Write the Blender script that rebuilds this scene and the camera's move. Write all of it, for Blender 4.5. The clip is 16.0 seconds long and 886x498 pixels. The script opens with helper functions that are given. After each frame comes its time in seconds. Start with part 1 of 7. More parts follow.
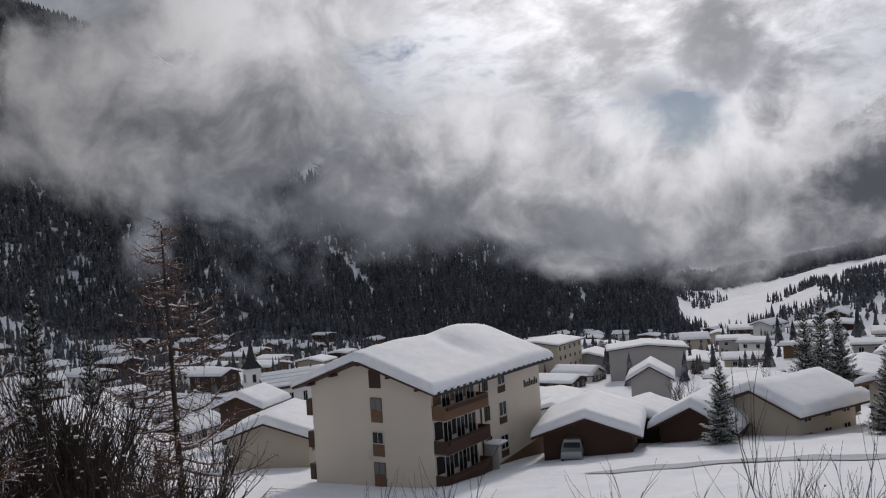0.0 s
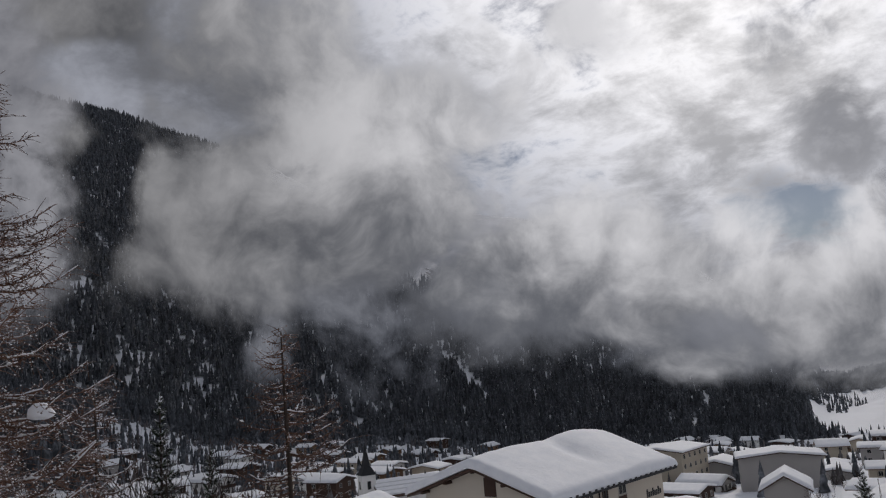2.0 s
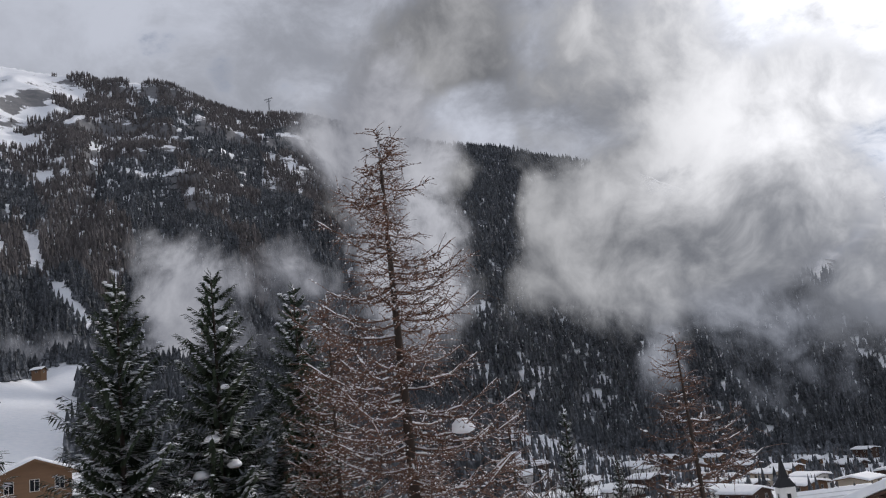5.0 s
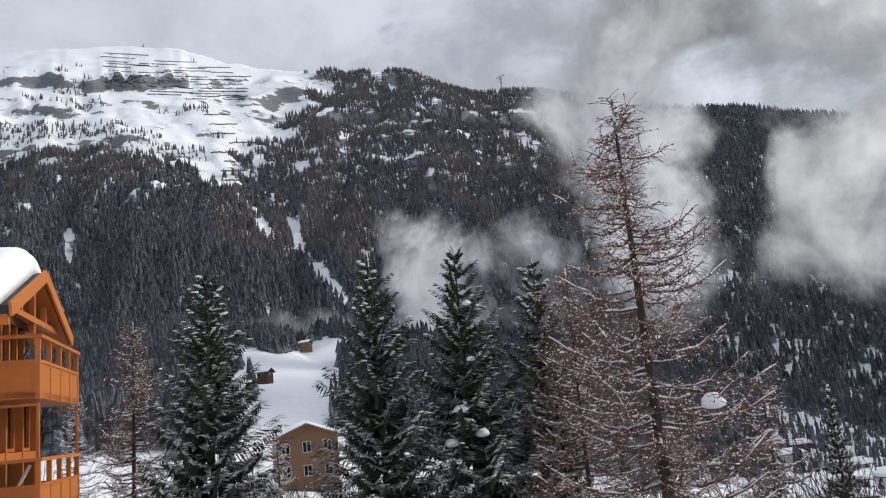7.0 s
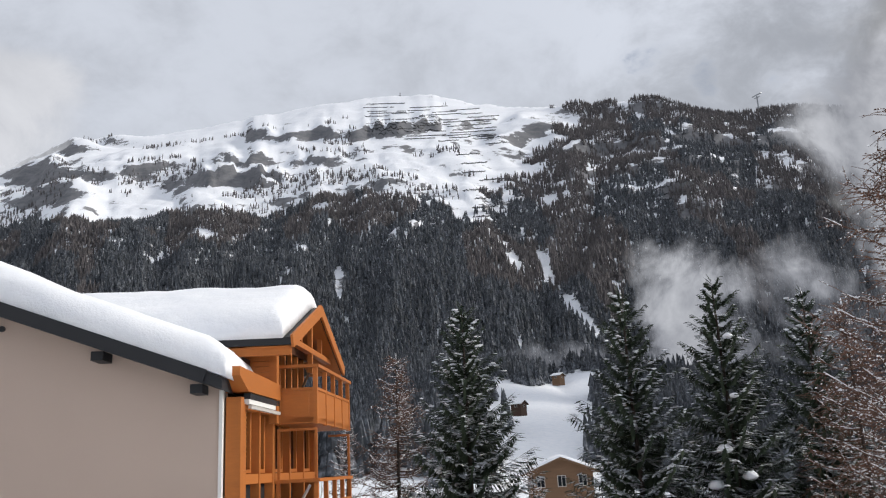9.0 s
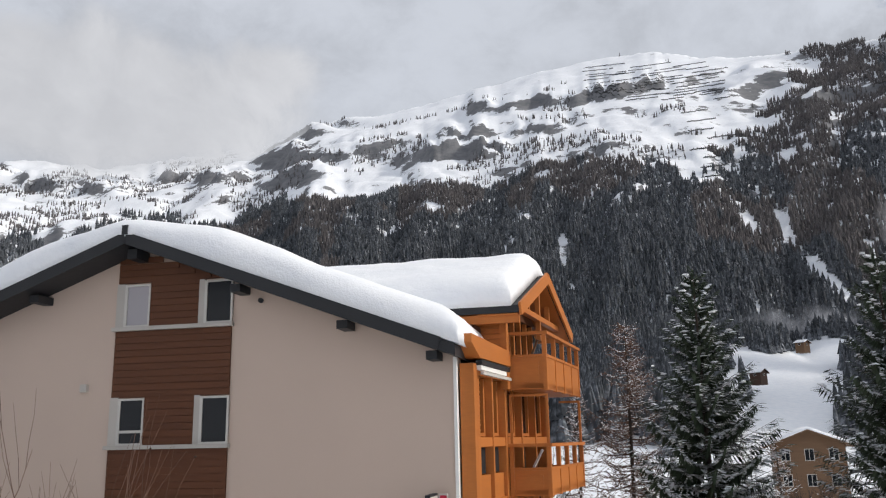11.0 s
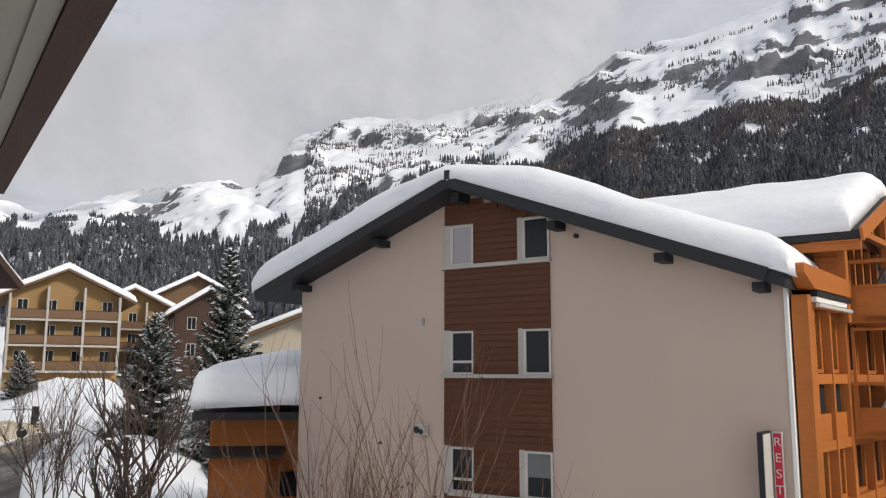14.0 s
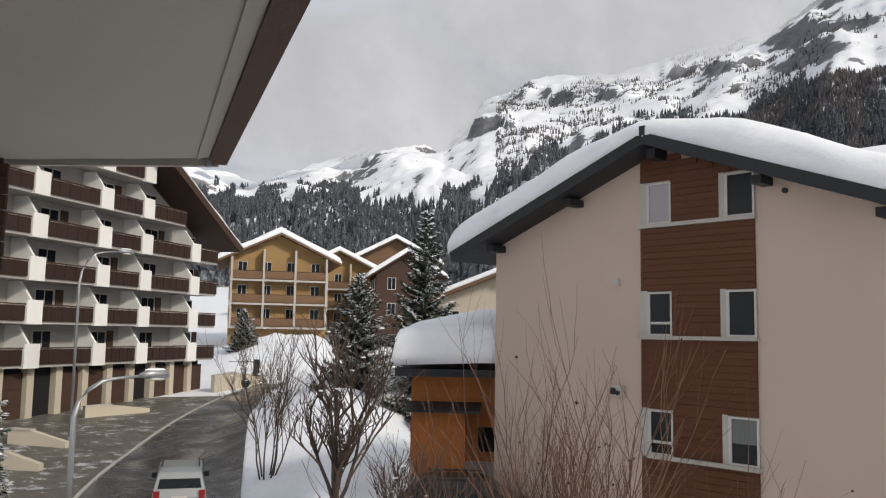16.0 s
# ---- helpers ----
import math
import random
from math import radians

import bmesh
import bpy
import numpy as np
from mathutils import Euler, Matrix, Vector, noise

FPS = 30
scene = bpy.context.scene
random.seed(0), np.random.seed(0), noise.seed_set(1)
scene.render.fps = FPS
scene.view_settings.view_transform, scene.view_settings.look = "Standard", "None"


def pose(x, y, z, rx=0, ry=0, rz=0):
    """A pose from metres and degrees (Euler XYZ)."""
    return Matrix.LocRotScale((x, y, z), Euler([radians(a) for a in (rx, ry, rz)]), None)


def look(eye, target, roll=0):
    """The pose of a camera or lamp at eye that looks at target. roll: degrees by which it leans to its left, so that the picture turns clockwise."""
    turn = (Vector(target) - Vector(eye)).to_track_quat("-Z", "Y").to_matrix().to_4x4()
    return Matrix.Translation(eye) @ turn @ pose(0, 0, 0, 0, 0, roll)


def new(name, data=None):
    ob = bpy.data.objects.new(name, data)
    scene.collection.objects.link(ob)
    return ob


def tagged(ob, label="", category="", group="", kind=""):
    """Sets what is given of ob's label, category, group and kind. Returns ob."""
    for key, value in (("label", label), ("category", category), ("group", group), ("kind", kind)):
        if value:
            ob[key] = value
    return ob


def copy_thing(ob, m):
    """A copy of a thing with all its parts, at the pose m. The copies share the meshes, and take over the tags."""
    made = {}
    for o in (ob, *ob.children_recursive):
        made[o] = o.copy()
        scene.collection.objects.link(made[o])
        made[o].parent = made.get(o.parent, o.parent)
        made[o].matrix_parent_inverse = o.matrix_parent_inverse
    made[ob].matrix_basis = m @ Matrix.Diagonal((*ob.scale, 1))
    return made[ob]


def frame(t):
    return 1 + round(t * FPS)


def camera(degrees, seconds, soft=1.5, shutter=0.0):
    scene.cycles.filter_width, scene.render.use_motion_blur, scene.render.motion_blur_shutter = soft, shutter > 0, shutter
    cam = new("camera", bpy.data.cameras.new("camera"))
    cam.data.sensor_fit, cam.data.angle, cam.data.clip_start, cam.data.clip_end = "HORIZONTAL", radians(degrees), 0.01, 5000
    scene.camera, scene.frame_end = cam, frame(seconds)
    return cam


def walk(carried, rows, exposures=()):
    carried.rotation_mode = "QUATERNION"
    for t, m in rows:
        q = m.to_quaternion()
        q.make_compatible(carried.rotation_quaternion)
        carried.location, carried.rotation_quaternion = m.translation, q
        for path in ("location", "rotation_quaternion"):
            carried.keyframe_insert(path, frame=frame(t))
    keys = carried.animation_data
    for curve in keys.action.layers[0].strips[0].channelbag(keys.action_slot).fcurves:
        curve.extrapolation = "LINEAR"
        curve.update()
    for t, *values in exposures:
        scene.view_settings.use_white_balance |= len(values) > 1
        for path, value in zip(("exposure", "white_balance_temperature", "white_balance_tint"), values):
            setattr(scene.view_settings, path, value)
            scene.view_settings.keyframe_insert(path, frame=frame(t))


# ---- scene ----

# The eye stands on a balcony, EYE metres over the street; heights named "up" are measured from the eye.
EYE = 9.0
cam = camera(56.1, 16.0, soft=1.2)
TURNS = [
    (0, -3.82, 0.52, 3.75), (0.5, -1.75, 3.00, 4.61), (1, 0.46, 5.84, 4.56), (1.5, 1.96, 7.72, 4.66),
    (2, 3.95, 8.17, 4.34), (2.5, 6.99, 8.32, 4.61), (3, 10.45, 8.78, 5.08), (3.5, 15.26, 9.60, 5.72),
    (4, 20.66, 10.46, 6.16), (4.5, 25.09, 10.81, 6.46), (5, 30.63, 11.41, 6.52), (7.5, 50.97, 12.00, 4.92),
    (8, 55.44, 13.35, 4.27), (8.5, 59.98, 14.29, 3.50), (11, 79.37, 13.06, 1.14), (11.5, 84.36, 11.94, 0.49),
    (12, 89.57, 11.18, 0.04), (12.5, 94.39, 10.44, -0.13), (13, 98.23, 9.67, -0.26), (13.5, 100.02, 9.05, 0.04),
    (14, 100.77, 8.73, -0.18), (14.5, 104.58, 7.87, -0.71), (15, 108.24, 6.62, -0.94), (15.5, 111.62, 5.97, -1.08),
    (16, 113.96, 5.87, -1.01),
]
ARM = 0.1


def carried_pose(yaw, pitch, roll):
    a = radians(yaw + 41.5)
    return pose(-ARM * math.sin(a), ARM * math.cos(a), EYE, 90 + pitch, roll, yaw + 41.5)


walk(cam, [(t, carried_pose(yaw, pitch, roll)) for t, yaw, pitch, roll in TURNS],
     exposures=[(0, -0.76, 6400, 14), (1.5, -1.0, 6400, 14), (2.5, -1.03, 6400, 14), (3.5, -0.80, 6400, 14), (5, -0.18, 6350, 13), (7.5, 0.20, 6400, 11), (11, 0.13, 6500, 10), (16, 0.0, 6700, 10)])

# ---- light ----
SUN_AZ, SUN_EL = 24.0, 31.0
sun = new("sun", bpy.data.lights.new("sun", "SUN"))
sun.data.energy, sun.data.angle, sun.data.color = 2.2, radians(6), (1.0, 0.93, 0.83)
SUN_DIR = Vector((-math.sin(radians(SUN_AZ)) * math.cos(radians(SUN_EL)), math.cos(radians(SUN_AZ)) * math.cos(radians(SUN_EL)), math.sin(radians(SUN_EL))))
sun.matrix_world = look(SUN_DIR * 100, (0, 0, 0))


class Nodes:
    """Short hand for node trees."""

    def __init__(self, tree):
        self.tree = tree
        tree.nodes.clear()

    def add(self, kind, inputs=None, **attrs):
        node = self.tree.nodes.new(kind)
        for k, v in attrs.items():
            setattr(node, k, v)
        for k, v in (inputs or {}).items():
            if hasattr(v, "is_output"):
                self.tree.links.new(v, node.inputs[k])
            else:
                node.inputs[k].default_value = v
        return node

    def math(self, op, a, b=0.0, c=0.0, clamp=False):
        return self.add("ShaderNodeMath", {0: a, 1: b, 2: c}, operation=op, use_clamp=clamp).outputs[0]

    def vmath(self, op, a, b=(0, 0, 0)):
        n = self.add("ShaderNodeVectorMath", {0: a, 1: b}, operation=op)
        return n.outputs["Value"] if op in ("DOT_PRODUCT", "LENGTH", "DISTANCE") else n.outputs[0]

    def noise(self, vec, scale, detail=4.0, rough=0.55, distortion=0.0):
        return self.add("ShaderNodeTexNoise", {"Vector": vec, "Scale": scale, "Detail": detail, "Roughness": rough, "Distortion": distortion}).outputs[0]

    def ramp(self, fac, stops):
        n = self.add("ShaderNodeValToRGB", {0: fac})
        cr = n.color_ramp
        while len(cr.elements) < len(stops):
            cr.elements.new(0.5)
        for e, (pos, col) in zip(cr.elements, stops):
            e.position = pos
            e.color = (*col, 1) if len(col) == 3 else col
        return n.outputs[0]

    def smooth(self, x, lo, hi, a=0.0, b=1.0):
        return self.add("ShaderNodeMapRange", {"Value": x, "From Min": lo, "From Max": hi, "To Min": a, "To Max": b}, interpolation_type="SMOOTHSTEP").outputs[0]

    def mix(self, fac, a, b):
        n = self.add("ShaderNodeMix", data_type="RGBA")
        for i, v in ((0, fac), (6, a), (7, b)):
            if hasattr(v, "is_output"):
                self.tree.links.new(v, n.inputs[i])
            else:
                n.inputs[i].default_value = (*v, 1) if isinstance(v, tuple) and len(v) == 3 else v
        return n.outputs[2]

    def xyz(self, x, y, z):
        return self.add("ShaderNodeCombineXYZ", {0: x, 1: y, 2: z}).outputs[0]


def rgb(v):
    return (*v, 1) if len(v) == 3 else v


world = bpy.data.worlds.new("world")
scene.world = world
world.use_nodes = True
n = Nodes(world.node_tree)
sky = n.add("ShaderNodeTexSky", sky_type="NISHITA", sun_disc=False, sun_elevation=radians(SUN_EL), sun_rotation=radians(-SUN_AZ), altitude=1400)
way = n.add("ShaderNodeTexCoord").outputs["Generated"]
part_z = n.add("ShaderNodeSeparateXYZ", {0: way})
lift = n.math("MAXIMUM", n.math("ADD", part_z.outputs[2], 0.32), 0.12)
layer = n.xyz(n.math("DIVIDE", part_z.outputs[0], lift), n.math("DIVIDE", part_z.outputs[1], lift), 0.0)
big = n.noise(layer, 1.6, 8, 0.58, 0.25)
fine = n.noise(layer, 7.0, 8, 0.64, 0.3)
billow = n.math("ADD", n.math("MULTIPLY", big, 0.62), n.math("MULTIPLY", fine, 0.38))
to_sun = n.vmath("DOT_PRODUCT", way, tuple(SUN_DIR))
near_sun = n.smooth(to_sun, 0.86, 1.0)
# the cloud deck is closed away from the sun and torn open towards it
gaps = None
for bearing, rise, wide in ((88.5, 24.2, 5.0), (82.5, 23.6, 4.5), (23.2, 8.7, 3.6), (19.8, 7.8, 3.0)):
    towards = (-math.sin(radians(bearing)) * math.cos(radians(rise)), math.cos(radians(bearing)) * math.cos(radians(rise)), math.sin(radians(rise)))
    hole = n.math("MULTIPLY", n.smooth(n.vmath("DOT_PRODUCT", way, towards), math.cos(radians(wide)), 1.0), 0.145)
    gaps = hole if gaps is None else n.math("ADD", gaps, hole)
cover = n.smooth(n.math("SUBTRACT", billow, n.math("ADD", n.math("MULTIPLY", n.smooth(to_sun, 0.45, 0.95), 0.13), gaps)), 0.23, 0.35)
shade = n.math("MULTIPLY_ADD", n.smooth(billow, 0.62, 0.40), n.math("MULTIPLY_ADD", n.smooth(to_sun, 0.3, 0.9), 0.42, 0.22), n.math("MULTIPLY_ADD", n.smooth(to_sun, 0.3, 0.9), -0.24, 0.72))
glow = n.math("MULTIPLY_ADD", near_sun, 1.5, 0.66)
cloud_light = n.math("MULTIPLY", shade, glow)
cloud_colour = n.mix(near_sun, (0.90, 0.95, 1.05), (1.0, 1.0, 0.98))
sky_bg = n.add("ShaderNodeBackground", {0: sky.outputs[0], 1: 0.06})
cloud_bg = n.add("ShaderNodeBackground", {0: cloud_colour, 1: cloud_light})
both = n.add("ShaderNodeMixShader", {0: cover, 1: sky_bg.outputs[0], 2: cloud_bg.outputs[0]})
n.add("ShaderNodeOutputWorld", {0: both.outputs[0]})


# ---- materials ----
def material(name, colour, rough=0.8, metal=0.0, spec=0.3, spots=None, grain=(3.0, 0.12), patch=(0.4, 0.10), bump=(20.0, 0.15, 0.02), stretch=(1, 1, 1), weather=None):
    """A surface with variation at two scales and fine relief. spots: (colour, scale, low, high) of stains."""
    m = bpy.data.materials.new(name)
    m.use_nodes = True
    k = Nodes(m.node_tree)
    at = k.add("ShaderNodeTexCoord").outputs["Object"]
    at = k.vmath("MULTIPLY", at, stretch)
    info = k.add("ShaderNodeObjectInfo").outputs["Random"]
    g = k.noise(at, grain[0], 6, 0.6)
    p = k.noise(at, patch[0], 3, 0.5)
    v = k.math("ADD", k.math("MULTIPLY_ADD", g, 2 * grain[1], 1 - grain[1]), k.math("MULTIPLY_ADD", p, 2 * patch[1], -patch[1]))
    v = k.math("ADD", v, k.math("MULTIPLY_ADD", info, 0.12, -0.06))
    col = k.vmath("SCALE", rgb(colour)[:3])
    col.node.inputs["Scale"].default_value = 1
    k.tree.links.new(v, col.node.inputs["Scale"])
    if spots:
        s = k.smooth(k.noise(at, spots[1], 5, 0.6), spots[2], spots[3])
        col = k.mix(s, col, rgb(spots[0]))
    b = k.add("ShaderNodeBump", {"Height": k.noise(at, bump[0], 5, 0.6), "Strength": bump[1], "Distance": bump[2]})
    bs = k.add("ShaderNodeBsdfPrincipled", {"Base Color": col, "Roughness": k.math("MULTIPLY_ADD", g, 0.2, rough - 0.1), "Metallic": metal, "Specular IOR Level": spec, "Normal": b.outputs[0]})
    k.add("ShaderNodeOutputMaterial", {0: bs.outputs[0]})
    return m


def snowy_material(name, colour, rough, snow_from, snow_to, snow_scale, grain=2.0, variation=0.3, spec=0.2, snow=(0.80, 0.82, 0.86)):
    """A dark surface with snow lying on what faces up."""
    m = bpy.data.materials.new(name)
    m.use_nodes = True
    k = Nodes(m.node_tree)
    geo = k.add("ShaderNodeNewGeometry")
    at = k.add("ShaderNodeTexCoord").outputs["Object"]
    isl = geo.outputs["Random Per Island"]
    up = k.add("ShaderNodeSeparateXYZ", {0: geo.outputs["Normal"]}).outputs[2]
    v = k.math("ADD", k.math("MULTIPLY_ADD", isl, variation * 2, 1 - variation), k.math("MULTIPLY_ADD", k.noise(at, grain, 4), 0.5, -0.25))
    col = k.vmath("SCALE", rgb(colour)[:3])
    k.tree.links.new(v, col.node.inputs["Scale"])
    load = k.math("ADD", up, k.math("MULTIPLY_ADD", k.noise(at, snow_scale, 4, 0.6), 1.2, -0.6))
    col = k.mix(k.smooth(load, snow_from, snow_to), col, snow)
    bs = k.add("ShaderNodeBsdfPrincipled", {"Base Color": col, "Roughness": rough, "Specular IOR Level": spec})
    k.add("ShaderNodeOutputMaterial", {0: bs.outputs[0]})
    return m


def glass_material(name, tint, rough=0.04):
    m = bpy.data.materials.new(name)
    m.use_nodes = True
    k = Nodes(m.node_tree)
    at = k.add("ShaderNodeTexCoord").outputs["Object"]
    b = k.add("ShaderNodeBump", {"Height": k.noise(at, 1.5, 2), "Strength": 0.05, "Distance": 0.02})
    bs = k.add("ShaderNodeBsdfPrincipled", {"Base Color": rgb(tint), "Roughness": rough, "Specular IOR Level": 0.22, "Normal": b.outputs[0]})
    k.add("ShaderNodeOutputMaterial", {0: bs.outputs[0]})
    return m


def snow_material():
    m = bpy.data.materials.new("snow")
    m.use_nodes = True
    k = Nodes(m.node_tree)
    at = k.add("ShaderNodeTexCoord").outputs["Object"]
    v = k.noise(at, 0.8, 5, 0.6)
    col = k.ramp(v, [(0.3, (0.78, 0.80, 0.84)), (0.7, (0.88, 0.89, 0.91))])
    h = k.math("ADD", k.noise(at, 2.2, 4, 0.6), k.math("MULTIPLY", k.noise(at, 25, 4, 0.6), 0.12))
    b = k.add("ShaderNodeBump", {"Height": h, "Strength": 0.35, "Distance": 0.12})
    bs = k.add("ShaderNodeBsdfPrincipled", {"Base Color": col, "Roughness": 0.75, "Specular IOR Level": 0.25, "Normal": b.outputs[0]})
    k.add("ShaderNodeOutputMaterial", {0: bs.outputs[0]})
    return m


def terrain_material():
    """Snow on what lies flat, grey layered rock where the slope is steep, dark forest floor under the woods."""
    m = bpy.data.materials.new("snowy_terrain")
    m.use_nodes = True
    k = Nodes(m.node_tree)
    geo = k.add("ShaderNodeNewGeometry")
    at = geo.outputs["Position"]
    up = k.add("ShaderNodeSeparateXYZ", {0: geo.outputs["Normal"]}).outputs[2]
    height = k.add("ShaderNodeSeparateXYZ", {0: at}).outputs[2]
    coarse = k.noise(k.vmath("MULTIPLY", at, (1, 1, 2.2)), 0.011, 7, 0.62)
    mid = k.noise(k.vmath("MULTIPLY", at, (1, 1, 2.6)), 0.042, 9, 0.72)
    steep = k.math("SUBTRACT", k.math("ADD", k.math("MULTIPLY_ADD", coarse, 0.36, -0.18), k.math("MULTIPLY_ADD", mid, 0.62, -0.31)), up)
    rocky = k.math("MULTIPLY", k.smooth(steep, -0.712, -0.675), k.smooth(height, 30, 110))
    rock = k.ramp(mid, [(0.3, (0.095, 0.10, 0.11)), (0.7, (0.23, 0.23, 0.24))])
    snow = k.ramp(k.noise(at, 0.4, 5, 0.6), [(0.3, (0.76, 0.79, 0.84)), (0.7, (0.86, 0.87, 0.90))])
    col = k.mix(rocky, snow, rock)
    h = k.math("ADD", k.noise(at, 0.35, 5, 0.6), k.math("MULTIPLY", k.noise(at, 2.5, 4, 0.6), 0.15))
    b = k.add("ShaderNodeBump", {"Height": h, "Strength": 0.5, "Distance": 0.8})
    bs = k.add("ShaderNodeBsdfPrincipled", {"Base Color": col, "Roughness": 0.8, "Specular IOR Level": 0.2, "Normal": b.outputs[0]})
    k.add("ShaderNodeOutputMaterial", {0: bs.outputs[0]})
    return m


SNOW = snow_material()
TERRAIN = terrain_material()
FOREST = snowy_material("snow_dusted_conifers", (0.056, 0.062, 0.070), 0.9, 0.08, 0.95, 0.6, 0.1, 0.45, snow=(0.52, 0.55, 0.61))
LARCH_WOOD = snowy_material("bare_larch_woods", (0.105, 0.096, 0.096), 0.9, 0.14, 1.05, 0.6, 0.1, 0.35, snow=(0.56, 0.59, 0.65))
NEEDLES = snowy_material("spruce_needles", (0.044, 0.060, 0.038), 0.8, 0.80, 1.08, 4.5, 3.0, 0.45)
BARK = snowy_material("dark_bark", (0.055, 0.042, 0.035), 0.9, 0.45, 0.8, 2.5, 6.0, 0.2)
TWIG = snowy_material("larch_twigs", (0.150, 0.088, 0.064), 0.9, 0.75, 1.15, 4.0, 5.0, 0.35)
THICKET = snowy_material("thicket_twigs", (0.052, 0.040, 0.035), 0.9, 0.95, 1.4, 3.0, 5.0, 0.3)
BUSH = snowy_material("bush_twigs", (0.090, 0.066, 0.055), 0.9, 0.95, 1.4, 3.0, 5.0, 0.3)
DARK_POD = material("dry_seed_pods", (0.045, 0.030, 0.022), 0.9)
STUCCO = material("beige_stucco", (0.545, 0.432, 0.360), 0.9, grain=(60, 0.05), patch=(0.5, 0.05), bump=(120, 0.25, 0.01))
CREAM = material("cream_stucco", (0.62, 0.56, 0.47), 0.9, grain=(40, 0.05), patch=(0.3, 0.06), bump=(90, 0.25, 0.01), spots=((0.45, 0.40, 0.34), 0.25, 0.62, 0.8))
WHITE = material("white_render", (0.78, 0.77, 0.74), 0.9, grain=(40, 0.04), patch=(0.4, 0.06))
GREY_WALL = material("grey_render", (0.40, 0.38, 0.36), 0.9, grain=(30, 0.06), patch=(0.2, 0.10))
OCHRE = material("ochre_render", (0.34, 0.215, 0.095), 0.9, grain=(30, 0.06), patch=(0.3, 0.10))
SANDY = material("sand_render", (0.50, 0.44, 0.35), 0.9, grain=(30, 0.06), patch=(0.2, 0.10))
ORANGE = material("orange_larch_wood", (0.43, 0.140, 0.030), 0.55, grain=(6, 0.16), patch=(0.8, 0.10), stretch=(1, 1, 5), bump=(14, 0.2, 0.01))
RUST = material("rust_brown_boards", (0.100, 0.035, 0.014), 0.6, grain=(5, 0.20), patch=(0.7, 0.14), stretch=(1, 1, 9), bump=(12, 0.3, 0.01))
BROWN = material("dark_brown_wood", (0.062, 0.034, 0.024), 0.7, grain=(6, 0.2), patch=(0.8, 0.15), stretch=(1, 1, 5))
OLD_WOOD = material("weathered_wood", (0.16, 0.095, 0.055), 0.8, grain=(6, 0.2), patch=(0.8, 0.15), stretch=(1, 1, 6))
BLACK = material("anthracite_sheet", (0.022, 0.023, 0.026), 0.55, grain=(8, 0.1), patch=(0.6, 0.15))
METAL = material("grey_steel", (0.34, 0.35, 0.36), 0.45, 0.7, grain=(10, 0.1), patch=(1, 0.1))
FRAME = material("white_window_frame", (0.52, 0.50, 0.465), 0.5, grain=(20, 0.03), patch=(1, 0.04))
STONE = material("pale_stone_sill", (0.44, 0.41, 0.375), 0.85, grain=(30, 0.08), patch=(2, 0.06))
# near-black colour that stands in for unlit depth behind openings and panes
DARK = material("painted_interior_shade", (0.012, 0.012, 0.014), 0.8)
GLASS = glass_material("window_glass", (0.012, 0.014, 0.017))
PALE_GLASS = glass_material("pale_window_glass", (0.36, 0.34, 0.36), 0.12)
CURTAIN = material("grey_curtain", (0.17, 0.18, 0.175), 0.9, grain=(4, 0.25), stretch=(12, 12, 0.3))


# ---- building blocks ----
def hashed(ix, iy, seed):
    h = (ix * 374761393 + iy * 668265263 + seed * 974711) & 0x7FFFFFFF
    h = ((h ^ (h >> 13)) * 1274126177) & 0x7FFFFFFF
    return ((h ^ (h >> 16)) & 0xFFFF) / 65535.0


def value_noise(x, y, seed=0):
    ix, iy = np.floor(x).astype(np.int64), np.floor(y).astype(np.int64)
    fx, fy = x - ix, y - iy
    fx, fy = fx * fx * (3 - 2 * fx), fy * fy * (3 - 2 * fy)
    a, b = hashed(ix, iy, seed), hashed(ix + 1, iy, seed)
    c, d = hashed(ix, iy + 1, seed), hashed(ix + 1, iy + 1, seed)
    return (a + (b - a) * fx) * (1 - fy) + (c + (d - c) * fx) * fy


def fbm(x, y, octaves=5, seed=0):
    total, amp, out = 0.0, 1.0, 0.0
    for i in range(octaves):
        out = out + amp * (value_noise(x * 2 ** i + 17.3 * i, y * 2 ** i - 9.1 * i, seed + i) - 0.5)
        total += amp
        amp *= 0.5
    return out / total * 2


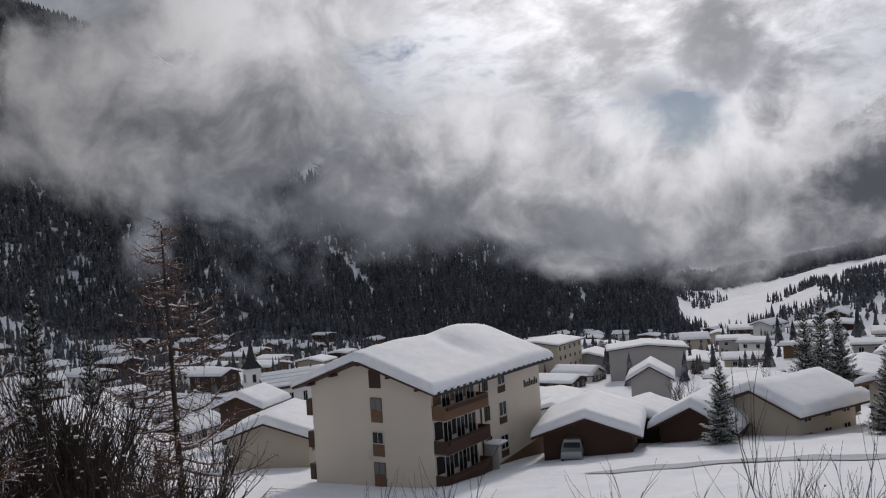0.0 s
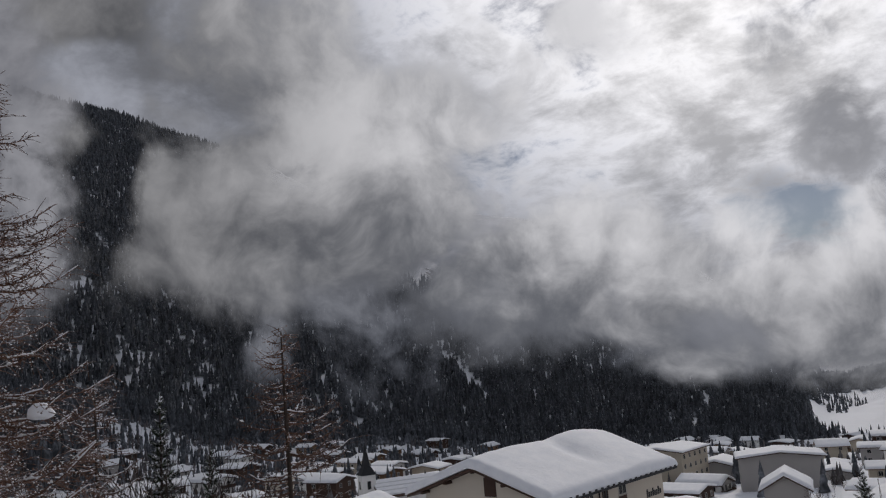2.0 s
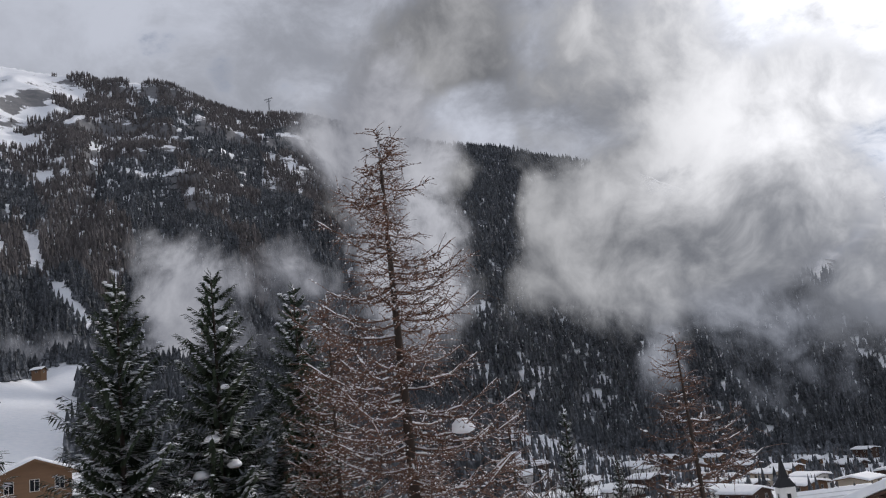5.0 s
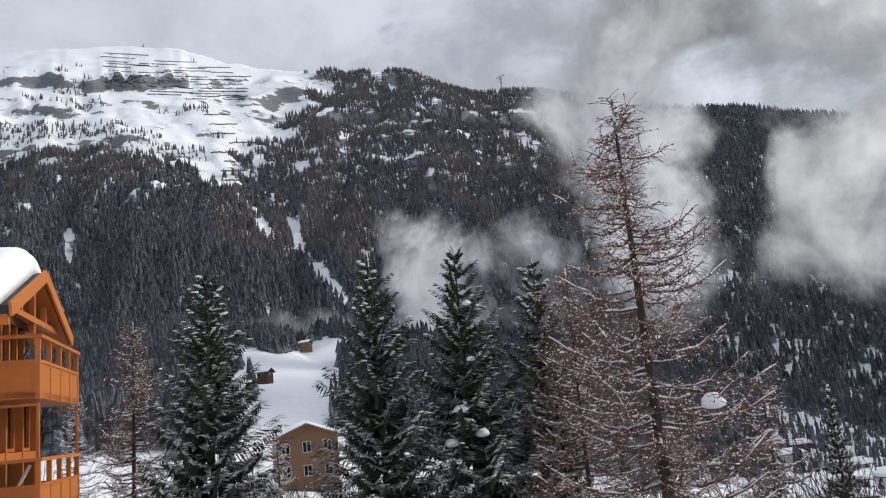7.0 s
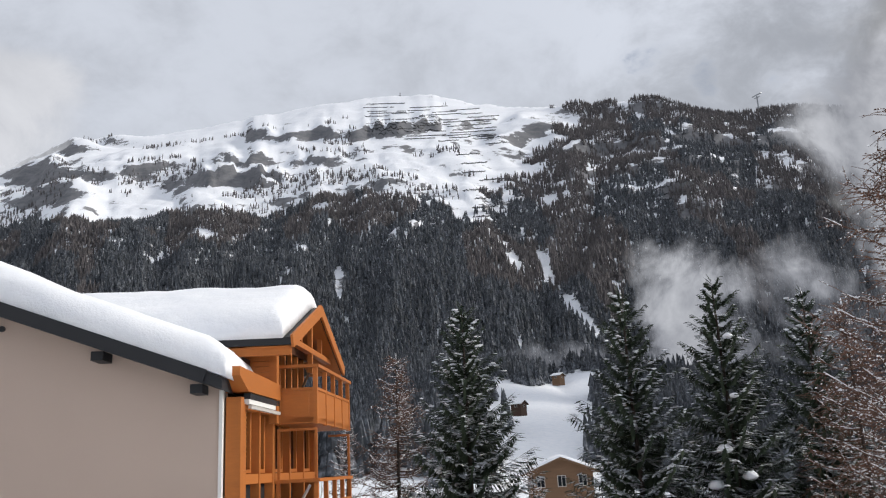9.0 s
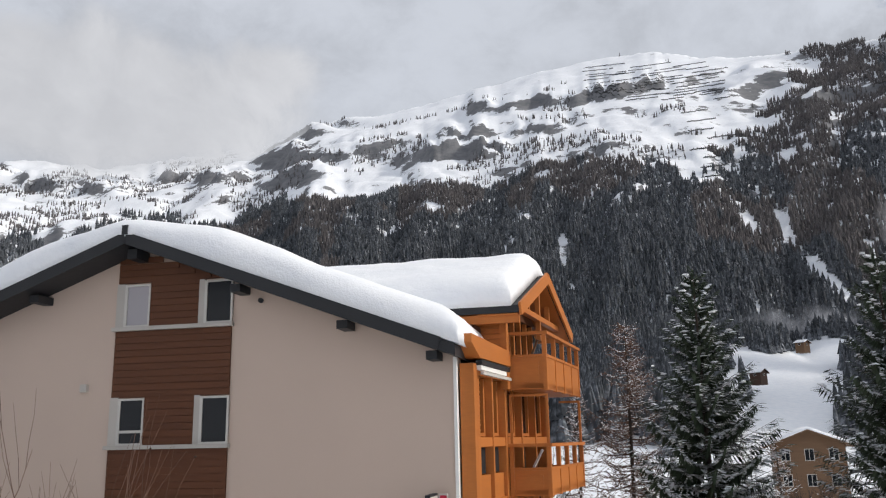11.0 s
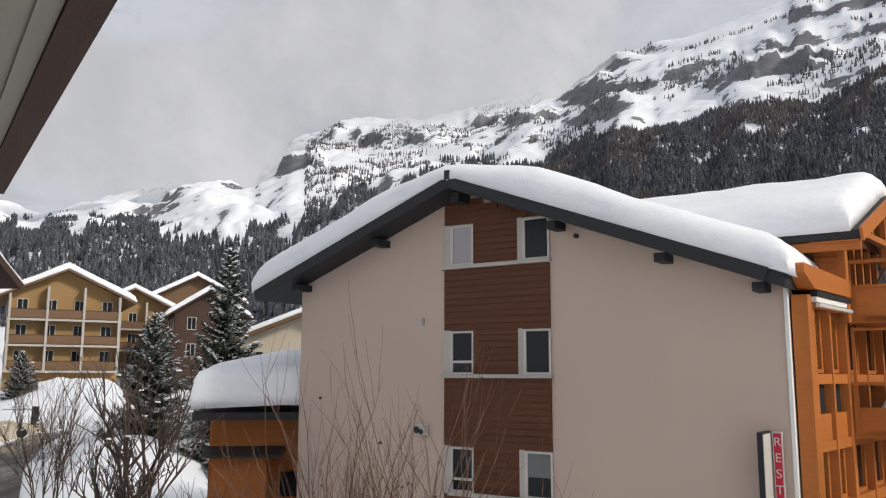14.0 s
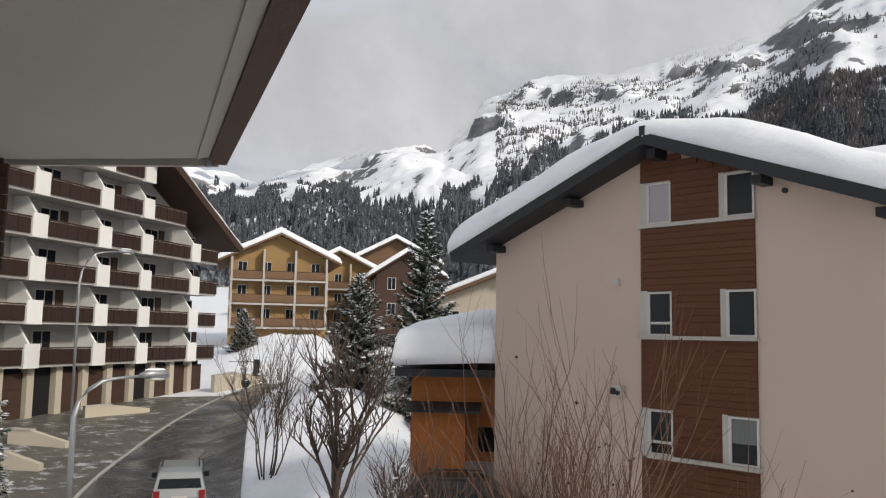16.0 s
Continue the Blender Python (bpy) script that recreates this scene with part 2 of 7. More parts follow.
class Shape:
    """Gathers the faces of one mesh."""

    def __init__(self):
        self.v, self.f = [], []

    def poly(self, points):
        i = len(self.v)
        self.v += [tuple(p) for p in points]
        self.f.append(tuple(range(i, i + len(points))))
        return self

    def box(self, x0, x1, y0, y1, z0, z1):
        i = len(self.v)
        self.v += [(x, y, z) for z in (z0, z1) for y in (y0, y1) for x in (x0, x1)]
        self.f += [tuple(i + k for k in q) for q in ((0, 2, 3, 1), (4, 5, 7, 6), (0, 1, 5, 4), (2, 6, 7, 3), (0, 4, 6, 2), (1, 3, 7, 5))]
        return self

    def beam(self, a, b, w, h, up=(0, 0, 1)):
        """A squared bar from a to b, w wide and h high."""
        a, b, up = Vector(a), Vector(b), Vector(up)
        d = (b - a).normalized()
        s = d.cross(up).normalized() * w / 2
        u = s.cross(d).normalized() * h / 2
        i = len(self.v)
        self.v += [tuple(p + q) for p in (a, b) for q in (-s - u, s - u, s + u, -s + u)]
        self.f += [tuple(i + k for k in q) for q in ((0, 1, 2, 3), (7, 6, 5, 4), (0, 4, 5, 1), (1, 5, 6, 2), (2, 6, 7, 3), (3, 7, 4, 0))]
        return self

    def prism(self, outline, y0, y1):
        """An outline in x, z drawn out from y0 to y1."""
        i, k = len(self.v), len(outline)
        self.v += [(x, y0, z) for x, z in outline] + [(x, y1, z) for x, z in outline]
        self.f.append(tuple(range(i, i + k)))
        self.f.append(tuple(range(i + 2 * k - 1, i + k - 1, -1)))
        self.f += [(i + a, i + k + a, i + k + (a + 1) % k, i + (a + 1) % k) for a in range(k)]
        return self

    def prism_x(self, outline, x0, x1):
        """An outline in y, z drawn out from x0 to x1."""
        i, k = len(self.v), len(outline)
        self.v += [(x0, y, z) for y, z in outline] + [(x1, y, z) for y, z in outline]
        self.f.append(tuple(range(i + k - 1, i - 1, -1)))
        self.f.append(tuple(range(i + k, i + 2 * k)))
        self.f += [(i + a, i + (a + 1) % k, i + k + (a + 1) % k, i + k + a) for a in range(k)]
        return self

    def tube(self, path, radii, sides=6):
        i, m = len(self.v), len(path)
        for j, (p, r) in enumerate(zip(path, radii)):
            p = Vector(p)
            d = (Vector(path[min(j + 1, m - 1)]) - Vector(path[max(j - 1, 0)])).normalized()
            s = d.cross(Vector((0, 0, 1)) if abs(d.z) < 0.9 else Vector((1, 0, 0))).normalized()
            u = s.cross(d)
            self.v += [tuple(p + (s * math.cos(2 * math.pi * q / sides) + u * math.sin(2 * math.pi * q / sides)) * r) for q in range(sides)]
        for j in range(m - 1):
            for q in range(sides):
                a, b = i + j * sides + q, i + j * sides + (q + 1) % sides
                self.f.append((a, b, b + sides, a + sides))
        self.f.append(tuple(range(i + sides - 1, i - 1, -1)))
        self.f.append(tuple(range(i + (m - 1) * sides, i + m * sides)))
        return self

    def blob(self, centre, rx, ry, rz, seed=0, rings=5, sides=8, rough=0.25):
        """A lump with an uneven surface."""
        i = len(self.v)
        rnd = random.Random(seed)
        self.v.append((centre[0], centre[1], centre[2] - rz * 0.5))
        for a in range(1, rings):
            th = math.pi * a / rings
            for b in range(sides):
                ph = 2 * math.pi * b / sides
                k = 1 + rnd.uniform(-rough, rough)
                z = -math.cos(th)
                self.v.append((centre[0] + rx * k * math.sin(th) * math.cos(ph), centre[1] + ry * k * math.sin(th) * math.sin(ph), centre[2] + rz * z * (0.5 if z < 0 else 1) * k))
        self.v.append((centre[0], centre[1], centre[2] + rz))
        last = len(self.v) - 1
        for b in range(sides):
            c = (b + 1) % sides
            self.f.append((i, i + 1 + c, i + 1 + b))
            for a in range(rings - 2):
                p = i + 1 + a * sides
                self.f.append((p + b, p + c, p + sides + c, p + sides + b))
            p = i + 1 + (rings - 2) * sides
            self.f.append((p + b, p + c, last))
        return self

    def mesh(self, name, mat, smooth=False):
        me = bpy.data.meshes.new(name)
        me.from_pydata(self.v, [], self.f)
        me.materials.append(mat)
        if smooth:
            me.polygons.foreach_set("use_smooth", [True] * len(me.polygons))
        me.update()
        return me


def part(name, shape, mat, parent=None, label="", smooth=False, soft=0.0, kind=""):
    ob = new(name, shape.mesh(name, mat, smooth) if isinstance(shape, Shape) else shape)
    if parent is not None:
        ob.parent = parent
    if soft:
        b = ob.modifiers.new("bevel", "BEVEL")
        b.width, b.segments, b.limit_method = soft, 1, "ANGLE"
    if label or kind:
        tagged(ob, label, kind=kind)
    return ob


def thing(name, m, label, category, group="", kind=""):
    ob = new(name)
    ob.empty_display_size = 0.2
    ob.matrix_world = m
    return tagged(ob, label, category, group, kind)


def spot(az, dist, up=0.0):
    """A place by its bearing (degrees, counted from y to the left), its distance and its height over the eye."""
    a = radians(az)
    return Vector((-math.sin(a) * dist, math.cos(a) * dist, EYE + up))


# ---- the lie of the land ----
LAND_AZ = [0, 20, 40, 60, 80, 100, 120, 140, 160, 180, 270, 360]
LAND_R = [0, 20, 40, 80, 150, 300, 600]
LAND_UP = np.array([
    [-9, -9.6, -11.6, -16, -20, -20, -10],
    [-9, -10.0, -12.0, -18, -28, -40, -66],
    [-9, -11.0, -14.6, -20.4, -31, -41, -61],
    [-9, -10.5, -13.0, -19, -28, -35, -42],
    [-9, -9.5, -10.0, -12, -13, -6, 34],
    [-9, -9.0, -9.0, -9, -6, 5, 62],
    [-9, -8.5, -8.0, -8, -5, 10, 68],
    [-9, -8.0, -7.5, -6, -2, 12, 52],
    [-9, -7.2, -6.3, -4, 2, 14, 50],
    [-9, -7.0, -6.1, -4.6, 0, 12, 50],
    [-9, -8.0, -7.0, -3, 4, 20, 60],
    [-9, -9.6, -11.6, -16, -21, -15, 6]], float)
RIDGE_AZ = [0, 10, 16, 20.5, 23, 30, 40, 52, 56, 62, 68, 78.5, 84.6, 87, 92, 98, 105, 110, 114, 118, 124, 130, 134, 141, 150, 153, 155.5, 159, 163, 169, 174, 185, 270, 360]
RIDGE_EL = [1.5, -1.0, -2.0, -3.2, 1.0, 7, 10, 12.2, 14.3, 16.5, 18, 20.6, 22, 22.9, 23.5, 23.9, 25.2, 25.1, 24.7, 23.8, 22.3, 21.5, 19.4, 18, 17, 15.6, 13.3, 13.5, 11.6, 9.8, 10.8, 11, 10, 6]
RIDGE_R = [1500, 1500, 1550, 1700, 2000, 1900, 1600, 1500, 1450, 1450, 1450, 1500, 1500, 1500, 1550, 1650, 1750, 1800, 1800, 1800, 1850, 1950, 2200, 2500, 2700, 2800, 2900, 3000, 3000, 2800, 2400, 2200, 1800, 1500]
TREE_AZ = [0, 88, 94, 98, 102, 106, 114, 122, 130, 134, 135.5, 140, 145, 154, 159, 163, 169, 174, 185, 360]
TREE_EL = [40, 30, 24, 20, 17.6, 18.6, 18.2, 17.3, 16.4, 16.0, 14.0, 14.6, 13.6, 10.4, 9.0, 9.5, 9.6, 10.4, 10.5, 10]


HEAPS = [(162.6, 47, 5.5, 9, 2.5), (160.0, 30, 5.5, 6, 1.9), (164.5, 23, 2.6, 5, 1.0), (166.4, 92, 4.5, 12, 2.8), (158.0, 23, 5, 4.5, 0.9), (153.5, 22.4, 4.5, 4.0, 1.5), (160.5, 66, 4, 8, 2.5), (187, 22, 3.4, 6, 1.6)]


# (bearing, elevation) of each end of a cliff band and the height of its wall
CLIFFS = [(104.4, 22.9, 118.8, 22.0, 30), (111.2, 20.9, 116.2, 20.6, 16), (115.6, 19.4, 122.4, 19.3, 34), (116.5, 20.3, 121.4, 20.2, 26),
          (84.0, 20.0, 97.0, 20.6, 13), (85.0, 18.6, 96.0, 19.0, 13), (86.0, 17.2, 95.0, 17.4, 10), (122.0, 20.6, 130.0, 19.0, 14), (134.0, 17.6, 141.0, 17.2, 22), (141.0, 16.6, 149.0, 15.6, 26), (150.5, 14.4, 154.5, 13.6, 40)]


def land(az, r, rough=True):
    """Height of the ground over the eye at bearing az (degrees) and distance r (arrays)."""
    az, r = np.asarray(az, float) % 360, np.asarray(r, float)
    i = np.clip(np.searchsorted(LAND_AZ, az, side="right") - 1, 0, len(LAND_AZ) - 2)
    a0, a1 = np.take(LAND_AZ, i), np.take(LAND_AZ, i + 1)
    u = (az - a0) / (a1 - a0)
    rr = np.minimum(r, 599.9)
    j = np.clip(np.searchsorted(LAND_R, rr, side="right") - 1, 0, len(LAND_R) - 2)
    r0, r1 = np.take(LAND_R, j), np.take(LAND_R, j + 1)
    w = (rr - r0) / (r1 - r0)
    z = (LAND_UP[i, j] * (1 - u) + LAND_UP[i + 1, j] * u) * (1 - w) + (LAND_UP[i, j + 1] * (1 - u) + LAND_UP[i + 1, j + 1] * u) * w
    top_r = np.interp(az, RIDGE_AZ, RIDGE_R)
    top_z = top_r * np.tan(np.radians(np.interp(az, RIDGE_AZ, RIDGE_EL)))
    s = np.clip((r - 600) / (top_r - 600), 0, None)
    climb = np.where(s < 1, s, 1 - 0.7 * (s - 1))
    z = z + np.maximum(top_z - z, 0) * np.where(r > 600, climb, 0)
    if rough:
        x, y = -np.sin(np.radians(az)) * r, np.cos(np.radians(az)) * r
        far = np.clip((r - 450) / 400, 0, 1)
        crest = np.clip(1.15 - s, 0.15, 1)
        crest = crest * np.where(az < 24, 0.25, 1.0)
        gully = fbm(az * 0.32 + 0.9 * fbm(x / 300, y / 300, 3, 19), s * 2.2 + 3, 4, 5)
        z = z + far * crest * (12 * np.clip(s * 3, 0, 1) * fbm(x / 36, y / 36, 4, 13) + 30 * gully + 34 * fbm(x / 150, y / 150, 6, 11))
        # rock steps in the upper slopes
        high = np.clip((s - 0.42) / 0.2, 0, 1) * far * np.clip((az - 60) / 25, 0.25, 1) * np.clip((1.03 - s) / 0.05, 0, 1)
        phase = z / 130.0 + 1.9 * fbm(x / 420, y / 420, 4, 23) + 0.2 * fbm(x / 70, y / 70, 4, 31)
        calm = 1 - 0.8 * np.clip((az - 99) / 5, 0, 1) * np.clip((131 - az) / 5, 0, 1)
        z = z + calm * high * (11.0 + 16 * np.clip(fbm(x / 230, y / 230, 3, 37), -0.6, 1)) * np.sin(2 * np.pi * phase)
        z = z + np.clip((r - 60) / 200, 0, 1) * (1 - far) * 1.6 * fbm(x / 40, y / 40, 4, 3)
        # broken crests over the side valley
        jag = np.clip((az - 124) / 8, 0, 1) * np.clip((s - 0.45) / 0.3, 0, 1) * np.clip(1.3 - s, 0, 1)
        z = z + far * jag * (34 * (0.5 - 2 * np.abs(fbm(x / 170, y / 170, 5, 131))) + 18 * (0.5 - 2 * np.abs(fbm(x / 60, y / 60, 4, 137))))
        # cliff bands across the summit slope
        sight = np.degrees(np.arctan2(z, r))
        for b0, e0, b1, e1, wall_h in CLIFFS:
            mid = e0 + (e1 - e0) * (az - b0) / (b1 - b0) + 0.22 * fbm(az * 1.3, az * 0 + b0, 3, 71)
            ends = np.clip((az - b0) / 0.8, 0, 1) * np.clip((b1 - az) / 0.8, 0, 1)
            over = sight - mid
            face = np.clip((over + 0.12) / 0.24, 0, 1)
            z = z + far * ends * wall_h * (0.75 + 0.6 * fbm(az * 2.1, az * 0 + e0, 3, 73)) * face * np.exp(-np.clip(over, 0, None) / 1.0)
        quiet = np.clip((168.5 - az) / 3, 0, 1)
        z = z + quiet * np.clip((r - 12) / 20, 0, 1) * np.clip(1.4 - r / 120, 0, 1) * 0.35 * fbm(x / 7, y / 7, 4, 41)
        # heaps of cleared snow along the street
        for a, d, sa, sd, h in HEAPS:
            z = z + h * np.exp(-np.abs((az - a) / sa) ** 2.6 - np.abs((r - d) / sd) ** 2.6) * (1 + 0.22 * fbm(x / 2.2, y / 2.2, 4, 43))
    return z


def ground_at(az, r):
    return float(land(np.array([az]), np.array([r]))[0])


def foot(az, r, sink=0.0):
    return spot(az, r, ground_at(az, r) - sink)


def build_ground():
    az = np.concatenate([np.arange(0, 5, 1.0), np.arange(5, 68, 0.36), np.arange(68, 160, 0.25), np.arange(160, 190, 0.36), np.arange(190, 360, 2.5)])
    r = np.concatenate([[0.02, 2.0], np.linspace(4, 60, 57), np.geomspace(62, 560, 60), np.arange(566, 1300, 6.5), np.arange(1300, 2100, 8.5), np.arange(2110, 3100, 22), np.geomspace(3150, 4700, 8)])
    A, R = np.meshgrid(az, r, indexing="ij")
    Z = land(A, R) + EYE
    co = np.stack([-np.sin(np.radians(A)) * R, np.cos(np.radians(A)) * R, Z], -1).reshape(-1, 3)
    na, nr = len(az), len(r)
    i, j = np.meshgrid(np.arange(na), np.arange(nr - 1), indexing="ij")
    k = (i + 1) % na
    quads = np.stack([i * nr + j, k * nr + j, k * nr + j + 1, i * nr + j + 1], -1).reshape(-1, 4)
    return grid_mesh("ground", co, quads[:, ::-1], TERRAIN, True)


def grid_mesh(name, co, faces, mat, smooth):
    me = bpy.data.meshes.new(name)
    me.vertices.add(len(co))
    me.vertices.foreach_set("co", co.astype(np.float32).ravel())
    me.loops.add(faces.size)
    me.loops.foreach_set("vertex_index", faces.astype(np.int32).ravel())
    me.polygons.add(len(faces))
    me.polygons.foreach_set("loop_start", np.arange(0, faces.size, faces.shape[1], dtype=np.int32))
    me.polygons.foreach_set("use_smooth", np.full(len(faces), smooth))
    me.update(calc_edges=True)
    me.materials.append(mat)
    return me


tagged(new("ground", build_ground()), "snow-covered valley floor rising into steep rocky snow mountains", "ground", kind="structure")


def far_peak():
    az, r = np.linspace(0, 21, 90), np.linspace(2700, 3900, 46)
    A, R = np.meshgrid(az, r, indexing="ij")
    top = 3400 * np.tan(np.radians(np.interp(A, [0, 6, 9.5, 11.4, 13, 14.8, 17, 21], [11, 9, 7.6, 7.0, 5.6, 4.2, 1.5, -3.0])))
    x, y = -np.sin(np.radians(A)) * R, np.cos(np.radians(A)) * R
    s = 1 - np.abs(R - 3400) / 700
    Z = EYE - 120 + (top + 120) * s + 60 * s * fbm(x / 260, y / 260, 5, 201) + 16 * fbm(x / 60, y / 60, 4, 203)
    co = np.stack([x, y, Z], -1).reshape(-1, 3)
    i, j = np.meshgrid(np.arange(89), np.arange(45), indexing="ij")
    q = np.stack([i * 46 + j, (i + 1) * 46 + j, (i + 1) * 46 + j + 1, i * 46 + j + 1], -1).reshape(-1, 4)
    tagged(new("mountain_far", grid_mesh("mountain_far", co, q[:, ::-1], TERRAIN, True)), "rocky snow peak far down the valley between clouds", "mountain", kind="structure")


far_peak()


# ---- woods on the slopes ----
def woods(name, mat, az, r, height, width, label, sides=4, tiers=2, seed=1):
    """Many small conifers in one mesh."""
    rng = np.random.default_rng(seed)
    count = len(az)
    z = land(az, r) + EYE - 0.6
    base = np.stack([-np.sin(np.radians(az)) * r, np.cos(np.radians(az)) * r, z], -1)
    spin = rng.uniform(0, 6.28, count)
    lean = rng.normal(0, 0.03, (count, 2))
    verts, faces, at = [], [], 0
    for t in range(tiers):
        low, top = 0.08 + 0.80 * t / tiers, (0.62 if t < tiers - 1 else 1.0) if tiers == 2 else 0.45 + 0.55 * (t + 1) / tiers
        rad = width * (1 - 0.75 * t / tiers)
        ring = []
        for q in range(sides):
            a = spin + 2 * np.pi * q / sides + t
            k = rad * rng.uniform(0.7, 1.2, count)
            ring.append(base + np.stack([np.cos(a) * k + lean[:, 0] * height * low, np.sin(a) * k + lean[:, 1] * height * low, height * (low + rng.uniform(-0.05, 0.03, count))], -1))
        tip = base + np.stack([lean[:, 0] * height * top, lean[:, 1] * height * top, height * top], -1)
        verts += ring + [tip]
        for q in range(sides):
            faces.append((at + q, at + (q + 1) % sides, at + sides))
        at += sides + 1
    co = np.stack(verts, 1).reshape(-1, 3)
    fa = (np.array(faces)[None] + (np.arange(count) * at)[:, None, None]).reshape(-1, 3)
    ob = new(name, grid_mesh(name, co, fa, mat, False))
    return tagged(ob, label, "woods", kind="stuff")


def scatter(count, a0, a1, r0, r1, seed):
    rng = np.random.default_rng(seed)
    az = rng.uniform(a0, a1, count)
    r = np.sqrt(rng.uniform(r0 * r0, r1 * r1, count))
    return az, r, rng


def in_woods(az, r, rng):
    z = land(az, r)
    el = np.degrees(np.arctan2(z, r))
    x, y = -np.sin(np.radians(az)) * r, np.cos(np.radians(az)) * r
    line = np.interp(az, TREE_AZ, TREE_EL) + np.where(az < 104, 4.0, 1.3) * fbm(x / 60, y / 60, 4, 2)
    keep = el < line
    meadow = (az > 92) & (az < 104) & (el < 5.4 + 0.4 * np.sin(az))
    glade = ((np.abs(az - 99.7 - (el - 13.4) * 0.6) < 0.45) & (np.abs(el - 13.4) < 0.8)) | ((np.abs(az - 97.6 - (el - 13) * 0.25) < 0.40) & (np.abs(el - 12.8) < 1.3)) | ((np.abs(az - 94.7 - (el - 8.4) * 0.75) < 0.55) & (np.abs(el - 9.5) < 1.5)) | ((np.abs(az - 112.2) < 0.3) & (np.abs(el - 12.5) < 1.2)) | ((np.abs(az - 28.7 - 0.5 * np.sin(el * 2.2)) < 0.22) & (el < -1.5)) | ((np.abs(az - 43.8 - (el + 0.8) * 0.8) < 0.35) & (np.abs(el + 0.6) < 1.5))
    gap = fbm(x / 40, y / 30, 4, 77) > np.where((el > 13.5) & (az > 98), 0.42, 0.62)
    gap = gap | ((az > 143) & (el > 8.6) & (fbm(az * 0.9 + el * 0.35, el * 0.5, 4, 141) > 0.10 - (el - 9) * 0.03))
    # thin on the upper slopes towards the ridge
    thin = np.where((az > 80) & (az < 104), np.clip((el - 13.5) / 4, 0, 1), np.where(az >= 104, 0, 0))
    patchy = fbm(x / 24, y / 18, 4, 91) + 0.06
    sparse = patchy < thin * 0.36 - 0.52 + rng.uniform(-0.1, 0.1, len(az))
    return keep & ~meadow & ~glade & ~gap & ~sparse & (rng.uniform(0, 1, len(az)) > thin * 0.2), el


az, r, rng = scatter(185000, 70, 136, 470, 1780, 4)
ok, el = in_woods(az, r, rng)
az, r, el = az[ok], r[ok], el[ok]
bare = (fbm(az / 3, r / 160, 3, 8) + (el - 15) * 0.06 > 0.12)
h = rng.uniform(8, 15, len(az)) * np.where(el > 14, 0.85, 1)
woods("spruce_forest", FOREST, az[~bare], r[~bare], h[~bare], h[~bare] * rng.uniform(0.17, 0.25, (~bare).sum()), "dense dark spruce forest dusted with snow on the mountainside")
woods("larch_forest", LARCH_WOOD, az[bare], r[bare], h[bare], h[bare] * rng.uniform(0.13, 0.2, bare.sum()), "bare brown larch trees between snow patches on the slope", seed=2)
az, r, rng = scatter(82000, 0, 70, 520, 1500, 5)
ok, el = in_woods(az, r, rng)
ok &= (az > 22.6 + fbm(r / 60, az, 3, 4) * 2.5) | ((r > 1050) & (fbm(az / 2.2, r / 150, 3, 14) > -0.05))
ok &= el < 4.2 + rng.uniform(0, 2, len(az)) + np.clip((az - 47) * 0.75, 0, 16)
az, r = az[ok], r[ok]
h = rng.uniform(8, 15, len(az))
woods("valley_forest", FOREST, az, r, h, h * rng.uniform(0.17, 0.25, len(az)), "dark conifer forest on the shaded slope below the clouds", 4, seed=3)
az, r, rng = scatter(60000, 135, 186, 330, 2300, 6)
ok, el = in_woods(az, r, rng)
az, r = az[ok], r[ok]
h = rng.uniform(9, 17, len(az))
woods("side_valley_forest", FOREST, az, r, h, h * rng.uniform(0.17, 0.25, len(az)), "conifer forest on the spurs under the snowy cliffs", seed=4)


az, r, rng = scatter(16000, 68, 140, 150, 500, 44)
ok = ((az < 94 + fbm(r / 50, az, 3, 6) * 3) | (az > 102.5 + fbm(r / 50, az, 3, 7) * 3)) & (fbm(az / 2, r / 50, 3, 9) > -0.35) & (r > 190 + 60 * fbm(az / 3, az, 3, 12))
az, r = az[ok], r[ok]
h = rng.uniform(9, 16, len(az))
woods("lower_forest", FOREST, az, r, h, h * rng.uniform(0.16, 0.23, len(az)), "snow-dusted spruces at the foot of the slope", 6, 2, seed=45)


az, r, rng = scatter(34000, 103, 152, 1000, 2300, 46)
z = land(az, r)
el = np.degrees(np.arctan2(z, r))
x, y = -np.sin(np.radians(az)) * r, np.cos(np.radians(az)) * r
ok = (el > np.interp(az, TREE_AZ, TREE_EL) - 0.5) & (fbm(x / 70, y / 130, 4, 51) + 0.25 * fbm(x / 18, y / 18, 2, 52) > 0.25 + (el - 18) * 0.05 + np.where((az > 106) & (az < 113), -0.14, 0))
az, r = az[ok], r[ok]
h = rng.uniform(5, 10, len(az))
woods("upper_larches", LARCH_WOOD, az, r, h, h * rng.uniform(0.14, 0.24, len(az)), "scattered bare larches among rocks and snow", 4, 2, seed=47)


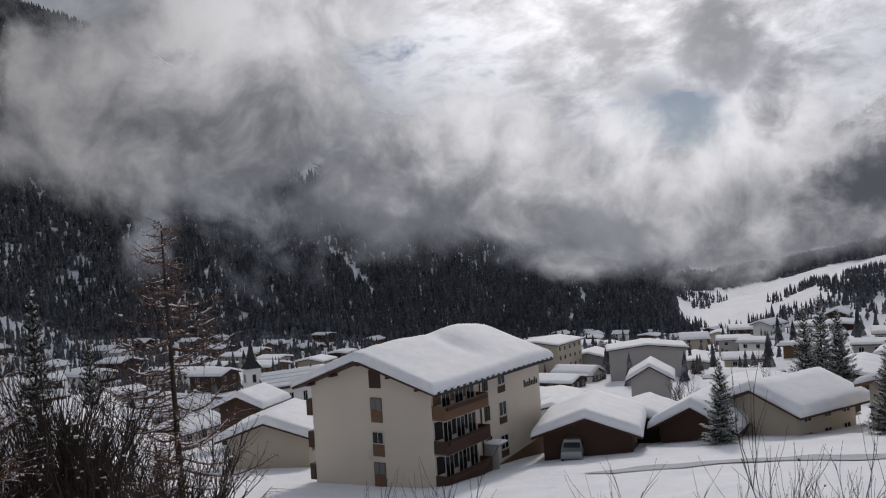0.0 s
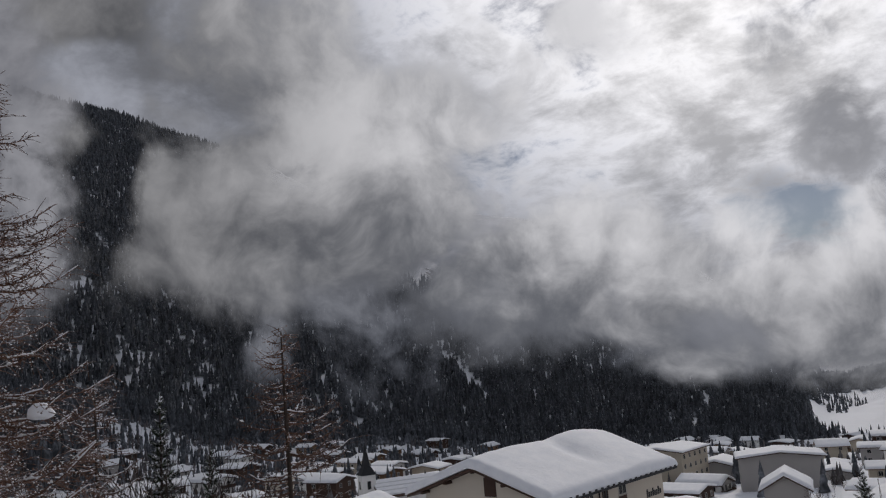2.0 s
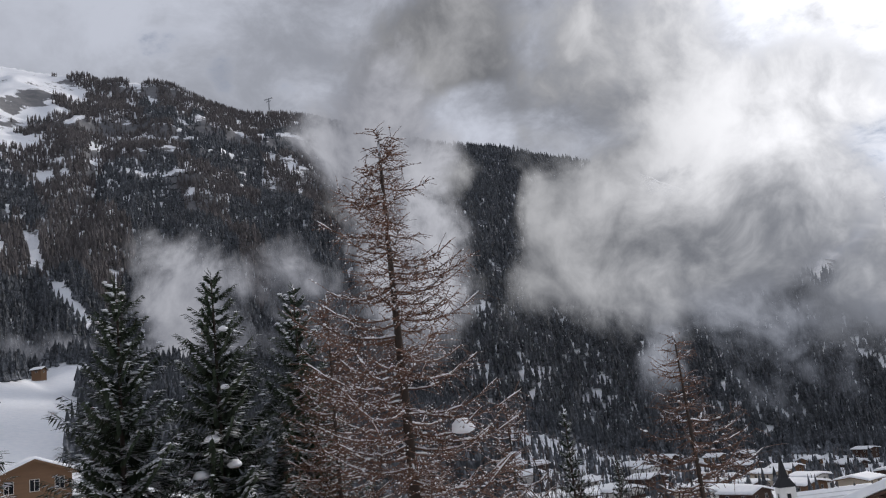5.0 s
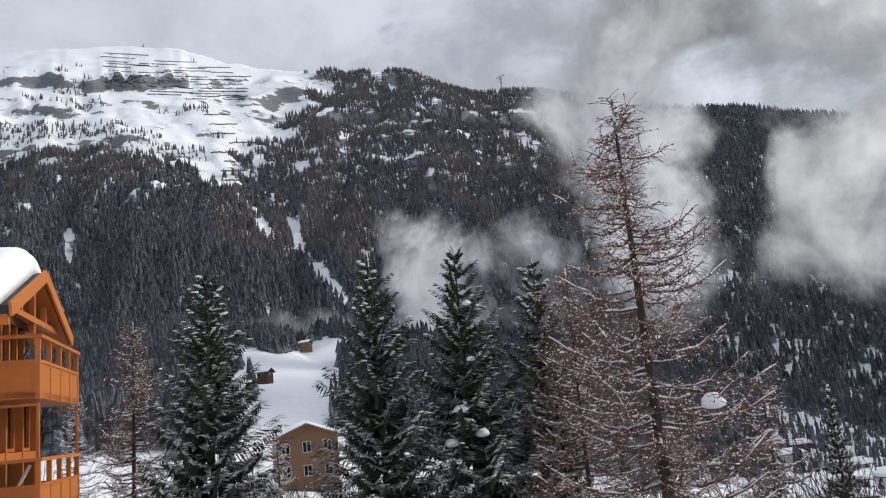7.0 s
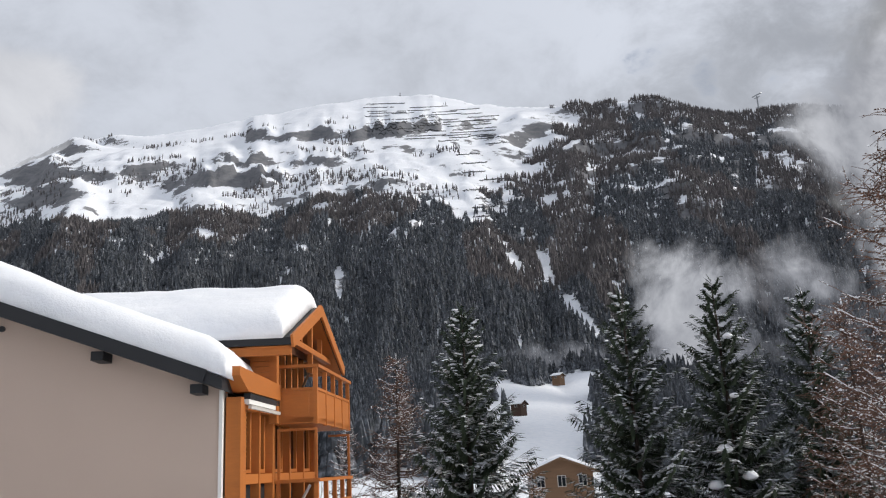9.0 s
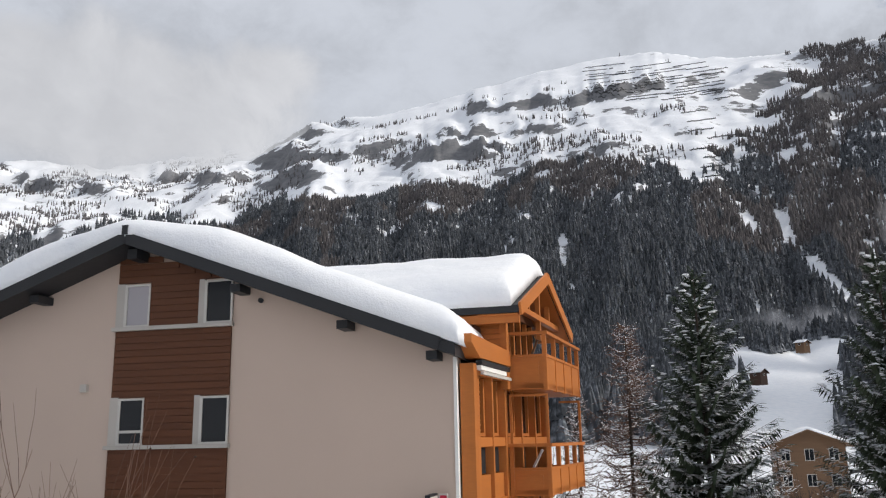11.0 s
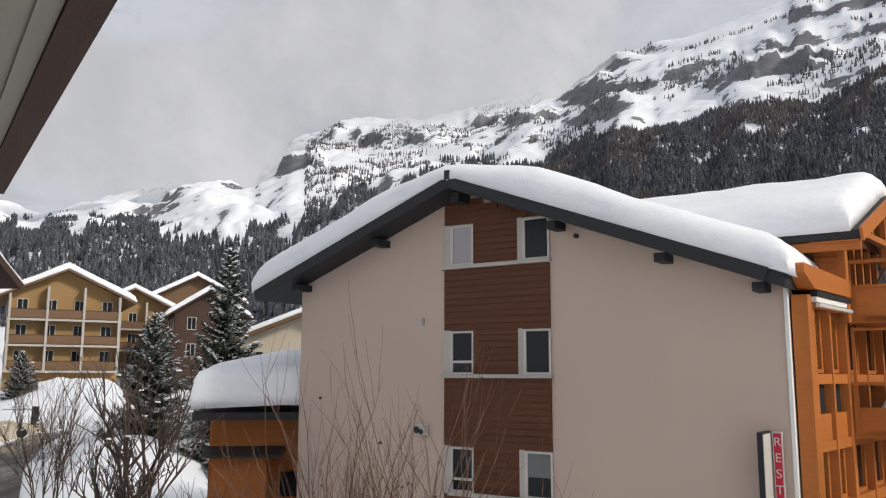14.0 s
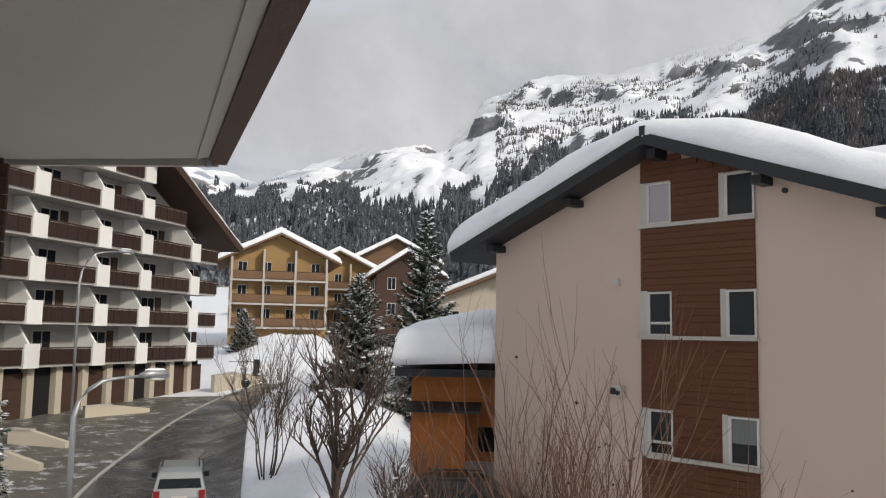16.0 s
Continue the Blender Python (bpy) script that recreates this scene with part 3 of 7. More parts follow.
# ---- clouds drifting before the slopes ----
def cloud_material(name, fields, seed, dark, light, scale=3.2, fade=False, bias=0.0):
    """Soft cloud with torn edges. fields: soft ovals (bearing, elevation, half width, half height, weight) that make up the bank."""
    m = bpy.data.materials.new(name)
    m.use_nodes = True
    k = Nodes(m.node_tree)
    at = k.vmath("SUBTRACT", k.add("ShaderNodeNewGeometry").outputs["Position"], (0, 0, EYE))
    sep = k.add("ShaderNodeSeparateXYZ", {0: at})
    flat = k.math("SQRT", k.math("ADD", k.math("MULTIPLY", sep.outputs[0], sep.outputs[0]), k.math("MULTIPLY", sep.outputs[1], sep.outputs[1])))
    az = k.math("MULTIPLY", k.math("ARCTAN2", k.math("MULTIPLY", sep.outputs[0], -1.0), sep.outputs[1]), 180 / math.pi)
    el = k.math("MULTIPLY", k.math("ARCTAN2", sep.outputs[2], flat), 180 / math.pi)
    p = k.vmath("NORMALIZE", at)
    p = k.vmath("ADD", p, (seed, seed * 0.7, 0))
    warp = k.add("ShaderNodeTexNoise", {"Vector": p, "Scale": 5.0, "Detail": 3.0}).outputs[1]
    p2 = k.vmath("ADD", p, k.vmath("SCALE", k.vmath("SUBTRACT", warp, (0.5, 0.5, 0.5))))
    for s in k.tree.nodes:
        if s.bl_idname == "ShaderNodeVectorMath" and s.operation == "SCALE":
            s.inputs["Scale"].default_value = 0.12
    big = k.noise(p2, scale, 7, 0.55)
    fine = k.noise(p2, scale * 3.1, 7, 0.58)
    total = None
    for a, e, w, h, weight in fields:
        dx = k.math("DIVIDE", k.math("SUBTRACT", az, float(a)), float(w))
        dy = k.math("DIVIDE", k.math("SUBTRACT", el, float(e)), float(h))
        d = k.math("SQRT", k.math("ADD", k.math("MULTIPLY", dx, dx), k.math("MULTIPLY", dy, dy)))
        val = k.smooth(d, 1.45, 0.2, 0.0, float(weight))
        total = val if total is None else k.math("MAXIMUM", total, val) if weight > 0 else k.math("ADD", total, val)
    body = k.math("ADD", total, k.math("MULTIPLY", k.math("SUBTRACT", k.math("MULTIPLY_ADD", fine, 0.4, k.math("MULTIPLY", big, 0.6)), 0.5), 3.3))
    alpha = k.math("MULTIPLY", k.smooth(body, 0.18, 0.74), k.smooth(total, 0.02, 0.22))
    tone = k.math("ADD", k.math("MULTIPLY", big, 0.55), k.math("MULTIPLY", fine, 0.45))
    tone = k.math("ADD", tone, k.math("MULTIPLY", k.math("SUBTRACT", k.math("MINIMUM", el, 12.0), 6.0), 0.011))
    sunward = k.smooth(k.vmath("DOT_PRODUCT", k.vmath("NORMALIZE", at), tuple(SUN_DIR)), 0.80, 0.96)
    tone = k.math("ADD", tone, k.math("MULTIPLY", sunward, 0.11))
    tone = k.math("ADD", tone, k.smooth(az, 32.0, 22.0, 0.0, 0.06))
    col = k.mix(k.smooth(tone, 0.42 + bias, 0.75 + bias), dark, light)
    away = k.smooth(k.math("ADD", az, k.math("MULTIPLY", big, 14.0)), 44.0, 78.0, 1.0, 0.40)
    if fade:
        dim = k.vmath("SCALE", col)
        k.tree.links.new(away, dim.node.inputs["Scale"])
        col = dim
    em = k.add("ShaderNodeEmission", {0: col, 1: 1.0})
    tr = k.add("ShaderNodeBsdfTransparent")
    out = k.add("ShaderNodeMixShader", {0: alpha, 1: tr.outputs[0], 2: em.outputs[0]})
    k.add("ShaderNodeOutputMaterial", {0: out.outputs[0]})
    return m


def cloud_sheet(name, radius, a0, a1, e0, e1, mat, label):
    az, el = np.linspace(a0, a1, 80), np.linspace(e0, e1, 40)
    A, E = np.meshgrid(np.radians(az), np.radians(el), indexing="ij")
    rad = radius * (1 + 0.03 * np.sin(A * 9) * np.cos(E * 7))
    co = np.stack([-np.sin(A) * np.cos(E) * rad, np.cos(A) * np.cos(E) * rad, EYE + np.sin(E) * rad], -1).reshape(-1, 3)
    i, j = np.meshgrid(np.arange(79), np.arange(39), indexing="ij")
    q = np.stack([i * 40 + j, (i + 1) * 40 + j, (i + 1) * 40 + j + 1, i * 40 + j + 1], -1).reshape(-1, 4)
    return tagged(new(name, grid_mesh(name, co, q, mat, True)), label, "clouds", kind="structure")


BANK = cloud_material("grey_cloud_bank", [(52, 11, 15, 8.5, 1.2), (38, 5.4, 15, 6.4, 1.1), (21, 1.6, 15, 4.4, 1.15), (69, 23, 9, 9, 0.95), (56, 22, 13, 8, 0.8), (13, 4, 8, 5.5, 0.8), (45, 17.5, 10, 6, 0.95), (38, 22, 9, 5, 0.7), (33, 11, 6, 5, 0.5), (62, 11, 6, 6, 1.0), (76, 17, 3.5, 5, 0.6),
                                          (68.6, 19.8, 3.6, 2.6, -0.9), (54, 13.6, 4.0, 2.0, -0.7), (66.5, 13.5, 2.4, 5.5, -0.55)], 2.0, (0.23, 0.245, 0.272), (1.36, 1.37, 1.37), fade=True, bias=-0.01)
cloud_sheet("cloud_bank", 640, -8, 92, -4, 34, BANK, "grey torn cloud bank hanging before the mountainside")
WISP = cloud_material("thin_mist", [(87.5, 7.5, 5.5, 7.0, 0.80), (98, 6.4, 9, 2.0, 0.55), (75, 19, 5.5, 7, 0.85), (74, 11, 5, 7, 0.62), (82, 9, 6, 6, 0.62)], 5.0, (0.21, 0.22, 0.25), (0.60, 0.61, 0.64), 4.5)
cloud_sheet("mist", 610, 56, 118, 1, 34, WISP, "thin mist rising along the forest edge")
RAIN = cloud_material("dark_cloud", [(18.0, 13.5, 4.2, 5.0, 0.62), (14.5, 8.5, 3.4, 4.5, 0.55), (11.5, 2.0, 5.0, 4.0, 0.75), (20, 20, 6, 4, 0.45)], 3.5, (0.14, 0.15, 0.175), (0.85, 0.87, 0.90), 5.0, bias=0.17)
cloud_sheet("dark_cloud", 620, 0, 32, -3, 28, RAIN, "dark grey torn cloud over the side of the valley")
HAZE = cloud_material("valley_haze", [(44, 2.0, 16, 5.0, 0.40), (27, 0.0, 14, 3.6, 0.42)], 7.0, (0.22, 0.24, 0.28), (0.50, 0.52, 0.56), 4.0)
cloud_sheet("valley_haze", 590, 2, 72, -4, 10, HAZE, "thin blue haze under the cloud bank before the forest")
HIGH = cloud_material("summit_cloud", [(146, 22, 15, 5.6, 1.15), (164, 17, 14, 5.8, 1.25), (178, 17, 10, 6.4, 1.2), (134, 24.5, 5, 3, 0.8)], 9.0, (0.50, 0.51, 0.54), (0.66, 0.67, 0.70), 2.6)
cloud_sheet("summit_cloud", 2050, 120, 195, 8, 36, HIGH, "pale cloud lying on the snowy summits")


# ---- houses ----
def snow_cap(x0, x1, y0, y1, roof, thick, seed=0, nx=26, ny=20, lump=0.18, sag=0.0, edge=0.45, hang=0.0):
    """Deep snow over a roof, rounded at its edges. roof(x, y): the height of the roof."""
    xs = x0 + (x1 - x0) * (0.5 - 0.5 * np.cos(np.linspace(0, np.pi, nx))) if nx > 8 else np.linspace(x0, x1, nx)
    ys = y0 + (y1 - y0) * (0.5 - 0.5 * np.cos(np.linspace(0, np.pi, ny))) if ny > 8 else np.linspace(y0, y1, ny)
    X, Y = np.meshgrid(xs, ys, indexing="ij")
    Zr = np.array([[roof(x, y) for y in ys] for x in xs])
    d = np.minimum(np.minimum(X - x0, x1 - X), np.minimum(Y - y0, y1 - Y))
    t = np.clip(d / edge, 0, 1)
    round_off = np.sqrt(np.clip(1 - (1 - t) ** 2, 0, 1))
    wave = fbm(X * 0.35 + seed * 7.1, Y * 0.35, 4, seed)
    fine = fbm(X * 1.7 + seed * 3.1, Y * 1.7, 3, seed + 9)
    top = Zr + 0.02 + (thick(X) if callable(thick) else thick) * (0.32 + 0.68 * round_off) * (1 + lump * wave + 0.05 * fine)
    # the rim wanders a little
    swell = 1 + 0.03 * fine
    cx, cy = (x0 + x1) / 2, (y0 + y1) / 2
    rim = (d < 1e-6)
    Xo, Yo = np.where(rim, cx + (X - cx) * (1 + 0.012 * fine), X), np.where(rim, cy + (Y - cy) * (1 + 0.012 * fine), Y)
    s = Shape()
    s.v = [tuple(p) for p in np.stack([Xo, Yo, top], -1).reshape(-1, 3)] + [tuple(p) for p in np.stack([X, Y, Zr + 0.01 - hang * rim], -1).reshape(-1, 3)]
    off = nx * ny
    for i in range(nx - 1):
        for j in range(ny - 1):
            q = (i * ny + j, (i + 1) * ny + j, (i + 1) * ny + j + 1, i * ny + j + 1)
            s.f.append(q)
            s.f.append(tuple(k + off for k in q[::-1]))
    for i in range(nx - 1):
        for j in (0, ny - 1):
            a, b = i * ny + j, (i + 1) * ny + j
            s.f.append((a, a + off, b + off, b) if j == 0 else (b, b + off, a + off, a))
    for j in range(ny - 1):
        for i in (0, nx - 1):
            a, b = i * ny + j, i * ny + j + 1
            s.f.append((b, b + off, a + off, a) if i == 0 else (a, a + off, b + off, b))
    return s


def window_part(parent, x, y, z, w, h, face="y-", frame=FRAME, glass=GLASS, bars=1, sill=True, deep=0.06):
    """A window on a wall of a house, with its frame, pane and sill. face: the side that it looks to."""
    sign = -1 if face[1] == "-" else 1

    def put(shape_boxes):
        s = Shape()
        for u0, u1, v0, v1, w0, w1 in shape_boxes:
            v0, v1 = sorted((sign * v0, sign * v1))
            if face[0] == "y":
                s.box(x + u0, x + u1, y + v0, y + v1, z + w0, z + w1)
            else:
                s.box(x + v0, x + v1, y + u0, y + u1, z + w0, z + w1)
        return s
    f = 0.07
    boxes = [(-w / 2, w / 2, 0.0, deep, 0, f), (-w / 2, w / 2, 0.0, deep, h - f, h), (-w / 2, -w / 2 + f, 0.0, deep, f, h - f), (w / 2 - f, w / 2, 0.0, deep, f, h - f)]
    for b in range(bars):
        c = -w / 2 + w * (b + 1) / (bars + 1)
        boxes.append((c - 0.03, c + 0.03, 0.0, deep, f, h - f))
    win = part("window", put(boxes), frame, parent)
    part("pane", put([(-w / 2 + f, w / 2 - f, 0.004, 0.02, f, h - f)]), glass, win)
    if sill:
        part("sill", put([(-w / 2 - 0.06, w / 2 + 0.06, 0.0, 0.14, -0.06, -0.003)]), STONE, win)
    return win


def railing(parent, x0, x1, y0, y1, z, h, mat, name="balcony"):
    """A balcony: slab and boarded parapet on three sides. It stands out from y1 towards y0."""
    b = part(name, Shape().box(x0, x1, y0, y1, z - 0.16, z), GREY_WALL, parent)
    s = Shape()
    s.box(x0, x1, y0, y0 + 0.05, z + 0.12, z + h)
    s.box(x0, x0 + 0.05, y0 + 0.05, y1, z + 0.12, z + h)
    s.box(x1 - 0.05, x1, y0 + 0.05, y1, z + 0.12, z + h)
    part("parapet", s, mat, b)
    part("handrail", Shape().box(x0 - 0.03, x1 + 0.03, y0 - 0.03, y0 + 0.08, z + h + 0.003, z + h + 0.06), BROWN, b)
    return b


def chalet(name, az, dist, turn, w, d, eave, rise, wall, label, category="house", snow=0.5, storeys=2, cols=3, trim=BROWN, over=0.8, up=None, group="", upper=None, balconies=0, ridge_along="y", seed=0, glass=GLASS, side_cols=3):
    """A house with a pitched roof. Its front looks down the local -y; turn: the bearing of local x (as in spot)."""
    base = foot(az, dist, 0.4) if up is None else spot(az, dist, up)
    t = thing(name, Matrix.Translation(base) @ Matrix.Rotation(radians(turn + 90), 4, "Z"), label, category, group)
    hw, hd = w / 2, d / 2
    sl = rise / hw
    low = -2.5
    body = Shape().prism([(-hw, low), (hw, low), (hw, eave), (0, eave + rise), (-hw, eave)], -hd, hd)
    part("wall", body, wall, t)
    if upper is not None:
        z1 = eave * upper
        part("cladding", Shape().prism([(-hw - 0.03, z1), (hw + 0.03, z1), (hw + 0.03, eave - 0.05), (0, eave + rise - 0.05), (-hw - 0.03, eave - 0.05)], -hd - 0.03, hd + 0.03), trim, t)
    roof = Shape()
    th = 0.22
    for sgn in (-1, 1):
        a, b = (0, eave + rise), (sgn * (hw + over), eave - over * sl)
        pts = [a, b, (b[0], b[1] + th), (0, a[1] + th)]
        roof.prism(pts if sgn > 0 else pts[::-1], -hd - over, hd + over)
    part("roof", roof, trim if trim is not ORANGE else BROWN, t)
    cap = snow_cap(-hw - over - 0.05, hw + over + 0.05, -hd - over - 0.05, hd + over + 0.05, lambda x, y: eave + rise - abs(x) * sl + th, snow, seed, 15, 11, edge=min(0.5, snow))
    part("roof_snow", cap, SNOW, t, "thick smooth snow", True)
    sh = eave / storeys
    for s in range(storeys):
        z = s * sh + 0.35 * sh
        for c in range(cols):
            x = -hw + w * (c + 0.5) / cols
            window_part(t, x, -hd - (0.03 if upper is not None and z > eave * upper else 0.0), z, min(1.1, 0.55 * w / cols), 0.48 * sh, "y-", glass=glass, sill=False)
        for c in range(side_cols):
            y = -hd + d * (c + 0.5) / side_cols
            for sgn, fc in ((-1, "x-"), (1, "x+")):
                window_part(t, sgn * (hw + (0.03 if upper is not None and z > eave * upper else 0.0)), y, z, min(1.1, 0.5 * d / side_cols), 0.48 * sh, fc, glass=glass, sill=False)
        if balconies and s >= storeys - balconies:
            railing(t, -hw + 0.2, hw - 0.2, -hd - 1.2, -hd - 0.04, s * sh + 0.1, 1.0, trim if trim is not BLACK else BROWN)
    return t


def wing_shape(s):
    """The wooden wing stands a little askew to the gable."""
    s.v = [(x + 0.12 * y, y, z) for x, y, z in s.v]
    return s


def wing_balcony(t, Z, top, low, y0, y1, name="balcony", glassed=False):
    """A wooden balcony with framed panels and a row of small openings under its handrail."""
    xa, xb = 13.25, 14.25
    b = part(name, wing_shape(Shape().box(xa, xb - 0.02, y0 + 0.02, y1 - 0.02, Z(low) + 0.02, Z(low) + 0.16)), ORANGE, t, "orange wooden balcony")
    mid = top - 0.62
    n_panels = 4
    for k in range(n_panels + 1):
        y = y0 + (y1 - y0 - 0.1) * k / n_panels
        part("post", wing_shape(Shape().box(xb - 0.1, xb, y, y + 0.1, Z(low), Z(top) - 0.08)), ORANGE, b)
    for k in range(n_panels):
        ya, yb = y0 + 0.1 + (y1 - y0 - 0.1) * k / n_panels, y0 + (y1 - y0 - 0.1) * (k + 1) / n_panels
        part("panel", wing_shape(Shape().box(xb - 0.06, xb - 0.02, ya + 0.002, yb - 0.002, Z(low) + 0.05, Z(mid))), ORANGE, b)
        part("panel_rail", wing_shape(Shape().box(xb - 0.08, xb + 0.005, ya + 0.002, yb - 0.002, Z(mid) + 0.002, Z(mid) + 0.07)), ORANGE, b)
    part("post", wing_shape(Shape().box(xa + 0.02, xa + 0.12, y0, y0 + 0.08, Z(low), Z(top) - 0.08)), ORANGE, b)
    part("panel", wing_shape(Shape().box(xa + 0.122, xb - 0.102, y0 + 0.02, y0 + 0.06, Z(low) + 0.05, Z(mid))), ORANGE, b)
    part("panel_frame", wing_shape(Shape().box(xa + 0.2, xb - 0.2, y0 + 0.005, y0 + 0.018, Z(low) + 0.2, Z(mid) - 0.1)), ORANGE, b)
    part("panel_rail", wing_shape(Shape().box(xa + 0.122, xb - 0.102, y0 - 0.005, y0 + 0.07, Z(mid) + 0.002, Z(mid) + 0.07)), ORANGE, b)
    part("handrail", wing_shape(Shape().box(xa, xb + 0.05, y0 - 0.05, y0 + 0.12, Z(top) - 0.078, Z(top))), ORANGE, b)
    part("handrail", wing_shape(Shape().box(xb - 0.12, xb + 0.05, y0 + 0.122, y1, Z(top) - 0.078, Z(top))), ORANGE, b)
    part("far_panel", wing_shape(Shape().box(xa, xb - 0.1, y1 - 0.07, y1 - 0.03, Z(low) + 0.05, Z(mid))), ORANGE, b)
    # a folded chair and a pot stand behind the openings
    part("batten", wing_shape(Shape().beam((xa + 0.25, y0 + 0.6, Z(low) + 0.3), (xb - 0.3, y0 + 0.5, Z(top) - 0.15), 0.05, 0.05)), WHITE if glassed else OLD_WOOD, b)
    if glassed:
        for yy, xx in ((y0 + 0.02, xa + 0.05), (y0 + 0.02, xb - 0.08), (y1 - 0.08, xb - 0.08)):
            part("screen_post", wing_shape(Shape().box(xx, xx + 0.06, yy, yy + 0.06, Z(top) + 0.002, Z(top) + 1.1)), ORANGE, b)
        part("screen_rail", wing_shape(Shape().box(xa + 0.05, xb - 0.02, y0 + 0.02, y0 + 0.08, Z(top) + 1.102, Z(top) + 1.16)), ORANGE, b)
        part("screen_rail", wing_shape(Shape().box(xb - 0.62, xb - 0.02, y1 - 0.08, y1 - 0.02, Z(top) + 1.102, Z(top) + 1.16)), ORANGE, b)
    return b


def orange_wing(t, Z):
    """Larch-clad wing: window bays, two balconies and a gabled dormer with its own snow."""
    x = 13.25
    W = 12.96
    # return board at the corner, facing the street side
    part("corner_board", wing_shape(Shape().box(W + 0.03, x + 0.04, 0.12, 0.34, -1.0, Z(1.62))), ORANGE, t, "orange larch corner board")
    # solid core painted near-black as the shade behind the frame
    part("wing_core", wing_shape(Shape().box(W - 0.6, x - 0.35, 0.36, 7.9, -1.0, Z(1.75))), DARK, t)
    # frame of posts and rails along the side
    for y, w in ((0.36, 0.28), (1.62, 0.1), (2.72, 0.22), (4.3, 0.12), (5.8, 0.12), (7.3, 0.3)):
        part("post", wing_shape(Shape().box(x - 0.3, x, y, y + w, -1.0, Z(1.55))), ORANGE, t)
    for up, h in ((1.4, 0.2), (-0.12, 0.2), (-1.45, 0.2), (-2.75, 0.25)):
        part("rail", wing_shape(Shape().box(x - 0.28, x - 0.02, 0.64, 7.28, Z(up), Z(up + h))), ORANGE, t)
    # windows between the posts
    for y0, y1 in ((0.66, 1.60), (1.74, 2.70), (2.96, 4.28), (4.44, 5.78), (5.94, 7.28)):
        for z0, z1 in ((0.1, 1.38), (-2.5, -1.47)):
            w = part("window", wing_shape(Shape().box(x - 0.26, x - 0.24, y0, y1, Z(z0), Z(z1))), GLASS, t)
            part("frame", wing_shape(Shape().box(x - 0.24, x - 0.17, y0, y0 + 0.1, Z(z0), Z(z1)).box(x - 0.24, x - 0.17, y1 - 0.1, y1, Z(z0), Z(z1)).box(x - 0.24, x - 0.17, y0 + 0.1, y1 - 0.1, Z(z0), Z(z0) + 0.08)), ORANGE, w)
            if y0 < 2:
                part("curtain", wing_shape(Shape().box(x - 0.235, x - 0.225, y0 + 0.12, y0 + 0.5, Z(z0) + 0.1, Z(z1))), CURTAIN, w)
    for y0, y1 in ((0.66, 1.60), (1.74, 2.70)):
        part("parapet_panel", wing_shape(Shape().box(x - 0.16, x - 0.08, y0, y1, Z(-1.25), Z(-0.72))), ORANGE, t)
        # dark sheet paints the shade inside the opening under the handrail
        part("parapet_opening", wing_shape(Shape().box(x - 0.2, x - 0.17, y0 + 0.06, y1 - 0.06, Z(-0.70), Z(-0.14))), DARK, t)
    # boarded wall beside the windows
    for k in range(13):
        z0 = 0.1 + k * 0.1
        part("board", wing_shape(Shape().beam((x - 0.10, 0.50, Z(z0) + 0.06), (x + 0.02, 0.50, Z(z0) + 0.03), 0.2, 0.03)), ORANGE, t)
    # rolled awnings under the eaves
    for y0, y1, dx in ((0.5, 2.85, 0.10), (2.95, 7.2, 0.22)):
        a = part("awning", wing_shape(Shape().box(x - 0.02, x + dx, y0, y1, Z(1.50), Z(1.60))), WHITE, t, "white rolled awning")
        part("awning_case", wing_shape(Shape().box(x - 0.02, x + dx + 0.02, y0, y1, Z(1.603), Z(1.72))), BLACK, a)
        part("awning_bar", wing_shape(Shape().box(x + dx - 0.02, x + dx + 0.05, y0, y1, Z(1.40), Z(1.47))), FRAME, a)
    # orange eaves board under the main roof's edge
    part("eaves_board", wing_shape(Shape().prism_x([(-0.30, Z(2.02)), (0.3, Z(1.74)), (2.95, Z(1.74)), (2.95, Z(2.10)), (-0.30, Z(2.2))], x - 0.35, x + 0.14)), ORANGE, t)
    wing_balcony(t, Z, 2.58, 1.17, 2.9, 7.3)
    wing_balcony(t, Z, -0.08, -1.30, 2.9, 7.3, glassed=True)
    # dormer: side wall, front, roof with its snow
    yc, half, ridge, eave = 5.1, 3.1, 4.40, 3.12
    side = part("dormer_wall", wing_shape(Shape().box(8.5, x + 0.05, 2.7, 2.8, Z(1.2), Z(3.2))), ORANGE, t, "orange boarded dormer wall")
    for k in range(11):
        z0 = 1.75 + k * 0.13
        part("board", wing_shape(Shape().beam((11.2, 2.66, Z(z0) + 0.065), (x + 0.05, 2.66, Z(z0) + 0.065), 0.05, 0.12)), ORANGE, side)
    part("dormer_post", wing_shape(Shape().box(x - 0.05, x + 0.12, 2.6, 2.82, Z(1.2), Z(3.2))), ORANGE, t)
    front = part("dormer_front", wing_shape(Shape().box(x - 0.4, x - 0.35, 2.82, 7.3, Z(1.2), Z(3.3))), ORANGE, t)
    for y in (3.3, 4.0, 4.7, 5.4, 6.1, 6.8):
        part("mullion", wing_shape(Shape().box(x - 0.35, x - 0.22, y, y + 0.12, Z(1.2), Z(3.5))), ORANGE, front)
    part("pane", wing_shape(Shape().box(x - 0.34, x - 0.33, 3.3, 6.9, Z(1.25), Z(3.2))), GLASS, front)
    # darker brown instead of orange puts the gable's shade into the colour
    part("gable_board", wing_shape(Shape().prism_x([(2.9, Z(3.2)), (7.3, Z(3.2)), (yc, Z(ridge) - 0.25)], x - 0.36, x - 0.2)), RUST, t, "boarding under the dormer gable with its shade painted brown")
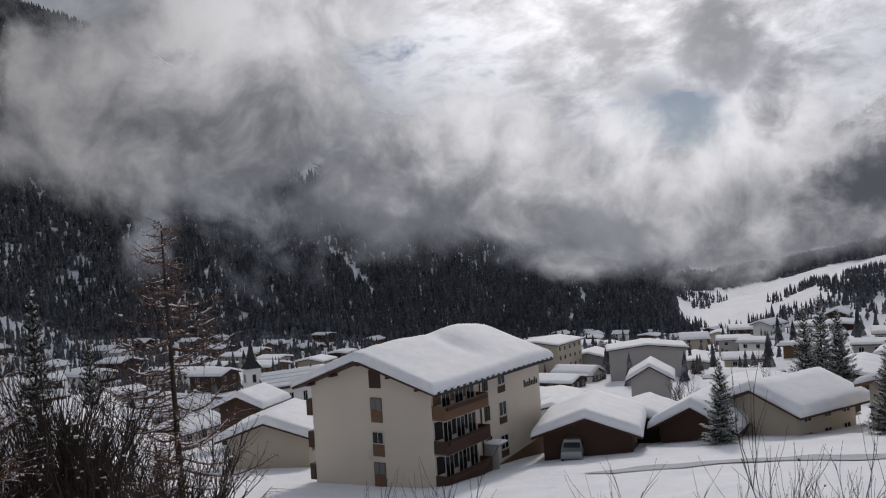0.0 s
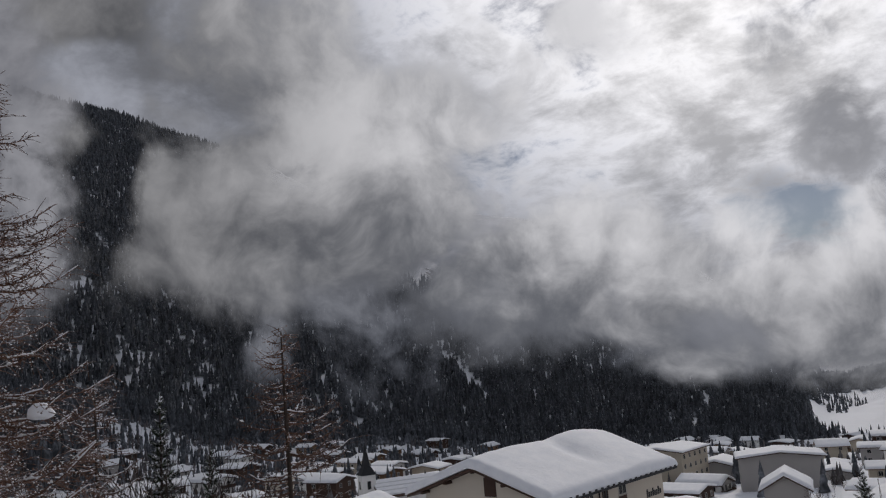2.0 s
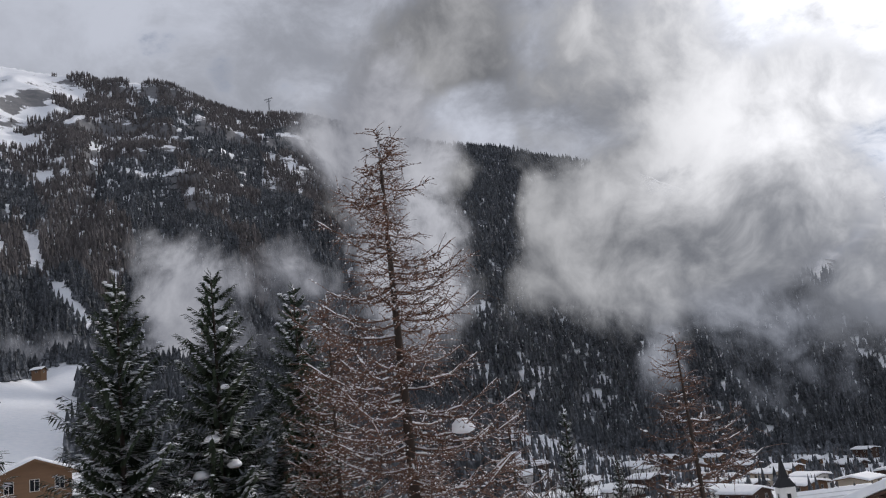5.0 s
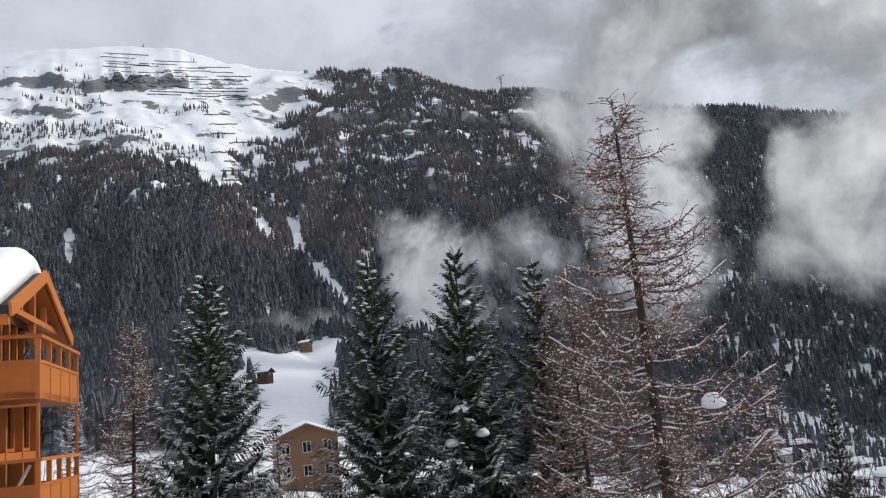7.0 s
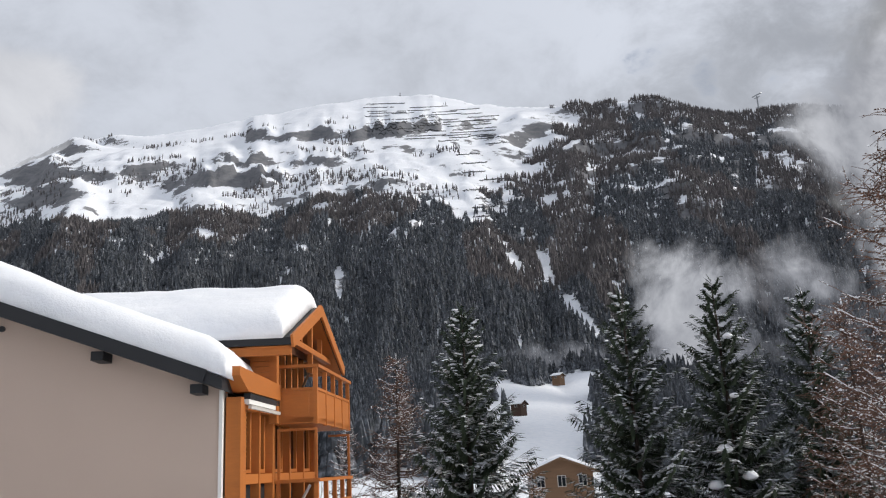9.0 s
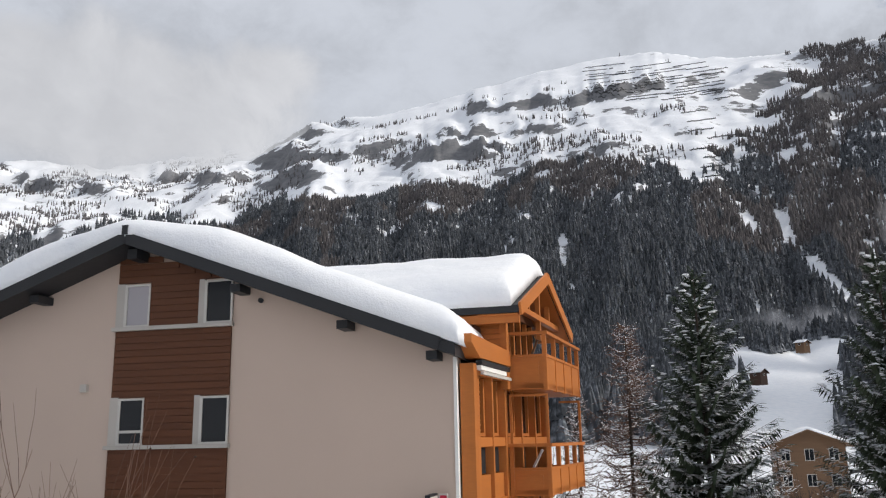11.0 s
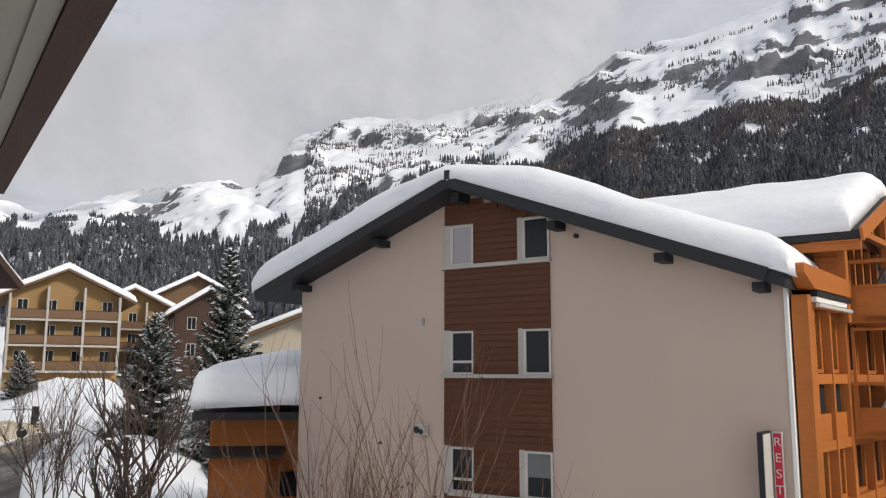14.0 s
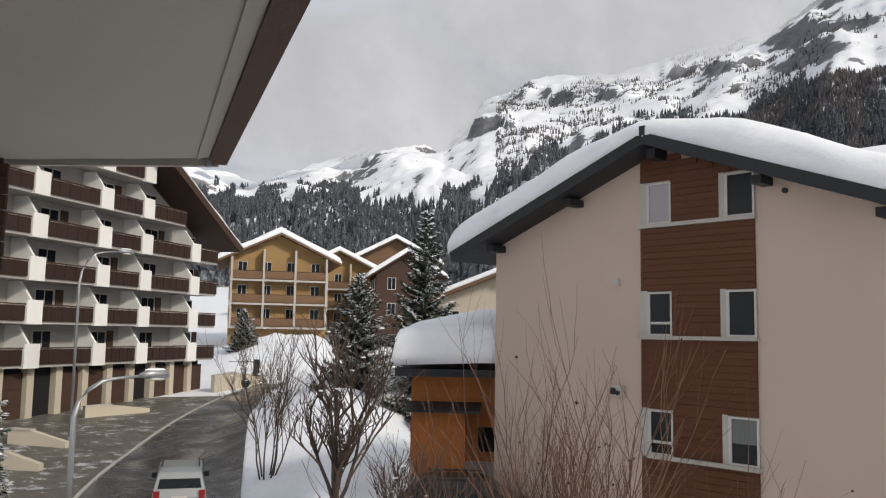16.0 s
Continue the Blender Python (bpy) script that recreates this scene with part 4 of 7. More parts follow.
    for yy, top_up in ((3.9, 3.72), (yc, 4.1), (6.3, 3.72)):
        part("gable_strut", wing_shape(Shape().box(x + 0.30, x + 0.42, yy - 0.06, yy + 0.06, Z(2.6 if yy == yc else 3.25), Z(top_up))), ORANGE, t)
    part("tie_beam", wing_shape(Shape().box(x + 0.28, x + 0.44, 2.75, 7.45, Z(3.12), Z(3.26))), ORANGE, t)
    for sg in (-1, 1):
        part("soffit", wing_shape(Shape().beam((x + 0.1, yc, Z(ridge) - 0.23), (x + 0.1, yc + sg * (half + 0.08), Z(eave) - 0.23), 0.98, 0.03)), ORANGE, t)
    roof = Shape()
    sl = (ridge - eave) / half
    for sg in (-1, 1):
        y1 = yc + sg * (half + 0.1)
        pts = [(yc, Z(ridge) - 0.2), (y1, Z(eave) - 0.2), (y1, Z(eave) - 0.02), (yc, Z(ridge) - 0.02)]
        roof.prism_x(pts[::-1] if sg > 0 else pts, 6.2, x + 0.62)
    part("dormer_roof", wing_shape(roof), BLACK, t)
    for sg in (-1, 1):
        part("bargeboard", wing_shape(Shape().beam((x + 0.66, yc, Z(ridge) - 0.1), (x + 0.66, yc + sg * (half + 0.12), Z(eave) - 0.12), 0.06, 0.30)), ORANGE, t)
    part("eaves_rail", wing_shape(Shape().box(9.0, x + 0.6, yc - half - 0.02, yc - half + 0.1, Z(eave) - 0.42, Z(eave) - 0.22)), ORANGE, t)
    for xx in (11.0, 12.6):
        part("bracket", wing_shape(Shape().box(xx, xx + 0.14, yc - half, 2.66, Z(eave) - 0.62, Z(eave) - 0.42)), BROWN, t)
    part("dormer_snow", wing_shape(snow_cap(5.6, x + 0.45, yc - half - 0.12, yc + half + 0.1, lambda xx, yy: Z(ridge) - abs(yy - yc) * sl, 0.66, 21, 30, 24, lump=0.12, edge=0.5)), SNOW, t, "deep rounded snow on the dormer", True)
    # sign on the wall's edge
    sign = part("sign", Shape().box(12.42, 12.52, -0.75, -0.06, Z(-3.6), Z(-1.02)), BLACK, t, "upright red and white restaurant sign")
    part("sign_face", Shape().box(12.523, 12.53, -0.72, -0.10, Z(-3.55), Z(-1.06)), FRAME, sign)
    part("sign_edge", Shape().box(12.56, 12.74, -0.12, -0.06, Z(-3.6), Z(-1.03)), FRAME, sign)
    red = material("sign_red", (0.45, 0.02, 0.05), 0.5)
    part("sign_field", Shape().box(12.58, 12.72, -0.128, -0.122, Z(-3.5), Z(-1.06)), red, sign)
    for k, letter in enumerate("REST"):
        cu = bpy.data.curves.new("letter", "FONT")
        cu.body, cu.size, cu.extrude, cu.align_x = letter, 0.24, 0.003, "CENTER"
        ob = new("letter", cu)
        ob.data.materials.append(FRAME)
        ob.parent = sign
        ob.matrix_local = Matrix.Translation((12.65, -0.133, Z(-1.30 - k * 0.30))) @ Matrix.Rotation(radians(90), 4, "X")

# the restaurant house next door: beige gable, brown window panel, orange wooden bays
def restaurant_house():
    base = -9.0
    m = Matrix.Translation((-11.295, -21.137, EYE + base)) @ Matrix.Rotation(radians(18.5 + 90), 4, "Z")
    t = thing("restaurant_house", m, "beige rendered house with brown panels and deep snow on its roof", "house")
    Z = lambda up: up - base
    W, D = 12.96, 15.0
    ax, az_top, sl = 5.5, Z(4.55), 0.375
    roof_at = lambda x: az_top - abs(x - ax) * sl
    part("wall", Shape().prism([(0, -1.0), (W, -1.0), (W, roof_at(W)), (ax, az_top), (0, roof_at(0))], 0, D), STUCCO, t, "plain beige render")
    part("corner_strip", Shape().box(W - 0.06, W + 0.01, -0.05, 0.1, -0.5, Z(1.75)), WHITE, t)
    # brown boarded panel with the windows
    px0, px1 = 4.88, 7.80
    cuts = [(-9.0, -5.62), (-5.50, -2.80), (-2.72, -0.02), (0.06, 2.66), (2.74, 3.2)]
    windows = [(5.40, 0.66), (7.46, 0.70)]
    rows = [(2.74, 1.0), (0.06, 1.04), (-2.72, 1.04), (-5.50, 1.04)]
    y = -0.05
    for sill_up, wh in rows:
        part("sill", Shape().box(px0 - 0.07, px1 + 0.05, -0.14, -0.003, Z(sill_up - 0.09), Z(sill_up)), STONE, t)
    spans = [(3.78, 4.6, None), (0.06 + 1.06, 2.65, None), (-2.72 + 1.06, -0.03, None), (-5.5 + 1.06, -2.81, None), (-9.5, -5.59, None)]
    board = 0.155
    for k, (z0, z1, _) in enumerate(spans):
        panel = part("panel", Shape().box(px0, px1, -0.02, -0.003, Z(z0), min(Z(z1), 13.2)), RUST, t, "rust-brown boarded panel")
        z = z0
        while z < z1 - 0.03:
            zt = min(z + board, z1)
            lim = Z(zt)
            x0, x1 = px0, px1
            # boards under the roof are cut by the slope
            x0 = max(x0, ax - (az_top - lim) / sl - 0.25)
            x1 = min(x1, ax + (az_top - lim) / sl + 0.1)
            if x1 - x0 > 0.2:
                part("board", Shape().box(x0, x1, y, -0.022, Z(z) + 0.006, lim - 0.006), RUST, panel)
            z = zt
    # middle boards between the windows
    for sill_up, wh in rows[:4]:
        panel = part("panel", Shape().box(5.73, 7.11, -0.02, -0.003, Z(sill_up), Z(sill_up + wh + 0.05)), RUST, t)
        z = sill_up + 0.01
        while z < sill_up + wh + 0.02:
            part("board", Shape().box(5.73, 7.11, y, -0.022, Z(z) + 0.006, Z(min(z + board, sill_up + wh + 0.05)) - 0.006), RUST, panel)
            z += board
        # reveals at the sides of each window
    for i, (sill_up, wh) in enumerate(rows):
        for j, (xc, ww) in enumerate(windows):
            lit = PALE_GLASS if (i == 0 and j == 0) else GLASS
            win = part("window", Shape().box(xc - ww / 2, xc + ww / 2, -0.012, -0.004, Z(sill_up), Z(sill_up + wh)), DARK, t)
            s = Shape()
            a, b = xc - ww / 2, xc + ww / 2
            lo, hi = Z(sill_up), Z(sill_up + wh)
            f = 0.045
            for bx in ((a, b, lo, lo + f), (a, b, hi - f, hi), (a, a + f * 1.5, lo + f, hi - f), (b - f, b, lo + f, hi - f)):
                s.box(bx[0], bx[1], -0.06, -0.014, bx[2], bx[3])
            if j == 0 and i > 0:
                s.box(a + f * 1.5, b - f, -0.06, -0.014, lo + 0.27, lo + 0.33)
            part("frame", s, FRAME, win)
            part("pane", Shape().box(a + f * 1.5, b - f, -0.03, -0.016, lo + f, hi - f), lit, win)
            if i > 0:
                # half drawn blind or curtain behind the pane
                part("curtain", Shape().box(a + f * 1.5, b - f, -0.034, -0.031, lo + (0.45 if j else 0.6) * wh, hi - f), CURTAIN if (j and i == 2) else GLASS, win)
            # pale reveal boards
            side = -1 if j == 0 else 1
            r0, r1 = (px0 - 0.02, a) if j == 0 else (xc - ww / 2 - 0.14, xc - ww / 2)
            part("reveal", Shape().box(min(r0, r1), max(r0, r1), -0.058, -0.003, lo, hi + 0.03), STONE, win)
    # roof with its dark bargeboard, rafters and soffit
    y0, y1 = -0.85, D + 0.8
    xl, xr = -1.0, 13.1
    roof = Shape()
    for x in (xl, xr):
        pts = [(ax, az_top), (x, roof_at(x)), (x, roof_at(x) + 0.24), (ax, az_top + 0.24)]
        roof.prism(pts if x > ax else pts[::-1], y0 + 0.05, y1)
    part("roof", roof, BLACK, t)
    for x in (xl, 12.78):
        s = Shape().beam((ax, y0, az_top + 0.13), (x, y0, roof_at(x) + 0.13), 0.05, 0.27)
        part("bargeboard", s, BLACK, t, "anthracite sheet bargeboard")
    for x in (0.25, 3.0, ax, 8.1, 10.6, 12.55):
        part("purlin", Shape().box(x - 0.12, x + 0.12, y0 + 0.3, 0.02, roof_at(x) - 0.24 - (0.05 if x == ax else 0), roof_at(x) - 0.06), BLACK, t)
    cap = snow_cap(xl - 0.12, xr + 0.1, y0 - 0.02, y1, lambda x, yy: roof_at(x) + 0.25, lambda x: 0.42 + 0.42 * np.clip(np.abs(x - ax) / 2.2, 0, 1) - 0.15 * np.clip((x - 9) / 4, 0, 1), 3, 46, 40, lump=0.16, edge=0.5)
    part("roof_snow", cap, SNOW, t, "deep rounded snow blanket", True)
    # finial at the ridge
    part("ridge_cap", Shape().box(ax - 0.07, ax + 0.07, y0 - 0.06, y0 + 0.2, az_top + 0.2, az_top + 0.42), BLACK, t)
    # small fittings on the gable
    part("vent", Shape().tube([(8.49, 0, Z(3.2)), (8.49, -0.06, Z(3.2))], [0.06, 0.06], 10), BLACK, t)
    part("wall_lamp", Shape().box(4.08, 4.25, -0.1, 0, Z(1.28), Z(1.46)), STONE, t)
    cam_box = part("floodlight", Shape().box(4.1, 4.4, -0.22, -0.04, Z(-1.42), Z(-1.18)), FRAME, t)
    part("lens", Shape().tube([(4.2, -0.22, Z(-1.3)), (4.2, -0.27, Z(-1.3))], [0.08, 0.09], 8), BLACK, cam_box)
    part("lens", Shape().tube([(4.33, -0.22, Z(-1.34)), (4.33, -0.27, Z(-1.34))], [0.06, 0.06], 8), BLACK, cam_box)
    part("bracket", Shape().box(4.2, 4.3, -0.04, 0, Z(-1.36), Z(-1.24)), STONE, cam_box)
    orange_wing(t, Z)
    return t


restaurant_house()


# the wooden annexe behind it
def annexe():
    # front wall faces the street; local x runs to the right along it
    m = Matrix.Translation(spot(155.0, 25.2, -5.0)) @ Matrix.Rotation(radians(60 + 90), 4, "Z")
    t = thing("annexe", m, "orange boarded annexe under a thick dome of snow", "shed")
    part("wall", Shape().box(-1.1, 5.6, 0, 5.0, -1.5, 3.75), ORANGE, t)
    for k in range(24):
        z = 1.35 + k * 0.1
        part("board", Shape().beam((-1.12, -0.03, z + 0.05), (5.6, -0.03, z + 0.05), 0.03, 0.088), ORANGE, t)
    part("plinth", Shape().box(-1.14, 5.62, -0.06, 5.0, -1.5, 1.3), GREY_WALL, t)
    part("roof", Shape().box(-1.5, 6.4, -0.9, 5.6, 3.78, 4.0), BLACK, t)
    part("roof_snow", snow_cap(-1.58, 6.5, -1.0, 5.7, lambda x, y: 4.0 + 0.95 * max(0.0, 1 - (abs(x - 1.2) / 4.6)) * max(0.0, 1 - abs(y - 2.3) / 4.2), 1.0, 12, 22, 18, lump=0.1, edge=0.3), SNOW, t, "smooth thick snow", True)
    box = part("porch", Shape().box(-0.95, 0.55, -0.75, -0.06, 0.2, 2.75), ORANGE, t)
    part("porch_roof", Shape().prism_x([(-1.15, 2.78), (-0.05, 2.95), (-0.05, 3.02), (-1.15, 2.84)], -1.2, 1.0), BLACK, box)
    part("window", Shape().box(0.9, 1.5, -0.09, -0.05, 1.6, 2.3), DARK, t)
    part("downpipe", Shape().tube([(2.6, -0.3, -1), (2.6, -0.3, 4.4)], [0.14, 0.14], 8), BROWN, t)
    return t


annexe()


DEEP_BROWN = material("deep_brown_boards", (0.034, 0.017, 0.012), 0.75, grain=(6, 0.25), patch=(0.8, 0.2), stretch=(6, 6, 1))
# white wall greyed in its colour to stand for shade inside the balconies
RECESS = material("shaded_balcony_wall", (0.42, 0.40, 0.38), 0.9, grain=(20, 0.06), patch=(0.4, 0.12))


# the flats across the street: white dividers and brown balconies
def balcony_block():
    base = -4.9
    a = 139.3
    m = Matrix.Translation((1.9, -55.0, EYE + base)) @ Matrix.Rotation(radians(a + 90), 4, "Z")
    t = thing("apartment_block", m, "white block of flats with dark brown balconies and white dividers", "apartment building")
    Z = lambda up: up - base
    x0, x1 = -14.0, 20.9
    apex, top, sl = 5.4, Z(15.6), 0.54
    roof_at = lambda x: top - abs(x - apex) * sl
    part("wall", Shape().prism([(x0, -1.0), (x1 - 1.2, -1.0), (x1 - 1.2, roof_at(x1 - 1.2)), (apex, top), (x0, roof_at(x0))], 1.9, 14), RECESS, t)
    roof = Shape()
    for x in (x0 - 1.0, 22.0):
        pts = [(apex, top), (x, roof_at(x)), (x, roof_at(x) + 0.35), (apex, top + 0.35)]
        roof.prism(pts if x > apex else pts[::-1], -1.4, 15)
    part("roof", roof, BROWN, t, "dark wooden roof with a deep overhang")
    part("bargeboard", Shape().beam((apex, -1.43, top + 0.1), (22.0, -1.43, roof_at(22.0) + 0.1), 0.05, 0.6), BROWN, t)
    part("roof_snow", snow_cap(x0 - 1.0, 22.1, -1.5, 15, lambda x, y: roof_at(x) + 0.36, 0.32, 5, 30, 14, edge=0.3), SNOW, t, "", True)
    floors = [-2.45, 0.15, 2.75, 5.35, 7.95, 10.6]
    posts = [-9.8, -4.7, 0.5, 6.4, 10.95, 17.2]
    ends = posts + [20.6]
    for k, up in enumerate(floors):
        zf = Z(up)
        right = min(20.6, apex + (top - zf - 2.0) / sl)
        part("floor_slab", Shape().box(x0, right, 0.1, 1.898, zf + 0.05, zf + 0.22), GREY_WALL, t)
        for i in range(len(posts)):
            a0, a1 = posts[i] + 0.62, ends[i + 1] - 0.62 if i < len(posts) - 1 else ends[i + 1]
            a1 = min(a1, right)
            if a1 - a0 < 0.6:
                continue
            b = part("balcony", Shape().box(a0, a1, 0.0, 0.07, zf + 0.22, zf + 1.15), DEEP_BROWN, t, "dark brown boarded balcony")
            part("handrail", Shape().box(a0, a1, -0.04, 0.1, zf + 1.17, zf + 1.25), BROWN, b)
            part("rail_snow", Shape().box(a0, a1, 0.0, 0.06, zf + 1.121, zf + 1.15), WHITE, b)
            step = (a1 - a0) / max(2, round((a1 - a0) / 0.9))
            x = a0 + step
            while x < a1 - 0.1:
                part("batten", Shape().box(x - 0.03, x + 0.03, -0.025, -0.002, zf + 0.26, zf + 1.14), DEEP_BROWN, b)
                x += step
            # door and windows at the back of the balcony
            mid = (a0 + a1) / 2
            w = part("balcony_door", Shape().box(mid - 0.9, mid + 0.7, 1.82, 1.897, zf + 0.25, zf + 2.3), FRAME, t)
            for q in range(2):
                part("pane", Shape().box(mid - 0.82 + q * 0.78, mid - 0.82 + q * 0.78 + 0.68, 1.80, 1.818, zf + 0.45, zf + 2.2), GLASS, w)
            if (i + k) % 2:
                part("shutter", Shape().box(mid + 0.95, mid + 1.6, 1.82, 1.897, zf + 0.3, zf + 2.3), BROWN, t)
        for p in posts:
            if roof_at(p) - 0.4 < zf + 1.2:
                continue
            part("divider", Shape().box(p - 0.62, p + 0.62, -0.14, 0.14, zf + 0.02, zf + 1.47), WHITE, t, "white concrete balcony divider")
            hi = min(zf + 2.6, roof_at(p) - 0.1)
            part("fin", Shape().prism_x([(0.142, zf + 1.0), (1.895, zf + 0.25), (1.895, hi), (1.0, hi), (0.142, zf + 1.47)], p - 0.09, p + 0.09), WHITE, t)
    # brown boarding under the gable
    part("gable_board", Shape().prism([(apex - 4.5, Z(12.4)), (apex + 4.5, Z(12.4)), (apex + 0.1, top - 0.3), (apex - 0.1, top - 0.3)], 1.7, 1.88), BROWN, t)
    # garages on the ground floor; a near-black sheet paints the shade behind them
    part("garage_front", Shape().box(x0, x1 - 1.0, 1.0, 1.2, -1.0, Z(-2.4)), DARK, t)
    x = x0 + 0.6
    k = 0
    while x < x1 - 2.2:
        part("pillar", Shape().box(x, x + 0.55, 0.55, 1.0, -1.0, Z(-2.4)), SANDY, t, "pale yellow pillar")
        if k % 4 != 2:
            g = part("garage_door", Shape().box(x + 0.58, x + 2.35, 0.85, 0.95, -0.6, Z(-2.75)), BROWN, t)
            for q in range(4):
                part("slat", Shape().box(x + 0.62, x + 2.31, 0.82, 0.848, -0.3 + q * 0.5, 0.16 + q * 0.5), BROWN, g)
        x += 2.4
        k += 1
    return t


balcony_block()


def posted(t, w, d, eave):
    """Pale posts and slab edges before the balconies of a chalet."""
    for k in range(4):
        x = -w / 2 + 0.2 + (w - 0.4) * k / 3
        part("post", Shape().box(x - 0.12, x + 0.12, -d / 2 - 1.32, -d / 2 - 0.02, 0, eave + (0.9 if 0 < k < 3 else 0.0)), STONE, t, "pale balcony post")
    for s in range(3):
        part("slab_edge", Shape().box(-w / 2, w / 2, -d / 2 - 1.36, -d / 2 - 1.22, s * eave / 3 - 0.1, s * eave / 3 + 0.12), STONE, t)
    return t


# chalets up the street
posted(chalet("chalet", 166.9, 108, 80, 11.4, 14, 8.3, 2.7, OCHRE, "ochre chalet with pale timber balconies under a snowy roof", "house", snow=0.7, storeys=3, cols=4, trim=OLD_WOOD, over=1.5, up=0.4, balconies=3, seed=31), 11.4, 14, 8.3)
posted(chalet("chalet", 163.0, 130, 78, 10.5, 14, 8.6, 2.6, OCHRE, "ochre chalet with timber balconies among spruces", "house", snow=0.7, storeys=3, cols=3, trim=OLD_WOOD, over=1.5, up=0.5, balconies=3, seed=32), 10.5, 14, 8.6)
chalet("chalet", 159.2, 146, 76, 13.0, 14, 10.0, 3.4, OLD_WOOD, "dark timber chalet with snow on the roof", "house", snow=0.7, storeys=3, cols=3, trim=BROWN, over=1.5, up=2.2, balconies=2, seed=33)
chalet("chalet", 165.2, 165, 79, 11.0, 12, 9.0, 3.4, SANDY, "pale chalet behind others with a snowy roof", "house", snow=0.7, storeys=3, cols=3, trim=BROWN, over=1.3, up=3.0, seed=34)
chalet("chalet", 158.3, 112, 75, 8.0, 10, 6.5, 2.6, BROWN, "small brown chalet half hidden by spruces", "house", snow=0.6, storeys=2, cols=2, trim=BROWN, over=1.2, up=1.2, seed=35)
chalet("townhouse", 151.3, 60, 60, 10.0, 10, 7.0, 2.0, SANDY, "grey house with wooden balcony behind the annexe", "house", snow=0.35, storeys=3, cols=3, trim=OLD_WOOD, over=0.9, up=-5.0, seed=36)


# the white flats down the slope
def flats():
    base = -19.2
    m = Matrix.Translation((-41.7, 51.2, EYE + base)) @ Matrix.Rotation(radians(4.5 + 90), 4, "Z")
    t = thing("flats", m, "cream four-storey flats with brown balconies and deep roof snow", "apartment building")
    Z = lambda up: up - base
    L, B = 18.9, 12.6
    ay, top = 6.6, Z(-8.35)
    eave = Z(-10.55)
    sl = (top - eave) / ay
    roof_at = lambda y: top - abs(y - ay) * sl * 0.98
    part("wall", Shape().prism_x([(0, -3), (B, -3), (B, roof_at(B)), (ay, top), (0, roof_at(0))], 0, L), CREAM, t, "cream render with faint stains")
    roof = Shape()
    for y in (-1.0, B + 1.3):
        pts = [(ay, top), (y, roof_at(y)), (y, roof_at(y) + 0.22), (ay, top + 0.22)]
        roof.prism_x(pts if y > ay else pts[::-1], -1.0, L + 1.0)
    part("roof", roof, BROWN, t)

    def hump(x, y):
        a = 0.9 * math.exp(-((x - 14.5) / 5.5) ** 2 - ((y - 6) / 5) ** 2)
        b = 0.35 * math.exp(-((x - 4) / 4) ** 2 - ((y - 7) / 4) ** 2)
        dip = 0.5 * math.exp(-((x - 10.2) / 1.0) ** 2 - ((y - 4.2) / 2.4) ** 2)
        return roof_at(y) + 0.22 + a * 0.75 + b - dip
    part("roof_snow", snow_cap(-1.15, L + 1.15, -1.15, B + 1.4, hump, 0.75, 8, 40, 30, lump=0.15, edge=0.55), SNOW, t, "deep snow in two swells", True)
    part("gutter", Shape().beam((-1.0, -1.08, roof_at(-1) + 0.1), (L + 1.0, -1.08, roof_at(-1) + 0.1), 0.14, 0.2), BLACK, t)
    for k in range(22):
        part("snow_guard", Shape().box(-0.7 + k * 0.95, -0.35 + k * 0.95, -1.2, -1.16, roof_at(-1) + 0.18, roof_at(-1) + 0.34), BLACK, t)
    for y in (0.8, 3.6, ay, 9.6, 12.2):
        part("purlin", Shape().box(-0.95, 0.02, y - 0.12, y + 0.12, roof_at(y) - 0.24, roof_at(y) - 0.03), BROWN, t)
    # window column on the gable, with brown panels under the windows
    for up, tall in ((-10.5, 1.5), (-13.35, 1.9), (-16.15, 1.9), (-18.7, 1.6)):
        s = part("panel", Shape().box(-0.06, -0.004, 4.92, 6.1, Z(up), Z(up) + (tall if up == -10.5 else 1.0)), OLD_WOOD if up != -10.5 else BROWN, t)
        if up != -10.5:
            w = part("window", Shape().box(-0.07, -0.004, 4.92, 6.1, Z(up) + 1.03, Z(up) + 2.05), FRAME if up == -16.15 else OLD_WOOD, t)
            part("pane", Shape().box(-0.085, -0.072, 5.0, 5.48, Z(up) + 1.1, Z(up) + 1.98), GLASS if up == -16.15 else CURTAIN, w)
            part("pane", Shape().box(-0.085, -0.072, 5.54, 6.02, Z(up) + 1.1, Z(up) + 1.98), GLASS if up == -16.15 else CURTAIN, w)
    # loggias with brown parapets at the corner; lower backs painted dark as shade
    for k, up in enumerate((-12.75, -15.5, -18.25)):
        z = Z(up)
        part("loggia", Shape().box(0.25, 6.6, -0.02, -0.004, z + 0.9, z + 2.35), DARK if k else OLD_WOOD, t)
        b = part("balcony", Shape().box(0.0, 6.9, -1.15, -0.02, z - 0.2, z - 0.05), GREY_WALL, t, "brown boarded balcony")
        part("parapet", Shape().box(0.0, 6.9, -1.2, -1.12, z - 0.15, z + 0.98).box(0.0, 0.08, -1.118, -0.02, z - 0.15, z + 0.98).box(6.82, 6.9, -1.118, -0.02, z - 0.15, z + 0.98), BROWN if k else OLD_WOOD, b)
        part("flower_box", Shape().box(0.3, 6.5, -1.4, -1.21, z + 0.6, z + 0.85), BROWN, b)
        for q, x in enumerate((1.4, 3.4, 5.2)):
            w = part("window", Shape().box(x, x + 1.3, -0.06, -0.021, z + 0.1, z + 2.2), FRAME, t)
            part("pane", Shape().box(x + 0.1, x + 0.6, -0.075, -0.062, z + 0.3, z + 2.1), GLASS, w)
